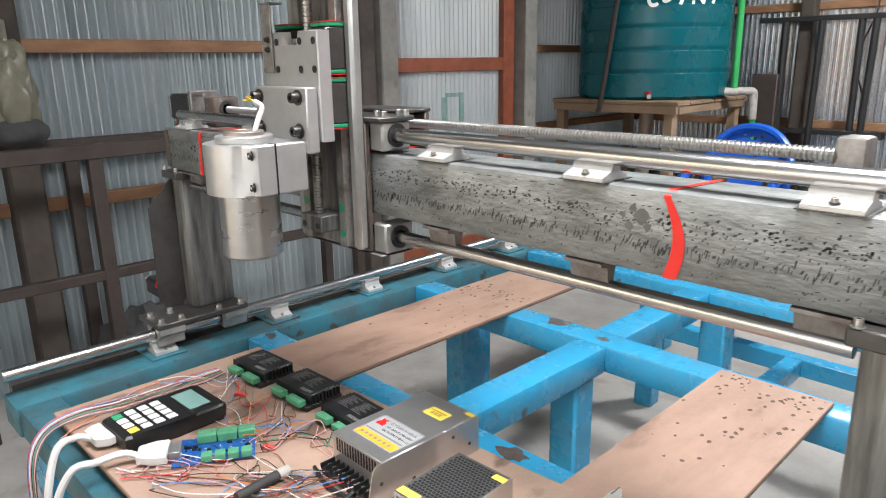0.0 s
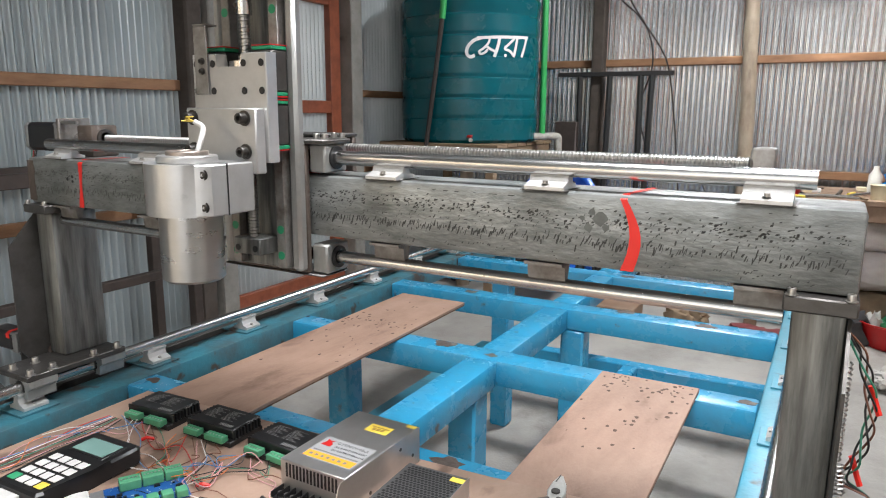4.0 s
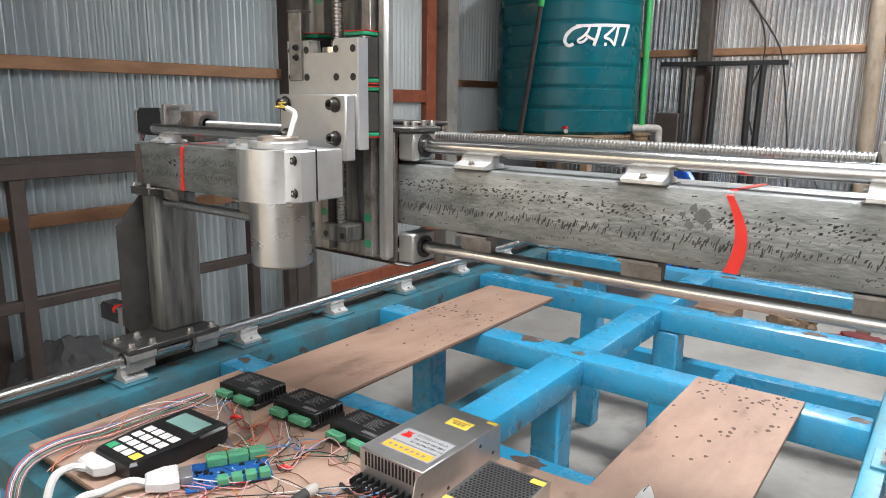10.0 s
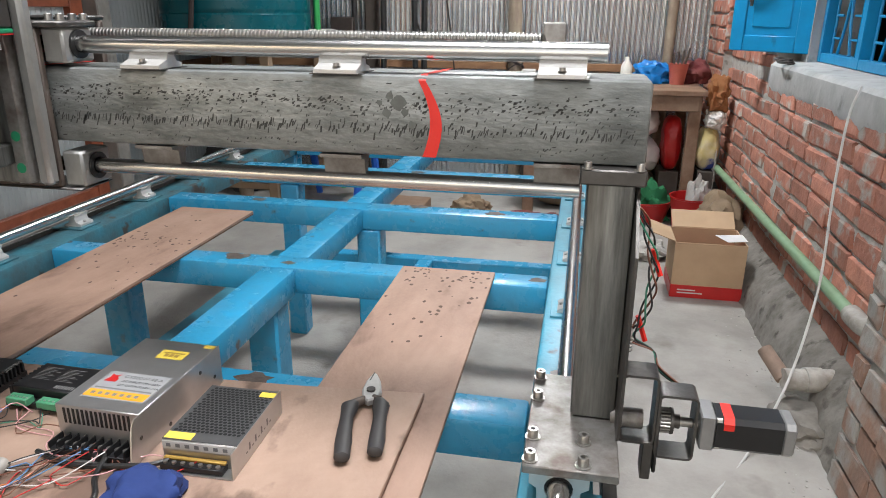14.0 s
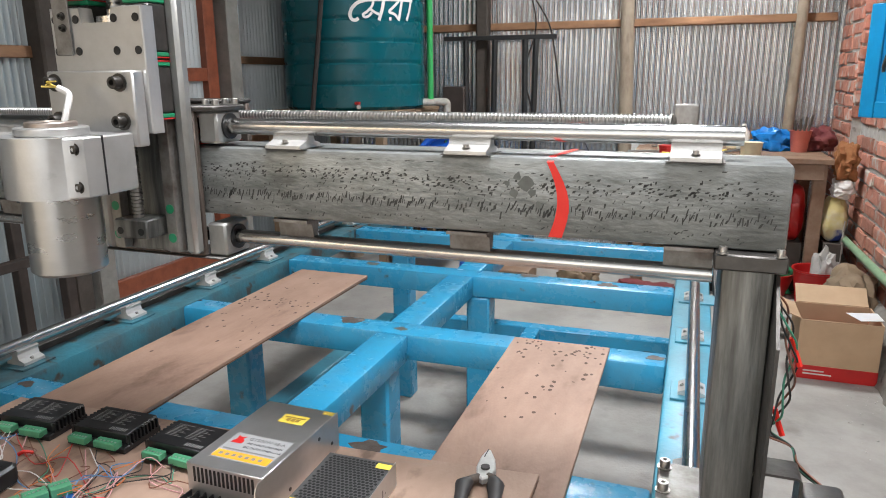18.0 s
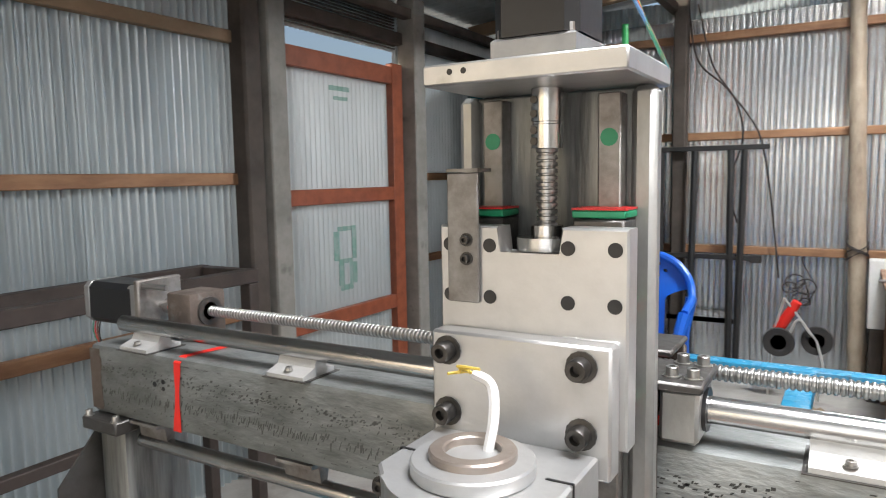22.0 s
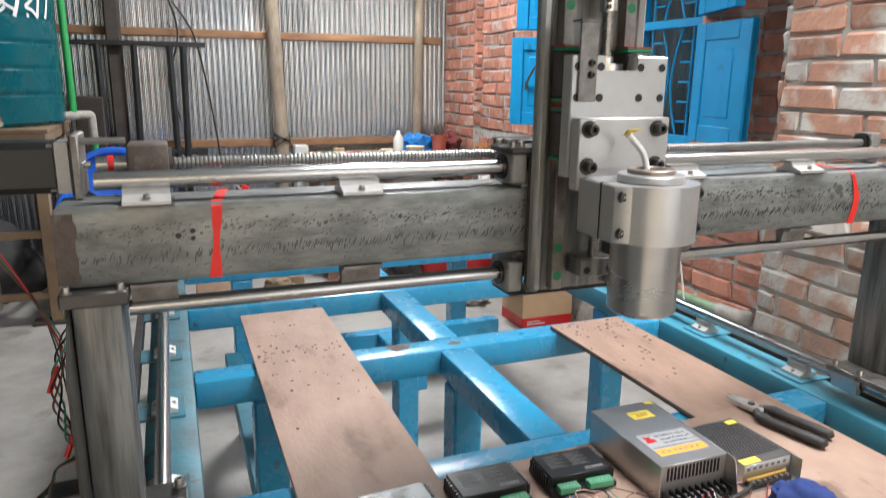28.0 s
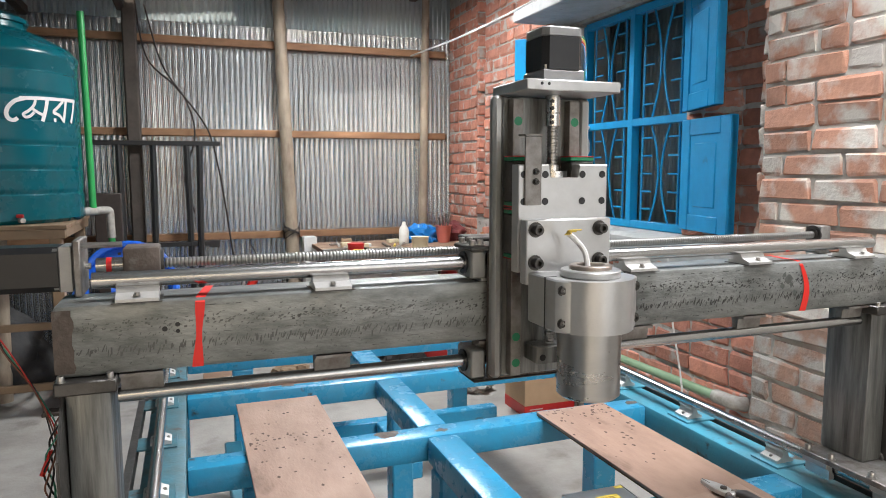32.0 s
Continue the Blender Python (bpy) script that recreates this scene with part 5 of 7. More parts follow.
part("z_screw", lathe(prof, P(0.049, -0.052, 0), None, 16), "screw", car, "vertical ball screw")
zc = part("z_coupling", lathe([(0.0, 1.413), (0.0115, 1.413), (0.0115, 1.430), (0.0105, 1.4305), (0.0105, 1.432), (0.0115, 1.4325), (0.0115, 1.4565), (0.0, 1.4565)], P(0.049, -0.052, 0), None, 20), "shaft", car, "clamping shaft coupling")
for z in (1.418, 1.426, 1.438, 1.448):
    part("coupling_screw", cyl(P(0.043, -0.0635, z), P(0.043, -0.0595, z), 0.0028, seg=8), "bolt", zc)
motor(car, P(0.05, -0.05, 1.4725), "z", 0.077, 0.064, 1)
cb("lower_screw_block", 0.02, 0.075, -0.068, -0.0255, 1.062, 1.088, "column", "lower screw bearing block", 0.002)
for x in (0.03, 0.065):
    part("block_hole", cyl(P(x, -0.0682, 1.072), P(x, -0.0688, 1.072), 0.005, seg=12), "black", car)
for k, w in enumerate(("w_blue", "w_red", "w_yellow", "w_green")):
    part("motor_cable", sweep([P(0.082, -0.05 + 0.004 * k, 1.535), P(0.10, -0.05, 1.53 + 0.004 * k), P(0.115, -0.03, 1.50), P(0.125, -0.005, 1.47)], 0.0014, 5), w, car)

# ---------------------------------------------------------------- electronics on the plywood sheet
ZE = ZT + 0.0248


def placed(bm, x, y, turn, z=ZE):
    bmesh.ops.transform(bm, matrix=pose(x, y, z, 0, 0, turn), verts=bm.verts)
    return bm


def driver(x, y, turn):
    d = thing("stepper_driver", (x, y, ZE), "black finned stepper motor driver with green terminals", "motor driver", "stepper drivers on the board")
    w, l, h = 0.056, 0.040, 0.027
    bm = box((-w, -l, 0), (w, l, h * 0.35), 0.001)
    body = part("body", placed(bm, x, y, turn), "black", d)
    part("lid", placed(box((-w + 0.004, -l + 0.012, h * 0.352), (w - 0.004, l, h), 0.0015), x, y, turn), "black", d, "black printed metal lid")
    for k in range(9):
        part("cooling_fin", placed(box((-w - 0.001, -l + 0.012 + k * 0.0075, h * 0.352), (-w + 0.0035, -l + 0.015 + k * 0.0075, h - 0.002)), x, y, turn), "black", d)
        part("cooling_fin", placed(box((w - 0.0035, -l + 0.012 + k * 0.0075, h * 0.352), (w + 0.001, -l + 0.015 + k * 0.0075, h - 0.002)), x, y, turn), "black", d)
    bm = bmesh.new()
    for k in range(10):
        for j in range(2):
            box((-0.040 + j * 0.038, -0.004 + k * 0.0036, h + 0.0001), (-0.010 + j * 0.038 - 0.007 * (k % 3), -0.0032 + k * 0.0036, h + 0.0004), 0, bm)
    for k in range(8):
        box((0.012 + k * 0.004, -0.022, h + 0.0001), (0.0145 + k * 0.004, -0.014, h + 0.0004), 0, bm)
    tagged(part("small_print", placed(bm, x, y, turn), "pale_ink", d), "rows of small unreadable print", kind="stuff")
    for x0, x1 in ((-0.046, -0.012), (0.004, 0.046)):
        t = part("terminal_block", placed(box((x0, -l - 0.008, 0.008), (x1, -l + 0.008, 0.019), 0.001), x, y, turn), "connector", d, "green plug-in terminal block")
        n = 6
        for k in range(n):
            cx = x0 + (k + 0.5) * (x1 - x0) / n
            part("terminal_screw", placed(cyl((cx, -l - 0.002, 0.019), (cx, -l - 0.002, 0.0196), 0.0017, seg=8), x, y, turn), "zinc_bolt", t)
    return d


drivers = [(driver(x, y, a), x, y, a) for x, y, a in ((-0.340, -0.640, 3), (-0.196, -0.630, 1), (-0.050, -0.632, -2))]

# large power supply
psu = thing("power_supply", (0.103, -0.65, ZE), "large steel switching power supply with orange label", "power supply")
def pa(bm):
    return placed(bm, 0.100, -0.650, -1.0)


part("case", pa(box((-0.063, -0.086, 0), (0.0575, 0.106, 0.060), 0.001)), "case", psu, "bright steel sheet case")
part("side_wing", pa(prism([(-0.116, 0.0), (0.106, 0.0), (0.106, 0.0605), (-0.098, 0.0605), (-0.104, 0.054)], 0.058, 0.0595, "X")), "case", psu, "tall bare steel side plate")
part("floor_lip", pa(box((-0.063, -0.116, 0), (0.0575, -0.0865, 0.0015))), "case", psu)
for k in range(15):
    part("vent_slot", pa(box((-0.052 + k * 0.0066, -0.0866, 0.034), (-0.0485 + k * 0.0066, -0.0861, 0.056))), "black", psu)
tb = part("terminal_strip", pa(box((-0.058, -0.112, 0.0018), (0.050, -0.0868, 0.012), 0.001)), "black", psu, "black screw terminal strip")
for k in range(10):
    part("terminal_barrier", pa(box((-0.058 + k * 0.0118, -0.113, 0.0122), (-0.0565 + k * 0.0118, -0.087, 0.021))), "black", tb)
for k in range(9):
    part("terminal_screw", pa(cyl((-0.0515 + k * 0.0118, -0.100, 0.0122), (-0.0515 + k * 0.0118, -0.100, 0.016), 0.0038, seg=10)), "zinc_bolt", tb)
lab = part("rating_label", pa(box((-0.045, -0.062, 0.0601), (0.047, 0.004, 0.0605))), "label_grey", psu, "silver rating label with an orange strip")
part("orange_strip", pa(box((-0.043, -0.060, 0.0606), (0.045, -0.043, 0.0608))), "label_orange", lab)
bm = bmesh.new()
box((-0.040, -0.0395, 0.0606), (0.043, -0.0365, 0.0608), 0, bm)
for k in range(7):
    box((-0.036 + k * 0.0105, -0.0545, 0.0609), (-0.03 + k * 0.0105, -0.0485, 0.0611), 0, bm)
tagged(part("small_print", pa(bm), "pale_ink", lab), "unreadable print", kind="stuff")
part("emblem", pa(prism([(-0.040, -0.022), (-0.022, -0.022), (-0.022, -0.014), (-0.027, -0.010), (-0.024, -0.003), (-0.031, -0.006), (-0.038, -0.003), (-0.036, -0.011)], 0.0606, 0.0608)), "red_plastic", lab)


def text_on(parent, words, size, m, mat, name):
    c = bpy.data.curves.new(name, "FONT")
    c.body, c.size, c.extrude = words, size, 0.0002
    c.align_x = "LEFT"
    tmp = new(name, c)
    me = bpy.data.meshes.new_from_object(tmp.evaluated_get(bpy.context.evaluated_depsgraph_get()))
    bpy.data.objects.remove(tmp)
    bpy.data.curves.remove(c)
    bm = bmesh.new()
    bm.from_mesh(me)
    bpy.data.meshes.remove(me)
    bmesh.ops.transform(bm, matrix=m, verts=bm.verts)
    return part(name, bm, mat, parent, "", False)


for d, x, y, a in drivers:
    text_on(d, "M542T", 0.011, pose(x, y, ZE, 0, 0, a) @ pose(0.050, 0.034, 0.0272, 0, 0, -90), "pale_ink", "model_number")
text_on(lab, "GY500W-48-A", 0.0095, pose(0.100, -0.650, ZE, 0, 0, -1.0) @ pose(-0.018, -0.0098, 0.0607), "pale_ink", "model_number")
text_on(lab, "AC INPUT:170V-260V", 0.0062, pose(0.100, -0.650, ZE, 0, 0, -1.0) @ pose(-0.014, -0.0200, 0.0607), "ink", "voltage_text")
text_on(lab, "DC OUTPUT:48V--11A", 0.0062, pose(0.100, -0.650, ZE, 0, 0, -1.0) @ pose(-0.014, -0.0300, 0.0607), "ink", "voltage_text")
part("test_sticker", pa(box((-0.012, 0.052, 0.0601), (0.030, 0.077, 0.0605))), "label_yellow", psu, "small yellow sticker")
bm = bmesh.new()
for k in range(3):
    box((-0.002 + k * 0.008, 0.058, 0.0606), (0.004 + k * 0.008, 0.066, 0.0608), 0, bm)
box((-0.008, 0.068, 0.0606), (0.026, 0.0705, 0.0608), 0, bm)
tagged(part("sticker_print", pa(bm), "brass", psu), "unreadable print", kind="stuff")
part("corner_sticker", pa(box((0.040, 0.094, 0.0601), (0.057, 0.103, 0.0605))), "label_yellow", psu)
for yy, zz in ((-0.09, 0.03), (-0.03, 0.012), (0.05, 0.045), (0.085, 0.02)):
    part("case_screw", pa(cyl((0.0596, yy, zz), (0.0603, yy, zz), 0.003, seg=10)), "dark_steel", psu)

# small perforated power supply
psb = thing("power_supply", (0.235, -0.683, ZE), "small power supply with a perforated steel lid", "power supply")
def pb(bm):
    return placed(bm, 0.236, -0.684, 1.5)


part("case", pb(box((-0.050, -0.058, 0), (0.0495, 0.074, 0.034), 0.0008)), "case", psb, "bright steel sheet case")
part("side_wing", pb(box((0.050, -0.078, 0), (0.0512, 0.074, 0.0365), 0.0003)), "case", psb)
part("base_lip", pb(box((-0.050, -0.078, 0), (0.0495, -0.0585, 0.0015))), "case", psb)
lid = part("mesh_lid", pb(box((-0.0495, -0.057, 0.0341), (0.0495, 0.072, 0.0352))), "mesh_lid", psb, "grey steel lid with rows of round holes")
bm = bmesh.new()
for r in range(18):
    for c in range(15):
        cx, cy = -0.042 + c * 0.0060 + (0.003 if r % 2 else 0), -0.037 + r * 0.0060
        bm.faces.new([bm.verts.new((cx + 0.0027 * math.cos(a), cy + 0.0027 * math.sin(a), 0.0354)) for a in [j * math.pi / 3 for j in range(6)]])
tagged(part("hole_pattern", pb(bm), "black", lid, "", False), "rows of round holes", kind="stuff")
part("caution_sticker", pb(box((-0.048, -0.056, 0.0354), (-0.012, -0.042, 0.0357))), "label_yellow", psb, "yellow caution sticker")
part("corner_sticker", pb(box((0.028, 0.054, 0.0354), (0.0495, 0.066, 0.0357))), "label_yellow", psb)
part("front_label", pb(box((-0.049, -0.0588, 0.022), (0.046, -0.0581, 0.033))), "label_white", psb)
bm = bmesh.new()
for k in range(7):
    box((-0.044 + k * 0.0125, -0.0592, 0.025), (-0.038 + k * 0.0125, -0.0589, 0.030), 0, bm)
for k in range(9):
    box((0.0513, -0.04 + k * 0.009, 0.012), (0.0515, -0.036 + k * 0.009, 0.014 + 0.008 * (k % 2)), 0, bm)
tagged(part("small_print", pb(bm), "pale_ink", psb), "unreadable print", kind="stuff")
tb = part("terminal_strip", pb(box((-0.046, -0.075, 0.0018), (0.036, -0.0588, 0.010), 0.001)), "black", psb, "terminal strip under a brass-yellow bar")
part("terminal_bar", pb(box((-0.046, -0.0655, 0.0102), (0.036, -0.0595, 0.014), 0.001)), "brass", psb)
for k in range(7):
    part("terminal_screw", pb(cyl((-0.040 + k * 0.0115, -0.0705, 0.0102), (-0.040 + k * 0.0115, -0.0705, 0.013), 0.003, seg=10)), "zinc_bolt", tb)

# hand controller
ctl = thing("hand_controller", (-0.275, -0.865, ZE), "black hand controller with white keys and a grey screen", "controller")
def pc(bm):
    return placed(bm, -0.277, -0.862, 2)


outline = [(-0.046, -0.086), (0.046, -0.086), (0.050, -0.075), (0.050, 0.0), (0.056, 0.03), (0.056, 0.078), (0.048, 0.088), (-0.048, 0.088), (-0.056, 0.078), (-0.056, 0.03), (-0.050, 0.0), (-0.050, -0.075)]
part("shell", pc(prism(outline, 0.0, 0.030, bevel=0.004)), "black", ctl)
part("screen_bezel", pc(box((-0.042, 0.024, 0.0302), (0.042, 0.072, 0.0312), 0.0006)), "black", ctl)
part("screen", pc(box((-0.036, 0.029, 0.0313), (0.036, 0.067, 0.0318))), "screen", ctl, "grey-green display")
for r in range(4):
    for c in range(4):
        mat = "key_green" if (r, c) == (0, 0) else "label_yellow" if (r, c) == (0, 3) else "key"
        part("key", pc(box((-0.040 + c * 0.021, -0.074 + r * 0.0215, 0.0302), (-0.023 + c * 0.021, -0.058 + r * 0.0215, 0.0322), 0.0012)), mat, ctl)
plug = part("plug", pc(prism([(-0.046, -0.115), (-0.002, -0.115), (0.010, -0.100), (0.010, -0.087), (-0.052, -0.087), (-0.052, -0.100)], 0.006, 0.024, bevel=0.003)), "plug", ctl, "white moulded cable plug")
part("cable", sweep([(-0.298, -0.975, ZE + 0.014), (-0.300, -0.998, ZE + 0.024), (-0.282, -1.034, ZE + 0.018), (-0.262, -1.064, ZE - 0.08), (-0.255, -1.075, ZE - 0.25)], 0.006, 8), "cable_white", ctl, "thick white cable")

# breakout board
brd = thing("breakout_board", (-0.138, -0.842, ZE), "blue circuit board lined with green terminals", "circuit board")
def pd(bm):
    return placed(bm, -0.138, -0.842, 60)


part("board", pd(box((-0.062, -0.040, 0.004), (0.062, 0.040, 0.0058))), "pcb", brd)
for k, (u, w) in enumerate(((-0.028, 0.030), (0.004, 0.030), (0.036, 0.026))):
    t = part("terminal_block", pd(box((u, 0.018, 0.006), (u + w, 0.040, 0.020), 0.001)), "connector", brd)
    for j in range(5):
        part("terminal_screw", pd(cyl((u + 0.004 + j * (w - 0.004) / 5, 0.030, 0.020), (u + 0.004 + j * (w - 0.004) / 5, 0.030, 0.0206), 0.0016, seg=8)), "zinc_bolt", t)
for k in range(4):
    part("terminal_block", pd(box((-0.018 + k * 0.020, -0.041, 0.006), (-0.002 + k * 0.020, -0.024, 0.017), 0.001)), "connector", brd)
rnd = random.Random(3)
for k in range(16):
    u, v = rnd.uniform(-0.05, 0.05), rnd.uniform(-0.018, 0.012)
    part("chip", pd(box((u, v, 0.0059), (u + rnd.uniform(0.003, 0.008), v + rnd.uniform(0.002, 0.005), 0.0059 + rnd.uniform(0.001, 0.004)))), "black", brd)
part("socket", pd(box((-0.068, -0.018, 0.006), (-0.050, 0.018, 0.018), 0.001)), "motor_end", brd)
pl = part("plug", pd(prism([(-0.115, -0.016), (-0.090, -0.026), (-0.069, -0.026), (-0.069, 0.026), (-0.090, 0.026), (-0.115, 0.016)], 0.003, 0.020, bevel=0.003)), "plug", brd, "white moulded cable plug")
part("cable", sweep([(-0.195, -0.941, ZE + 0.011), (-0.203, -0.960, ZE + 0.020), (-0.210, -0.995, ZE + 0.018), (-0.219, -1.032, ZE + 0.012), (-0.222, -1.062, ZE - 0.06), (-0.222, -1.075, ZE - 0.25)], 0.006, 8), "cable_white", brd, "thick white cable")

# loose wires
wires = thing("loose_wires", (-0.1, -0.78, ZE), "tangle of thin coloured wires across the plywood", "wires")
rnd = random.Random(11)
cols = ["w_red", "w_blue", "w_white", "w_pink", "w_black", "w_green", "w_brown", "w_pink", "w_black", "w_brown", "w_white", "w_orange"]


def stray(a, b, n, spread, lift, r=0.0008):
    for k in range(n):
        p, q = Vector(a) + Vector((rnd.uniform(-0.02, 0.02), rnd.uniform(-0.004, 0.004), 0)), Vector(b) + Vector((rnd.uniform(-0.02, 0.02), rnd.uniform(-0.01, 0.01), 0))
        pts = [p]
        for t in (0.2, 0.4, 0.6, 0.8):
            m = p.lerp(q, t) + Vector((rnd.uniform(-spread, spread), rnd.uniform(-spread, spread), 0))
            m.z = ZE + r + abs(rnd.gauss(0, lift)) * 0.7
            pts.append(m)
        pts.append(q)
        part("wire", sweep(pts, r, 5, steps=4), rnd.choice(cols), wires)


for cx in (-0.34, -0.196, -0.05):
    for off in (-0.028, 0.025):
        stray((cx + off, -0.69, ZE + 0.012), (-0.12 + off, -0.79, ZE + 0.012), 4, 0.03, 0.008)
stray((-0.34, -0.69, ZE + 0.012), (-0.45, -0.80, ZE + 0.004), 3, 0.02, 0.005)
stray((-0.45, -0.80, ZE + 0.004), (-0.36, -1.0, ZE + 0.004), 3, 0.02, 0.004)
stray((-0.05, -0.69, ZE + 0.012), (0.10, -0.75, ZE + 0.016), 4, 0.03, 0.008)
stray((0.08, -0.755, ZE + 0.016), (-0.12, -0.95, ZE + 0.004), 7, 0.05, 0.008)
stray((0.11, -0.755, ZE + 0.016), (0.0, -0.90, ZE + 0.004), 5, 0.04, 0.008)
stray((-0.10, -0.85, ZE + 0.01), (-0.18, -0.98, ZE + 0.004), 7, 0.04, 0.006)
stray((-0.2, -0.9, ZE + 0.01), (0.03, -0.80, ZE + 0.004), 5, 0.04, 0.006)
stray((0.22, -0.75, ZE + 0.012), (0.08, -0.80, ZE + 0.004), 3, 0.02, 0.006)
for k in range(9):                                # the loom along the edge of the sheet to the first driver
    o = 0.0042 * (k - 4)
    pts = [(-0.402 + o, -0.695, ZE + 0.006), (-0.404 + o * 1.6, -0.745, ZE + 0.004), (-0.405 + o * 1.2, -0.82, ZE + 0.002 + 0.002 * (k % 3)), (-0.412 + o * 1.5, -0.895, ZE + 0.002 + 0.002 * (k % 2)), (-0.416 + o * 1.2, -0.961, ZE + 0.008),
           (-0.412 + o, -1.017, ZE - 0.005), (-0.385 + o * 1.4, -1.050, ZE - 0.05), (-0.350 + o * 2, -1.062, ZE - 0.17)]
    part("wire", sweep(pts, 0.0009, 5, steps=4), cols[k], wires)
part("thick_lead", sweep([(0.12, -0.755, ZE + 0.012), (0.125, -0.79, ZE + 0.004), (0.15, -0.83, ZE + 0.004), (0.14, -0.90, ZE + 0.004)], 0.0035, 7), "w_black", wires)
part("thick_lead", sweep([(0.02, -0.76, ZE + 0.004), (0.08, -0.775, ZE + 0.004), (0.17, -0.765, ZE + 0.008), (0.2, -0.75, ZE + 0.01)], 0.0035, 7), "w_black", wires)
for k in range(3):
    p = Vector((-0.29 + 0.2 * k, -0.725 - 0.06 * k, ZE + 0.003))
    part("taped_joint", sweep([p, p + Vector((0.008, 0.004, 0.004)), p + Vector((0.018, 0.012, 0))], 0.003, 6), "red_tape", wires)

iron = thing("marker_pen", (0.008, -0.84, ZE), "dark grey pen-shaped tool lying among wires", "tool")
part("barrel", cyl((0.012, -0.885, ZE + 0.0085), (0.005, -0.815, ZE + 0.0085), 0.008, 0.0085, 16), "rubber", iron)
part("cap", cyl((0.005, -0.8148, ZE + 0.0085), (0.004, -0.795, ZE + 0.0085), 0.0092, 0.0088, 16), "pvc", iron)

# pliers
zp = ZE + 0.001
plr = thing("pliers", (0.40, -0.58, ZE), "steel pliers with dark grey rubber grips", "pliers")
part("jaws", prism([(0.385, -0.497), (0.391, -0.497), (0.404, -0.520), (0.412, -0.545), (0.410, -0.566), (0.400, -0.576), (0.390, -0.568), (0.383, -0.545), (0.382, -0.518)], zp + 0.003, zp + 0.014, bevel=0.002), "support", plr, "polished steel jaws")
part("jaw_gap", box((0.3868, -0.520, zp + 0.0141), (0.3882, -0.498, zp + 0.0146)), "black", plr)
part("pivot", cyl((0.397, -0.548, zp + 0.014), (0.397, -0.548, zp + 0.017), 0.0065, seg=16), "dark_steel", plr)
for side, spine in ((-1, ((0.393, -0.566), (0.383, -0.580), (0.379, -0.592), (0.383, -0.615), (0.390, -0.645), (0.398, -0.675), (0.406, -0.704))),
                    (1, ((0.404, -0.560), (0.414, -0.566), (0.421, -0.580), (0.427, -0.605), (0.433, -0.635), (0.439, -0.662), (0.443, -0.685)))):
    part("collar", cyl((*spine[0], zp + 0.009), (*spine[1], zp + 0.009), 0.006, 0.0075, 10), "rust", plr, "brown worn steel shank")
    bm = bmesh.new()
    widths = (0.0078, 0.0125, 0.0092, 0.0100, 0.0112, 0.0100)
    rings = []
    pts = [Vector((*p, zp + 0.010)) for p in spine[1:]]
    for i, (p, w) in enumerate(zip(pts, widths)):
        d = (pts[min(i + 1, 5)] - pts[max(i - 1, 0)]).normalized()
        side_v = Vector((-d.y, d.x, 0))
        rings.append([bm.verts.new(p + side_v * w * math.cos(q) + Vector((0, 0, w * 0.8 * math.sin(q)))) for q in [j * math.pi / 6 for j in range(12)]])
    for r0, r1 in zip(rings, rings[1:]):
        for j in range(12):
            bm.faces.new((r0[j], r0[(j + 1) % 12], r1[(j + 1) % 12], r1[j]))
    tip = bm.verts.new(pts[-1] + (pts[-1] - pts[-2]).normalized() * 0.007)
    for j in range(12):
        bm.faces.new((rings[-1][j], rings[-1][(j + 1) % 12], tip))
    bm.faces.new(rings[0][::-1])
    part("grip", bm, "plier_grip", plr)
single("navy_cloth", blob((0.215, -0.83, ZE), (0.045, 0.05, 0.032), 3, 0.35, 1.8, 0.5, 4), "navy", "crumpled navy blue cloth beside the power supply", "cloth")

# ---------------------------------------------------------------- water tank on its stand
TC, TR, TZ = Vector((-1.65, 3.165, 0)), 0.49, 1.062
stand = thing("tank_stand", (-1.65, 3.16, 0), "tall grey-brown timber stand under the water tank", "stand")
for x, y in ((-1.25, 2.70), (-2.06, 2.72), (-1.25, 3.58), (-2.06, 3.58)):
    part("leg", box((x - 0.03, y - 0.03, 0.02), (x + 0.03, y + 0.03, 0.99), 0.004), "wood", stand)
    part("foot_board", box((x - 0.12, y - 0.05, 0.0), (x + 0.10, y + 0.05, 0.0195), 0.003), "dark_wood", stand)
part("front_rail", box((-2.10, 2.665, 0.985), (-1.2, 2.70, 1.035), 0.003), "wood", stand)
part("side_rail", box((-1.235, 2.71, 0.985), (-1.20, 3.62, 1.035), 0.003), "wood", stand)
part("side_rail", box((-2.10, 2.71, 0.985), (-2.065, 3.62, 1.035), 0.003), "wood", stand)
for z in (0.50, 0.16):
    part("cross_rail", box((-2.03, 2.69, z - 0.02), (-1.28, 2.72, z + 0.02), 0.003), "wood", stand)
    part("cross_rail", box((-1.262, 2.73, z - 0.02), (-1.238, 3.55, z + 0.02), 0.003), "wood", stand)
for k in range(6):
    y = 2.665 + k * 0.162
    part("deck_plank", box((-2.11, y, 1.036), (-1.19, y + 0.155, 1.060), 0.003), "wood", stand)
part("brace", sweep([(-1.25, 3.5, 0.2), (-1.25, 3.1, 0.33), (-1.25, 2.74, 0.46)], 0.018, 6, None, 1), "wood", stand)
part("bamboo_prop", cyl((-1.63, 3.04, 0), (-1.60, 3.04, 1.035), 0.05, 0.045, 14), "bamboo", stand)

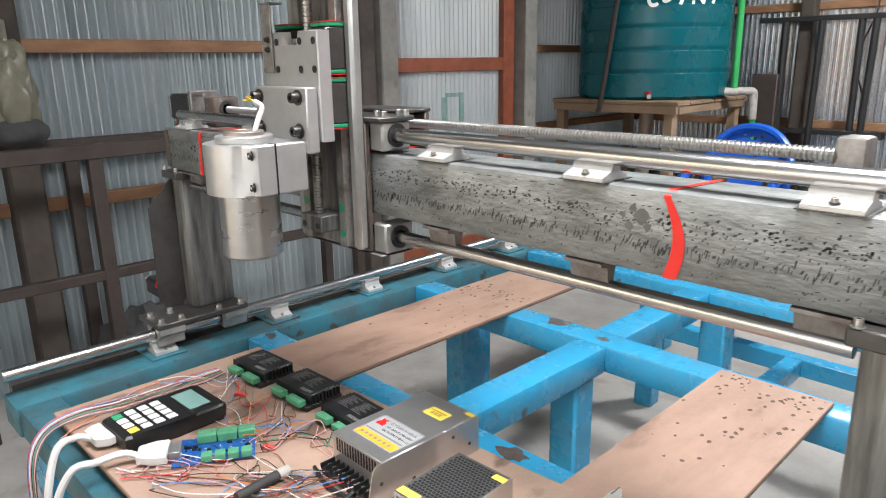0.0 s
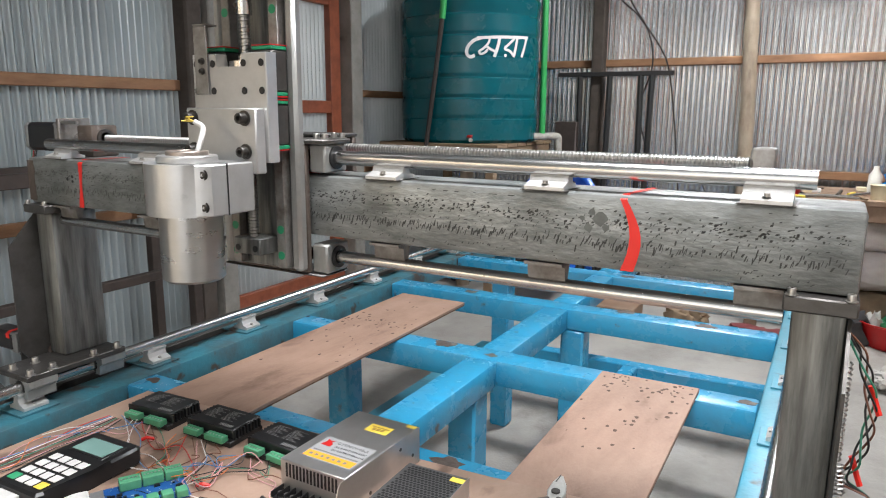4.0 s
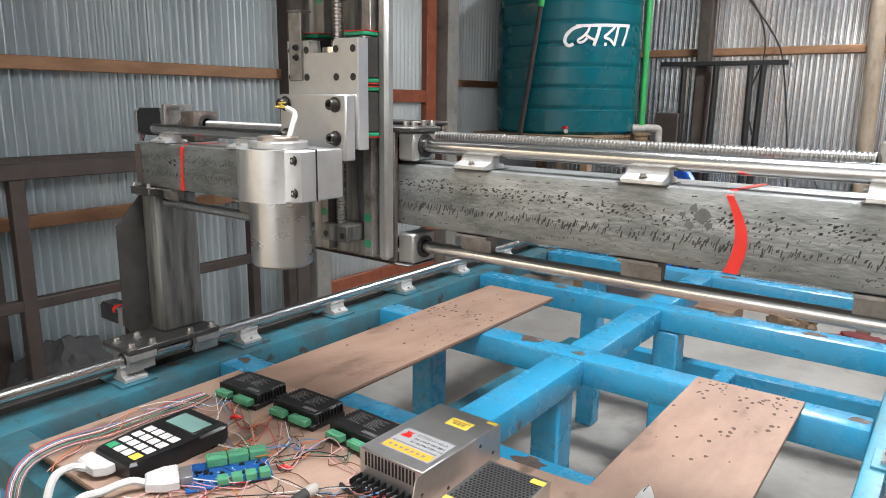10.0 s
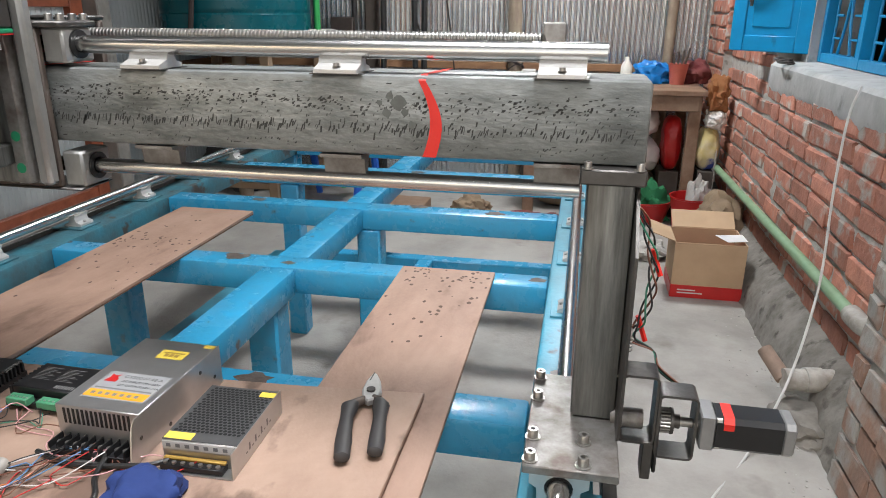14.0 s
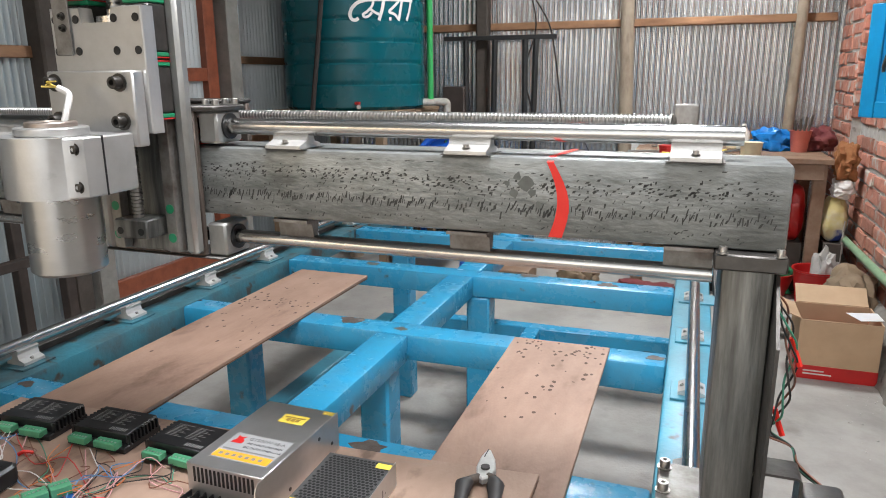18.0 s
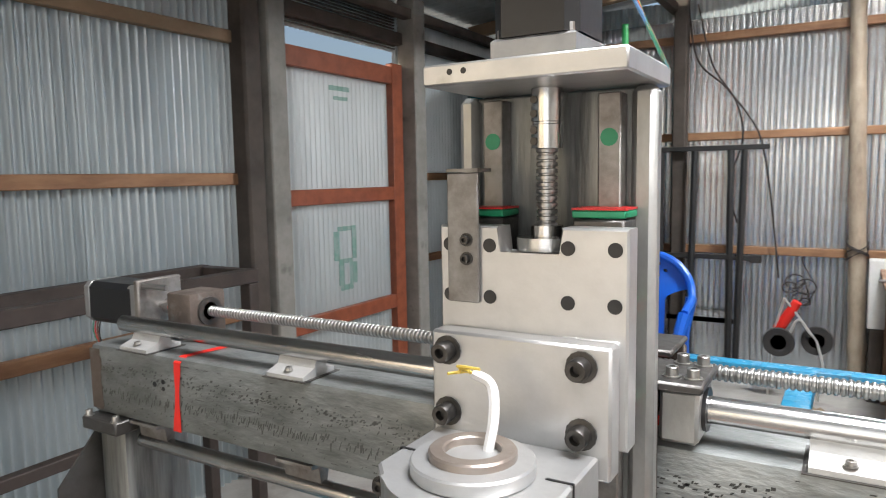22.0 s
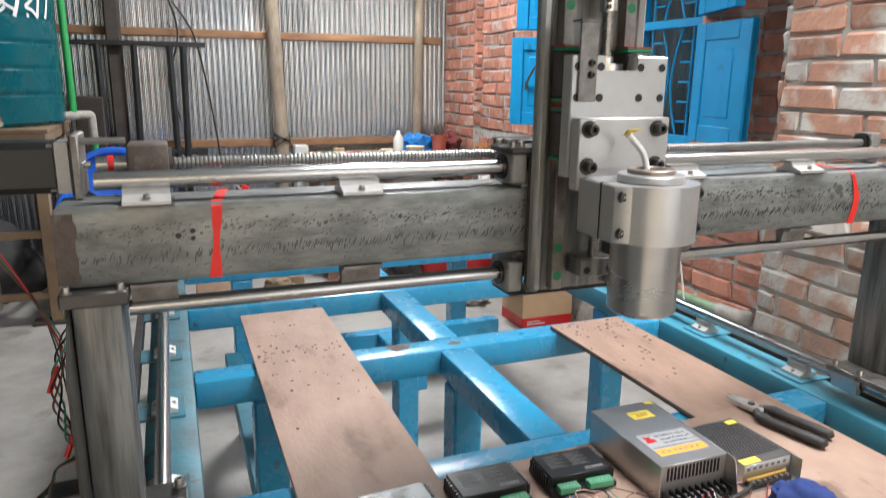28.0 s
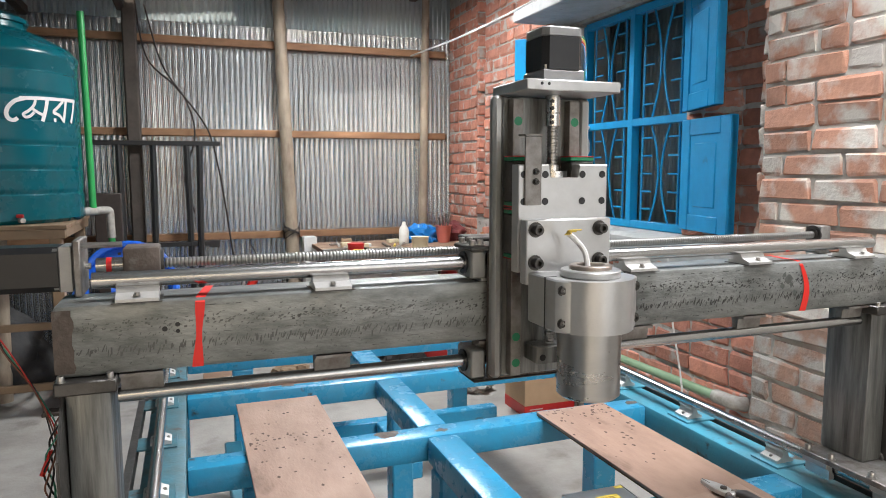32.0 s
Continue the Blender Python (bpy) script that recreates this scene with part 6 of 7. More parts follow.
tank = thing("water_tank", (TC.x, TC.y, TZ), "teal plastic water tank with ribs and white painted mark", "water tank")
prof = [(0.0, TZ), (TR - 0.02, TZ), (TR, TZ + 0.02)]
z = TZ + 0.06
for k in range(6):
    prof += [(TR, z), (TR, z + 0.095), (TR - 0.006, z + 0.102), (TR - 0.006, z + 0.112), (TR, z + 0.12)]
    z += 0.135
prof += [(TR, z + 0.04), (TR + 0.006, z + 0.05), (TR + 0.006, z + 0.075), (TR - 0.03, z + 0.12), (TR - 0.16, z + 0.19), (0.24, z + 0.225), (0.235, z + 0.26), (0.0, z + 0.26)]
part("shell", lathe(prof, (TC.x, TC.y, 0), None, 72), "tank", tank)
part("lid", lathe([(0.0, z + 0.2605), (0.25, z + 0.2605), (0.25, z + 0.285), (0.20, z + 0.31), (0.0, z + 0.315)], (TC.x, TC.y, 0), None, 40), "tank", tank)


def on_tank(points, w, name="painted_mark", mat="letter"):
    """A flat painted stroke that follows the tank: points are (degrees round the tank, height)."""
    bm = bmesh.new()
    pts = glide([(a, zz, 0) for a, zz in points], 5)
    a_, b_ = [], []
    for i, p in enumerate(pts):
        d = (pts[min(i + 1, len(pts) - 1)] - pts[max(i - 1, 0)])
        du, dv = d.x * math.pi / 180 * TR, d.y
        n = math.hypot(du, dv) or 1
        nu, nv = -dv / n * w / 2, du / n * w / 2
        for s, row in ((1, a_), (-1, b_)):
            ang = radians(p.x) + s * nu / TR
            r = TR + 0.0035
            row.append(bm.verts.new((TC.x + r * math.cos(ang), TC.y + r * math.sin(ang), p.y + s * nv)))
    for i in range(len(a_) - 1):
        bm.faces.new((a_[i], a_[i + 1], b_[i + 1], b_[i]))
    return part(name, bm, mat, tank, "white painted stroke", False)


on_tank([(-58.3, 1.74), (-39.1, 1.749), (-12.1, 1.756)], 0.019)
on_tank([(-54.8, 1.741), (-60.5, 1.724), (-64.6, 1.69), (-66.0, 1.655), (-64.8, 1.628), (-62.0, 1.621), (-59.8, 1.633)], 0.021)
on_tank([(-48.4, 1.735), (-49.8, 1.705), (-53.2, 1.675), (-56.4, 1.656), (-55.2, 1.64), (-52.2, 1.648), (-49.8, 1.669)], 0.015)
on_tank([(-50.8, 1.687), (-47.3, 1.669), (-43.1, 1.654)], 0.016)
on_tank([(-40.3, 1.744), (-41.9, 1.687), (-44.6, 1.622)], 0.021)
on_tank([(-27.4, 1.743), (-32.4, 1.706), (-36.0, 1.677), (-31.3, 1.663), (-27.6, 1.632)], 0.017)
on_tank([(-24.2, 1.749), (-25.6, 1.693), (-27.7, 1.625)], 0.020)
on_tank([(-36.2, 1.633), (-34.2, 1.634)], 0.020)
on_tank([(-14.0, 1.755), (-15.9, 1.698), (-19.4, 1.628)], 0.020)


def round_tank(deg, r, zz):
    return (TC.x + r * math.cos(radians(deg)), TC.y + r * math.sin(radians(deg)), zz)


part("filler_pipe", sweep([round_tank(-82, TR + 0.03, 2.10), round_tank(-83, TR + 0.03, 1.96), round_tank(-84, TR + 0.03, 1.86)], 0.022, 10), "pipe_green", tank, "short green pipe against the tank")
part("hose", sweep([round_tank(-84, TR + 0.03, 1.86), round_tank(-88, TR + 0.028, 1.6), round_tank(-93, TR + 0.026, 1.3), round_tank(-97, TR + 0.03, 1.06), round_tank(-99, TR + 0.03, 0.98)], 0.016, 8), "strap", tank, "black hose hanging down the tank")
v = part("drain_valve", cyl(round_tank(-62, TR - 0.01, 1.085), round_tank(-62, TR + 0.04, 1.085), 0.014, seg=12), "pvc", tank)
part("valve_lever", box((-1.435, 2.70, 1.10), (-1.40, 2.725, 1.118), 0.003), "red_plastic", v, "red valve lever")
riser = thing("water_pipe", (-1.127, 3.278, 0), "green plastic riser pipe with grey elbows", "pipe")
part("riser", cyl((-1.127, 3.278, 1.12), (-1.14, 3.30, 2.32), 0.021, seg=14), "pipe_green", riser)
part("elbow", sweep([(-1.2, 3.22, 1.10), (-1.127, 3.278, 1.10), (-1.07, 3.35, 1.10), (-1.045, 3.385, 1.09), (-1.043, 3.388, 1.03), (-1.04, 3.39, 0.92)], 0.026, 12, None, 4), "pvc", riser, "grey pipe elbow")
part("lower_pipe", cyl((-1.04, 3.39, 0.92), (-1.03, 3.40, 0.0), 0.021, seg=14), "pipe_green", riser)
single("grey_cabinet", box((-1.16, 3.62, 0.0), (-0.99, 3.74, 1.20), 0.006), "frame_brown", "narrow dark steel box standing behind the pipe", "box")

single("dark_tarpaulin", blob((-1.72, 3.28, 0.0), (0.30, 0.24, 0.30), 93, 0.3, 1.6, 0.7, 4), "dark_cloth", "dark crumpled tarpaulin under the tank stand", "tarpaulin")

# ---------------------------------------------------------------- plastic chair
chair = thing("plastic_chair", (-0.93, 2.95, 0), "bright blue moulded plastic armchair with pierced back", "chair")
cx = -0.93
n, m = 20, 14
back = bmesh.new()
outer = []
for i in range(41):
    a = math.pi * i / 40
    outer.append((0.265 * math.cos(a), 0.60 + 0.30 * math.sin(a) ** 0.8))
arch = [(cx + x * (1.0 if z > 0.5 else 1.0), 3.16 - 0.05 * (1 - abs(x) / 0.27) , zz) for (x, zz), z in zip(outer, [1] * 41)]
pts = [(cx + 0.275, 2.83, 0.60), (cx + 0.275, 2.95, 0.625), (cx + 0.27, 3.06, 0.64)]
ring = pts + [(cx + 0.262 * math.cos(math.pi * i / 14), 3.10 + 0.07 * math.sin(math.pi * i / 14), 0.65 + 0.245 * math.sin(math.pi * i / 14)) for i in range(1, 14)] + [(cx - 0.27, 3.06, 0.64), (cx - 0.275, 2.95, 0.625), (cx - 0.275, 2.83, 0.60)]
part("arm_rim", sweep(ring, 0.024, 8, None, 3), "chair", chair, "rounded arm and back rim")
sp = bmesh.new()
cols_ = []
for i in range(25):
    u = -1 + 2 * i / 24
    row = []
    for j in range(29):
        t = j / 28
        k = min(1.0, max(0.0, (t - 0.44) / 0.2))
        half = 0.095 + 0.015 * (1 - t) + 0.15 * k * k * (3 - 2 * k)
        top = 0.655 + 0.245 * math.sqrt(max(0.0, 1 - (u * half / 0.262) ** 2))
        zz = 0.42 + (0.895 - 0.42) * t if t < 0.56 else 0.686 + (top - 0.686) * (t - 0.56) / 0.44
        row.append((cx + u * half, 3.07 + 0.10 * t + 0.012 * (1 - u * u), zz))
    cols_.append(row)
hole = {(9, 20), (14, 20), (7, 22), (11, 23), (12, 23), (16, 22), (10, 17), (13, 17), (11, 12), (12, 12), (9, 24), (14, 24), (10, 10), (13, 10)}
for off in (0.0, 0.007):
    vs = [[sp.verts.new((p[0], p[1] + off, p[2])) for p in row] for row in cols_]
    for i in range(24):
        for j in range(28):
            if (i, j) not in hole:
                sp.faces.new((vs[i][j], vs[i + 1][j], vs[i + 1][j + 1], vs[i][j + 1]))
part("back_splat", sp, "chair", chair, "pierced moulded back panel")
seat = bmesh.new()
g = []
for i in range(11):
    u = -1 + 0.2 * i
    g.append([(cx + u * (0.215 + 0.015 * (1 - t)), 2.74 + 0.36 * t, 0.42 - 0.02 * (1 - u * u) - 0.015 * math.sin(math.pi * t)) for t in [k / 8 for k in range(9)]])
for off in (0.0, -0.008):
    vs = [[seat.verts.new((p[0], p[1], p[2] + off)) for p in row] for row in g]
    for i in range(10):
        for j in range(8):
            seat.faces.new((vs[i][j], vs[i + 1][j], vs[i + 1][j + 1], vs[i][j + 1]))
part("seat", seat, "chair", chair)
for sx_, top in ((-1, 0), (1, 0)):
    part("front_leg", sweep([(cx + sx_ * 0.275, 2.83, 0.60), (cx + sx_ * 0.25, 2.76, 0.43), (cx + sx_ * 0.235, 2.72, 0.20), (cx + sx_ * 0.225, 2.69, 0.0)], 0.034, 8, None, 4, 0.022), "chair", chair)
    part("back_leg", sweep([(cx + sx_ * 0.262, 3.09, 0.65), (cx + sx_ * 0.225, 3.10, 0.43), (cx + sx_ * 0.22, 3.17, 0.20), (cx + sx_ * 0.22, 3.22, 0.0)], 0.034, 8, None, 4, 0.022), "chair", chair)

# ---------------------------------------------------------------- black tube rack and wheeled frame by the end wall
rack = thing("steel_rack", (-0.75, 3.72, 0), "black steel tube rack leaning by the end wall", "rack")
for a, b in (((-1.18, 3.70, 1.545), (-0.33, 3.76, 1.545)), ((-1.05, 3.70, 0.83), (-0.42, 3.76, 0.83)), ((-0.95, 3.72, 0.40), (-0.5, 3.74, 0.40))):
    part("crossbar", box((a[0], a[1], a[2] - 0.016), (b[0], b[1] - 0.02, b[2] + 0.016), 0.003), "frame_black", rack)
for p, q in (((-0.50, 3.70, 0), (-0.475, 3.70, 1.53)), ((-0.545, 3.72, 0), (-0.56, 3.72, 1.53)), ((-0.80, 3.70, 0), (-0.78, 3.70, 1.53)), ((-0.985, 3.69, 0), (-1.0, 3.69, 1.53))):
    part("upright", cyl(p, q, 0.022, seg=8), "frame_black", rack)
part("clamp", box((-0.43, 3.70, 0.80), (-0.36, 3.76, 0.85), 0.004), "frame_black", rack)
cart = thing("wheeled_frame", (-0.08, 3.5, 0), "small wheeled frame with a red cylinder and bent rods", "cart")
for x, y in ((-0.02, 3.55), (-0.22, 3.42)):
    w = part("wheel", lathe([(0.045, -0.012), (0.085, -0.016), (0.09, 0.0), (0.085, 0.016), (0.045, 0.012), (0.045, -0.012)], (x, y, 0.36), None, 24, "Y"), "rubber", cart)
    part("rim", lathe([(0.0, -0.006), (0.046, -0.008), (0.046, 0.008), (0.0, 0.006)], (x, y, 0.36), None, 16, "Y"), "support", w)
part("red_cylinder", cyl((-0.23, 3.52, 0.42), (-0.13, 3.50, 0.60), 0.035, 0.028, 14), "red_tape", cart, "dull red cylinder")
for pts in ([(-0.28, 3.5, 0.0), (-0.26, 3.5, 0.35), (-0.2, 3.5, 0.62)], [(-0.20, 3.48, 0.62), (-0.1, 3.5, 0.48), (-0.02, 3.53, 0.36)], [(-0.02, 3.53, 0.36), (0.02, 3.5, 0.2), (0.0, 3.5, 0.0)], [(-0.18, 3.45, 0.36), (-0.12, 3.45, 0.5), (-0.05, 3.45, 0.42)]):
    part("rod", sweep(pts, 0.008, 6), "support", cart)
rnd = random.Random(5)
loops = [Vector((-0.12, 3.846, 0.84)), Vector((-0.13, 3.868, 0.80))]
for k in range(5):
    c = Vector((rnd.uniform(-0.20, -0.05), 3.868, rnd.uniform(0.52, 0.68)))
    r = rnd.uniform(0.03, 0.07)
    loops += [c + Vector((r * math.cos(a), rnd.uniform(-0.008, 0.008), r * math.sin(a) * 0.8)) for a in [j * math.pi / 4 for j in range(9)]]
bm = sweep(loops, 0.0035, 5, None, 3)
single("cable_coil", bm, "strap", "tangled coil of black cable behind the cart", "cable", at=(-0.08, 3.7, 0.4))
for k, pts in enumerate(([(-0.87, 3.80, 2.6), (-0.80, 3.80, 2.15), (-0.62, 3.80, 1.95), (-0.45, 3.80, 1.72), (-0.38, 3.80, 1.55), (-0.32, 3.79, 1.2), (-0.26, 3.79, 0.7)],
                         [(-0.80, 3.81, 2.5), (-0.70, 3.80, 2.1), (-0.55, 3.80, 1.85), (-0.50, 3.79, 1.6), (-0.58, 3.79, 1.3), (-0.52, 3.79, 1.05)])):
    single("hanging_cable", sweep(pts, 0.006, 6), "strap", "thin black cable hanging down the end wall", "cable", "structure", at=(-0.5, 3.8, 0.7))

# ---------------------------------------------------------------- bench and what lies on and under it
bench = thing("workbench", (0.82, 3.31, 0), "old brown wooden workbench with a pale worn top", "workbench")
BZ = 0.81
for k in range(4):
    y = 2.95 + k * 0.183
    part("top_plank", box((0.29, y, BZ - 0.03), (1.385, y + 0.18, BZ), 0.003), "bench", bench)
part("apron", box((0.33, 2.965, BZ - 0.12), (1.345, 2.99, BZ - 0.0305), 0.003), "bench", bench)
part("apron", box((0.33, 3.64, BZ - 0.12), (1.345, 3.66, BZ - 0.0305), 0.003), "bench", bench)
for x in (0.36, 1.33):
    for y in (3.02, 3.62):
        part("leg", box((x - 0.035, y - 0.028, 0), (x + 0.035, y + 0.028, BZ - 0.0305), 0.004), "bench", bench)
bkt = thing("small_bucket", (1.25, 3.36, BZ), "salmon plastic cup holding brushes and tools", "cup")
part("pot", lathe([(0.0, BZ), (0.045, BZ), (0.062, BZ + 0.125), (0.066, BZ + 0.13), (0.060, BZ + 0.13), (0.044, BZ + 0.01), (0.0, BZ + 0.01)], (1.25, 3.36, 0), None, 24), "cup", bkt)
for k in range(4):
    part("tool_handle", cyl((1.24 + 0.01 * k, 3.36, BZ + 0.02), (1.21 + 0.035 * k, 3.35 + 0.02 * k, BZ + 0.19 + 0.01 * k), 0.007, seg=8), "dark_wood", bkt)
single("plastic_bottle", lathe([(0.0, BZ), (0.034, BZ), (0.036, BZ + 0.01), (0.036, BZ + 0.11), (0.014, BZ + 0.145), (0.014, BZ + 0.165), (0.0, BZ + 0.165)], (0.93, 3.34, 0), None, 20), "bottle", "white plastic squeeze bottle on the bench", "bottle")
single("plastic_tub", lathe([(0.0, BZ), (0.055, BZ), (0.062, BZ + 0.075), (0.065, BZ + 0.08), (0.0, BZ + 0.082)], (0.96, 3.05, 0), None, 24), "tub", "cream plastic tub with a lid", "tub")
single("red_tin", lathe([(0.0, BZ), (0.055, BZ), (0.055, BZ + 0.035), (0.058, BZ + 0.036), (0.058, BZ + 0.05), (0.0, BZ + 0.05)], (0.50, 3.05, 0), None, 22), "red_plastic", "flat red tin with a pale lid", "tin")
single("blue_plastic_bag", blob((1.10, 3.42, BZ), (0.13, 0.09, 0.085), 9, 0.5, 2.0, 0.5, 4), "bag_blue", "crumpled bright blue plastic bag", "bag")
single("brown_pouch", blob((1.36, 3.50, BZ), (0.10, 0.12, 0.10), 12, 0.4, 1.8, 0.5, 4), "maroon_cloth", "dark reddish pouch at the bench end", "bag")


def pillow(at, size, seed, wrinkle=0.018):
    """A full sack or bundle: a box softened at the corners and creased."""
    bm = bmesh.new()
    bmesh.ops.create_icosphere(bm, subdivisions=4, radius=1)
    for v in bm.verts:
        c = v.co.copy()
        x, y, z = [math.copysign(abs(k) ** e, k) for k, e in zip(c, (0.6, 0.6, 0.75))]
        k = noise.noise(Vector((x * 2.2 + seed, y * 2.2, z * 2.2))) + 0.5 * noise.noise(Vector((x * 6 + seed, y * 6, z * 4)))
        v.co = Vector(at) + Vector((x * size[0], y * size[1], z * size[2] * (1 - 0.3 * max(abs(x), abs(y)) ** 5))) + c * k * wrinkle
    return bm


single("brown_cloth", pillow((1.452, 3.02, 0.795), (0.056, 0.055, 0.105), 13, 0.03), "brown_cloth", "ochre brown cloth bag hung at the bench end", "cloth")
single("white_bundle", pillow((1.455, 3.03, 0.640), (0.055, 0.07, 0.055), 14, 0.02), "sack", "white polythene bundle under the ochre cloth", "bundle")
rnd = random.Random(8)
for k in range(16):
    x, y = rnd.uniform(0.36, 0.92), rnd.uniform(2.92, 3.45)
    a = rnd.uniform(0, math.pi)
    l = rnd.uniform(0.05, 0.14)
    bm = cyl((x - l * math.cos(a), y - l * math.sin(a), BZ + 0.011), (x + l * math.cos(a), y + l * math.sin(a), BZ + 0.011), rnd.uniform(0.006, 0.011), seg=8)
    single("hand_tool", bm, rnd.choice(("wood", "zinc_bolt", "black", "label_yellow", "support", "rust")), "small hand tool lying on the bench", "tool", group="tools on the bench")
for k in range(5):
    x, y = rnd.uniform(0.42, 0.9), rnd.uniform(3.1, 3.5)
    single("small_box", box((x, y, BZ), (x + rnd.uniform(0.05, 0.1), y + rnd.uniform(0.04, 0.08), BZ + rnd.uniform(0.02, 0.05)), 0.003), rnd.choice(("paper", "card", "tub", "label_white")), "small pale box on the bench", "box", group="small boxes on the bench")
single("upright_board", box((0.235, 3.60, 0.45), (0.33, 3.72, 0.86), 0.006), "label_white", "pale upright board beside the bamboo post", "board")
single("panel_prop", box((0.25, 3.62, 0.0), (0.32, 3.70, 0.4495), 0.004), "dark_wood", "short dark block under the pale board", "block")
for k, (x, y, z, sx_, sz_, mt) in enumerate(((0.60, 3.30, 0.13, 0.21, 0.13, "jute"), (1.00, 3.30, 0.13, 0.20, 0.13, "jute"), (0.58, 3.29, 0.375, 0.21, 0.11, "sack"), (0.98, 3.28, 0.375, 0.20, 0.11, "sack"),
                                                     (0.60, 3.30, 0.585, 0.20, 0.095, "sack"), (0.97, 3.30, 0.585, 0.19, 0.10, "sack"))):
    words = "full brown jute sack under the bench" if mt == "jute" else "full white woven sack stacked under the bench"
    single("sack", pillow((x, y, z), (sx_, 0.20, sz_), 30 + k), mt, words, "sack", group="sacks under the bench")
single("bundle_base", box((1.17, 3.08, 0), (1.29, 3.32, 0.30), 0.004), "dark_wood", "dark wooden block under the red bundle", "block")
single("red_roll", pillow((1.235, 3.20, 0.465), (0.058, 0.13, 0.165), 41, 0.014), "red_plastic", "red wrapped bundle under the bench", "bundle")
single("bundle_base", box((1.385, 2.98, 0), (1.48, 3.2, 0.33), 0.004), "dark_wood", "dark wooden block under the striped bundle", "block")
single("yellow_roll", pillow((1.435, 3.08, 0.46), (0.065, 0.10, 0.13), 42, 0.012), "bundle_yellow", "cream and blue wrapped bundle by the wall", "bundle")


def basin(x, y, r, h, mat, label, cat):
    b = thing("basin", (x, y, 0), label, cat)
    part("bowl", lathe([(0.0, 0.0), (r * 0.74, 0.0), (r * 0.97, h), (r * 1.03, h + 0.004), (r * 1.03, h + 0.012), (r * 0.95, h + 0.01), (r * 0.71, 0.01), (0.0, 0.01)], (x, y, 0), None, 40), mat, b)
    return b


basin(1.09, 3.02, 0.178, 0.13, "red_plastic", "shallow red plastic basin holding rags", "basin")
single("green_rag", blob((1.13, 3.00, 0.012), (0.10, 0.08, 0.15), 51, 0.5, 2.2, 0.5, 4), "green_cloth", "crumpled green rag in the basin", "rag")
single("pale_rag", blob((1.00, 3.02, 0.012), (0.05, 0.07, 0.11), 56, 0.5, 2.2, 0.5, 3), "grey_cloth", "pale crumpled rag in the basin", "rag")
basin(1.345, 2.84, 0.125, 0.20, "red_plastic", "red slatted plastic basket against the wall", "basket")
single("plastic_bag", blob((1.38, 2.84, 0.012), (0.07, 0.065, 0.19), 52, 0.45, 2.2, 0.6, 4), "grey_cloth", "pale plastic bag in the basket", "bag")
single("dark_rag", blob((0.82, 2.98, 0.0), (0.13, 0.10, 0.17), 53, 0.5, 2.0, 0.5, 4), "dark_cloth", "heap of dark cloth beside the basin", "rag")
single("jute_sack", blob((1.41, 2.36, 0.0), (0.13, 0.18, 0.20), 54, 0.35, 1.7, 0.6, 4), "jute", "crumpled brown jute sack by the wall", "sack")
single("pale_rag", blob((1.06, 2.30, 0.0), (0.10, 0.11, 0.07), 55, 0.45, 2.2, 0.4, 4), "grey_cloth", "pale patterned rag on the floor", "rag")
single("maroon_rag", blob((0.42, 2.75, 0.0), (0.26, 0.16, 0.05), 57, 0.5, 2.4, 0.3, 4), "maroon_cloth", "heap of maroon cloth on the floor", "rag")
single("dark_rag", blob((0.02, 2.85, 0.0), (0.12, 0.10, 0.09), 58, 0.4, 1.9, 0.5, 4), "jute", "small brown heap under the table", "rag")
single("wooden_block", box((-0.52, 2.70, 0), (-0.27, 2.95, 0.085), 0.006), "bench", "flat brown wooden block on the floor", "block")
single("leaning_sheet", prism([(2.98, 0.0), (3.16, 0.0), (3.16, 0.48), (2.98, 0.46)], 1.475, 1.482, "X"), "pvc", "grey sheet offcut leaning on the wall", "sheet")

# cardboard box
cb_ = thing("cardboard_box", (1.28, 1.85, 0), "open cardboard box with a red base band", "box")
x0, x1, y0, y1, h = 1.125, 1.435, 1.73, 1.98, 0.265
for a, b in (((x0, y0, 0.062), (x1, y0 + 0.004, h)), ((x0, y1 - 0.004, 0.062), (x1, y1, h)), ((x0, y0 + 0.0045, 0.062), (x0 + 0.004, y1 - 0.0045, h)), ((x1 - 0.004, y0 + 0.0045, 0.062), (x1, y1 - 0.0045, h))):
    part("side", box(a, b), "card", cb_)
part("base_band", box((x0 - 0.002, y0 - 0.002, 0), (x1 + 0.002, y1 + 0.002, 0.0615), 0.002), "red_plastic", cb_, "red printed lower band")
part("flap", prism([(x0, h), (x0 - 0.10, h + 0.035), (x0 - 0.10, h + 0.039), (x0, h + 0.004)], y0 + 0.01, y1 - 0.02, "Y"), "card", cb_)
part("flap", prism([(y1, h), (y1 + 0.09, h + 0.06), (y1 + 0.09, h + 0.064), (y1, h + 0.004)], x0 + 0.01, x1 - 0.01, "X"), "card", cb_)
part("paper_sheet", prism([(x1 - 0.12, y1 - 0.12), (x1 + 0.005, y1 - 0.09), (x1 + 0.01, y0 + 0.06), (x1 - 0.08, y0 + 0.03)], h + 0.004, h + 0.006), "paper", cb_, "white paper on the box edge")
bm = bmesh.new()
for k in range(2):
    box((x0 + 0.03, y0 - 0.0024, 0.022 + 0.014 * k), (x0 + 0.14 - 0.03 * k, y0 - 0.0021, 0.028 + 0.014 * k), 0, bm)
part("print", bm, "label_white", cb_)

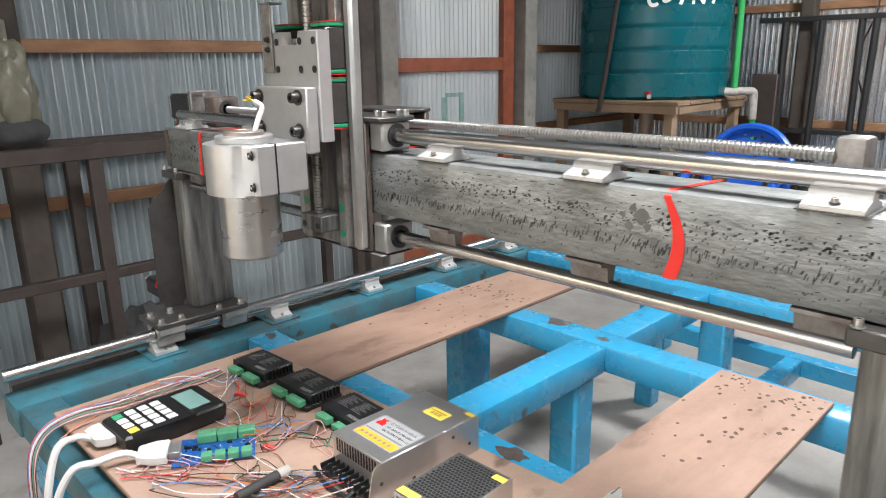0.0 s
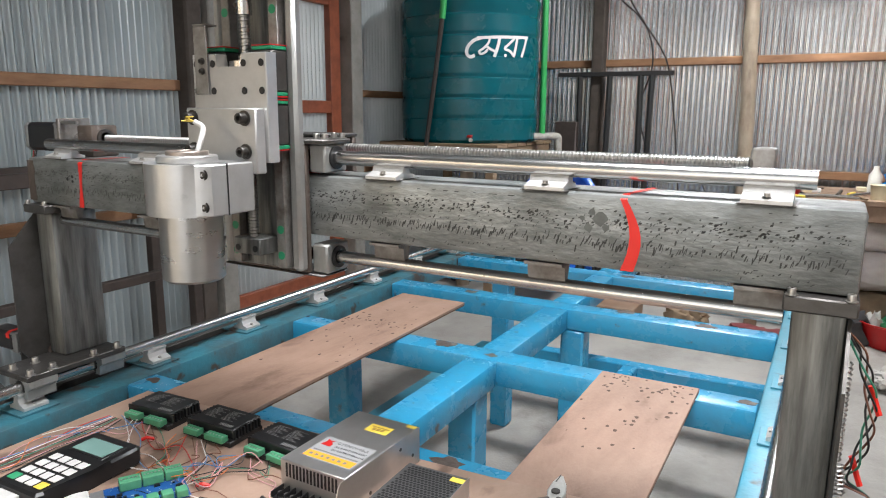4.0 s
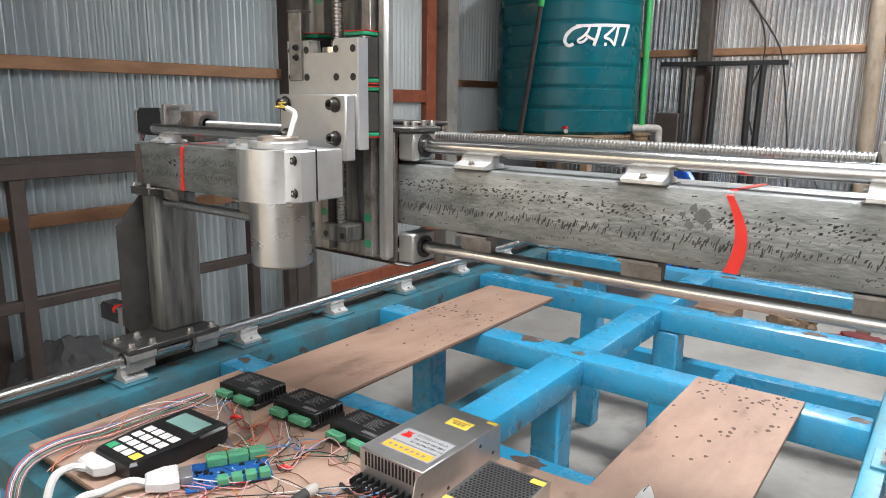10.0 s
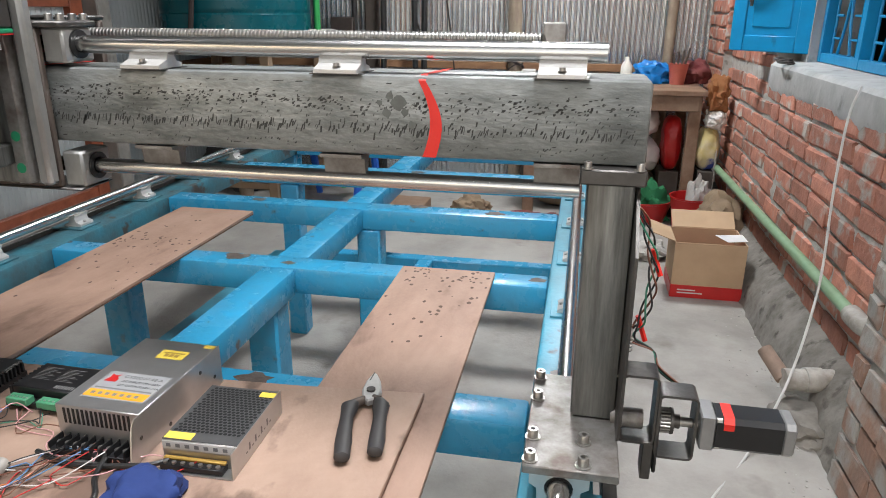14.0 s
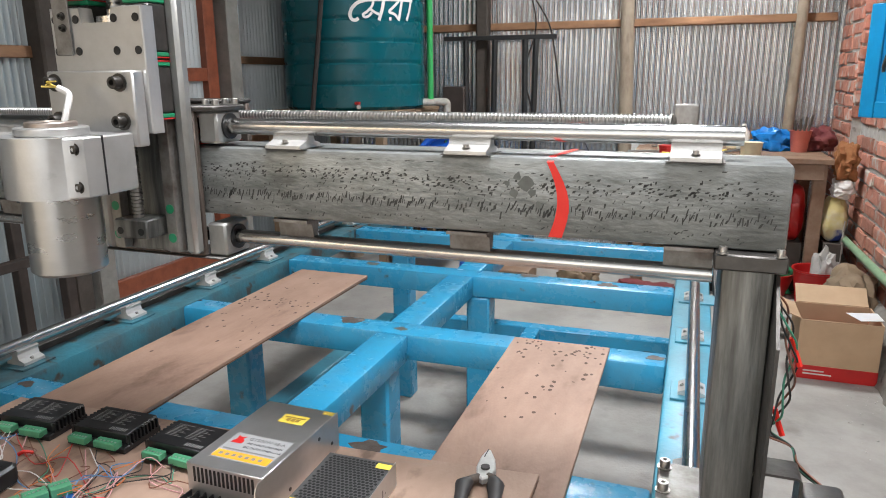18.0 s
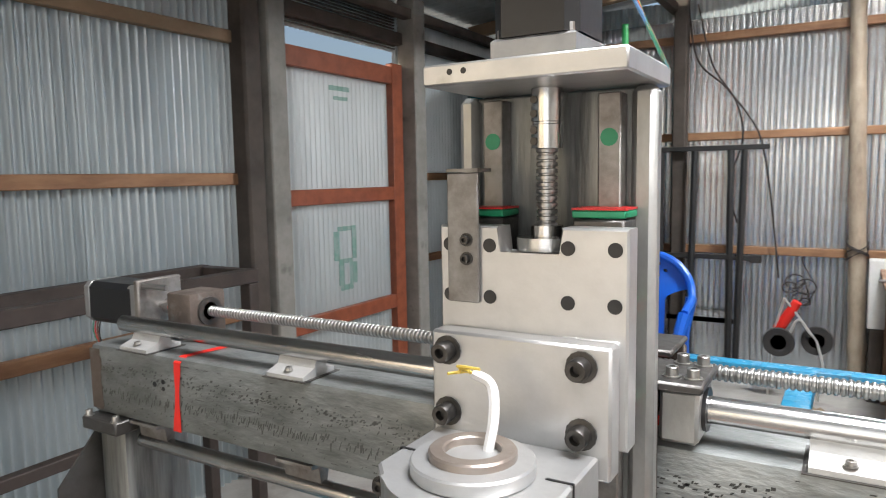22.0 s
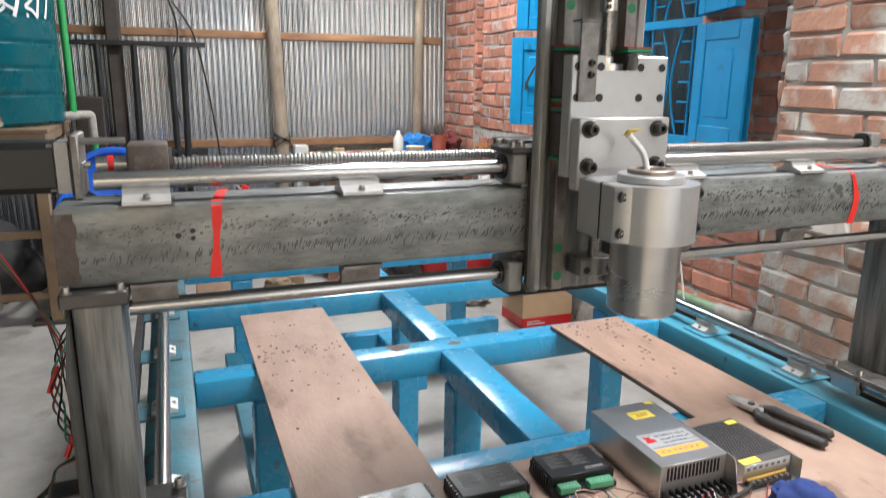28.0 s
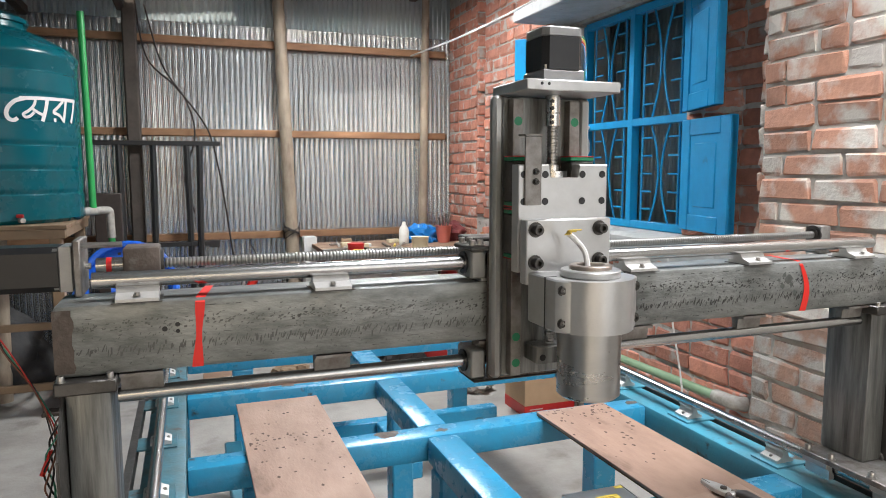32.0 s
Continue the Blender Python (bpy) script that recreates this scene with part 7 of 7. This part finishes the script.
# pipe along the brick wall and the cord
cond = thing("conduit_pipe", (1.50, 2.0, 0.36), "pale green plastic pipe along the brick wall", "pipe")
part("pipe", cyl((1.497, 0.66, 0.403), (1.497, 3.28, 0.345), 0.020, seg=14), "pipe_pale", cond)
part("elbow", sweep([(1.497, 0.70, 0.402), (1.497, 0.64, 0.403), (1.51, 0.60, 0.40), (1.55, 0.58, 0.395)], 0.030, 12, None, 4), "pvc", cond, "grey end elbow")
drain = thing("drain_pipe", (1.46, 0.81, 0.1), "short mortar-splashed grey drain pipe", "pipe")
part("stub", cyl((1.575, 0.775, 0.142), (1.362, 0.752, 0.136), 0.036, seg=20), "pvc", drain)
part("collar", cyl((1.475, 0.764, 0.140), (1.425, 0.758, 0.139), 0.040, seg=20), "pvc", drain)
part("branch", cyl((1.372, 0.78, 0.125), (1.322, 0.865, 0.185), 0.026, 0.024, 14), "clay", drain, "broken brown clay stub")
single("mortar_lump", blob((1.44, 0.70, 0.0), (0.10, 0.13, 0.062), 91, 0.25, 2.0, 0.3, 4), "rubble", "rough lump of mortar packed round the drain pipe", "mortar")
single("extension_cord", sweep([(1.53, 1.06, 1.03), (1.505, 1.05, 0.93), (1.48, 0.98, 0.70), (1.45, 0.86, 0.42), (1.36, 0.70, 0.16), (1.22, 0.50, 0.006), (1.05, 0.20, 0.006), (0.98, -0.1, 0.006)], 0.0042, 7), "cable_white", "white power cord hanging from the ledge", "cord", at=(1.22, 0.5, 0))
single("overhead_wire", sweep([(1.15, 3.84, 2.26), (1.20, 2.6, 2.24), (1.30, 1.4, 2.32), (1.40, 0.3, 2.46)], 0.006, 6), "cable_white", "pale wire strung from wall to wall", "wire", "structure", at=(1.2, 2.5, 2.2))
bm = bmesh.new()
for k in range(3):
    sweep([(1.53 + 0.03 * math.cos(a), 1.98 + 0.08 * math.sin(a) + 0.02 * k, LEDGE + 0.022 + 0.006 * k) for a in [j * math.pi / 4 for j in range(9)]], 0.004, 5, bm, 2)
single("cable_coil", bm, "strap", "small coil of black cable on the ledge", "cable")
hb = thing("hanging_bag", (1.665, 2.06, 1.35), "small white plastic bag tied to the window grille", "bag")
part("bag", blob((1.665, 2.06, 1.40), (0.03, 0.035, 0.085), 61, 0.35, 1.9, 0.0, 4), "sack", hb)
part("tie", sweep([(1.70, 2.06, 1.61), (1.672, 2.06, 1.58), (1.665, 2.06, 1.55)], 0.008, 6), "sack", hb)
pan = thing("cooking_pan", (2.1, 1.45, 0.9), "black round pan inside the window", "pan")
part("bowl", lathe([(0.05, 1.0), (0.13, 1.06), (0.18, 1.17), (0.185, 1.17), (0.13, 1.05), (0.05, 0.995)], (2.1, 1.45, 0), None, 28), "black", pan)
part("stand_leg", box((1.95, 1.30, 0.0), (2.25, 1.60, 0.994), 0.005), "dark_wood", pan)

# ---------------------------------------------------------------- along the left wall
fr = thing("steel_table_frame", (-1.9, 0.0, 0), "brown painted steel table frame by the tin wall", "table frame")
for a, b in (((-1.94, -0.95, 0.985), (-1.89, 0.83, 1.04)), ((-2.22, -0.95, 0.985), (-2.17, 0.83, 1.04)), ((-2.165, 0.78, 0.987), (-1.945, 0.83, 1.038)), ((-2.165, -0.95, 0.987), (-1.945, -0.90, 1.038)),
             ((-1.935, -0.845, 0.52), (-1.895, 0.775, 0.56))):
    part("frame_bar", box(a, b, 0.004), "frame_brown", fr)
for x in (-1.94, -2.22):
    for y in (-0.90, -0.42, 0.78):
        part("frame_leg", box((x + 0.002, y, 0), (x + 0.048, y + 0.05, 0.9845), 0.004), "frame_brown", fr)
hang = thing("hanging_bag", (-2.13, -0.57, 1.0), "smoky plastic bag hanging on the post", "bag")
part("bag", blob((-2.13, -0.57, 1.03), (0.075, 0.085, 0.18), 71, 0.3, 1.7, 0.0, 4), "bag_clear", hang)
part("dark_bundle", blob((-2.125, -0.57, 1.02), (0.085, 0.095, 0.06), 72, 0.2, 1.7, 0.0, 3), "dark_cloth", hang)
part("tie", sweep([(-2.17, -0.56, 1.48), (-2.15, -0.565, 1.43), (-2.135, -0.57, 1.36)], 0.012, 6), "bag_clear", hang)

single("dark_sack", blob((-2.08, -0.22, 0.0), (0.13, 0.17, 0.20), 80, 0.4, 1.8, 0.6, 4), "dark_cloth", "dark lumpy sack under the steel frame", "sack")

# ---------------------------------------------------------------- bricks, laid last
def brick_meshes(mat, count, w, seed):
    rnd = random.Random(seed)
    out = []
    for _ in range(count):
        bm = bmesh.new()
        bmesh.ops.create_cube(bm, size=1)
        for v in bm.verts:
            v.co = Vector((v.co.x * 0.05, v.co.y * w, v.co.z * 0.071))
        bmesh.ops.bevel(bm, geom=list(bm.edges), offset=0.007, segments=1, affect="EDGES")
        for v in bm.verts:
            v.co += Vector((rnd.uniform(-0.004, 0.004), rnd.uniform(-0.007, 0.007), rnd.uniform(-0.006, 0.006)))
        me = bpy.data.meshes.new("brick")
        bm.to_mesh(me)
        bm.free()
        me.materials.append(M[mat])
        out.append(me)
    return out


LONG = brick_meshes("brick", 9, 0.232, 1)
SHORT = brick_meshes("brick", 5, 0.108, 2)
LONG_P = brick_meshes("brick_pale", 9, 0.232, 3)
SHORT_P = brick_meshes("brick_pale", 5, 0.108, 4)
LONG_D = brick_meshes("brick_dirty", 9, 0.232, 5)
SHORT_D = brick_meshes("brick_dirty", 5, 0.108, 6)
rnd = random.Random(99)


def lay(parent, face, y0, y1, z0, z1, longs, shorts, proud=0.0, turned=False, x_fixed=0.0):
    """Courses of brick on an upright face that looks towards -x (or, turned, towards -y)."""
    z, row = z0 + 0.038, 0
    o = ORIGIN[parent.name]
    while z < z1 - 0.03:
        y = y0 + (0.0 if row % 2 else -0.12)
        while y < y1 - 0.04:
            w = 0.232 if rnd.random() < 0.8 else 0.108
            lo, hi = max(y, y0), min(y + w, y1)
            if hi - lo > 0.05:
                me = rnd.choice(longs if hi - lo > 0.15 else shorts)
                ob = new("brick", me)
                full = 0.232 if hi - lo > 0.15 else 0.108
                d = face + 0.0145 - rnd.uniform(0.0, 0.008) - proud
                c = Vector((d, (lo + hi) / 2, z + rnd.uniform(-0.003, 0.003)))
                if turned:
                    c = Vector((c.y, c.x, c.z))
                ob.location = c - o
                ob.rotation_euler = (rnd.uniform(-0.02, 0.02), rnd.uniform(-0.03, 0.03), rnd.uniform(-0.025, 0.025) + (math.pi / 2 if turned else 0))
                ob.scale = (1, (hi - lo) / full, rnd.uniform(0.95, 1.05))
                ob.parent = parent
            y += w + rnd.uniform(0.010, 0.018)
        z += 0.083
        row += 1


lay(wall_right, XR, 0.45, 3.30, 0.19, LEDGE - 0.03, LONG, SHORT)
lay(wall_right, XU, 0.45, 1.17, LEDGE + 0.02, 2.6, LONG, SHORT)
lay(wall_right, XR, 2.29, 3.30, LEDGE - 0.03, 2.6, LONG, SHORT)
pillar_far = thing("brick_pillar_far", (1.52, 3.6, 0), "rough red brick corner pillar", "pillar", kind="structure")
lay(pillar_far, 1.51, 3.31, 3.88, 0.0, 2.7, LONG, SHORT)
lay(pillar_far, 3.292, 1.50, 1.70, LEDGE, 2.7, LONG, SHORT, 0.0, True)
pillar_near = thing("brick_pillar_near", (1.44, 0.1, 0), "limewashed rough brick pillar beside the window", "pillar", kind="structure")
lay(pillar_near, 1.44, -0.75, 0.44, 0.0, 0.83, LONG_D, SHORT_D)
lay(pillar_near, 1.44, -0.75, 0.44, 0.83, 2.6, LONG_P, SHORT_P)
lay(pillar_near, 0.438, 1.44, 1.70, LEDGE, 2.6, LONG_P, SHORT_P, 0.0, True)
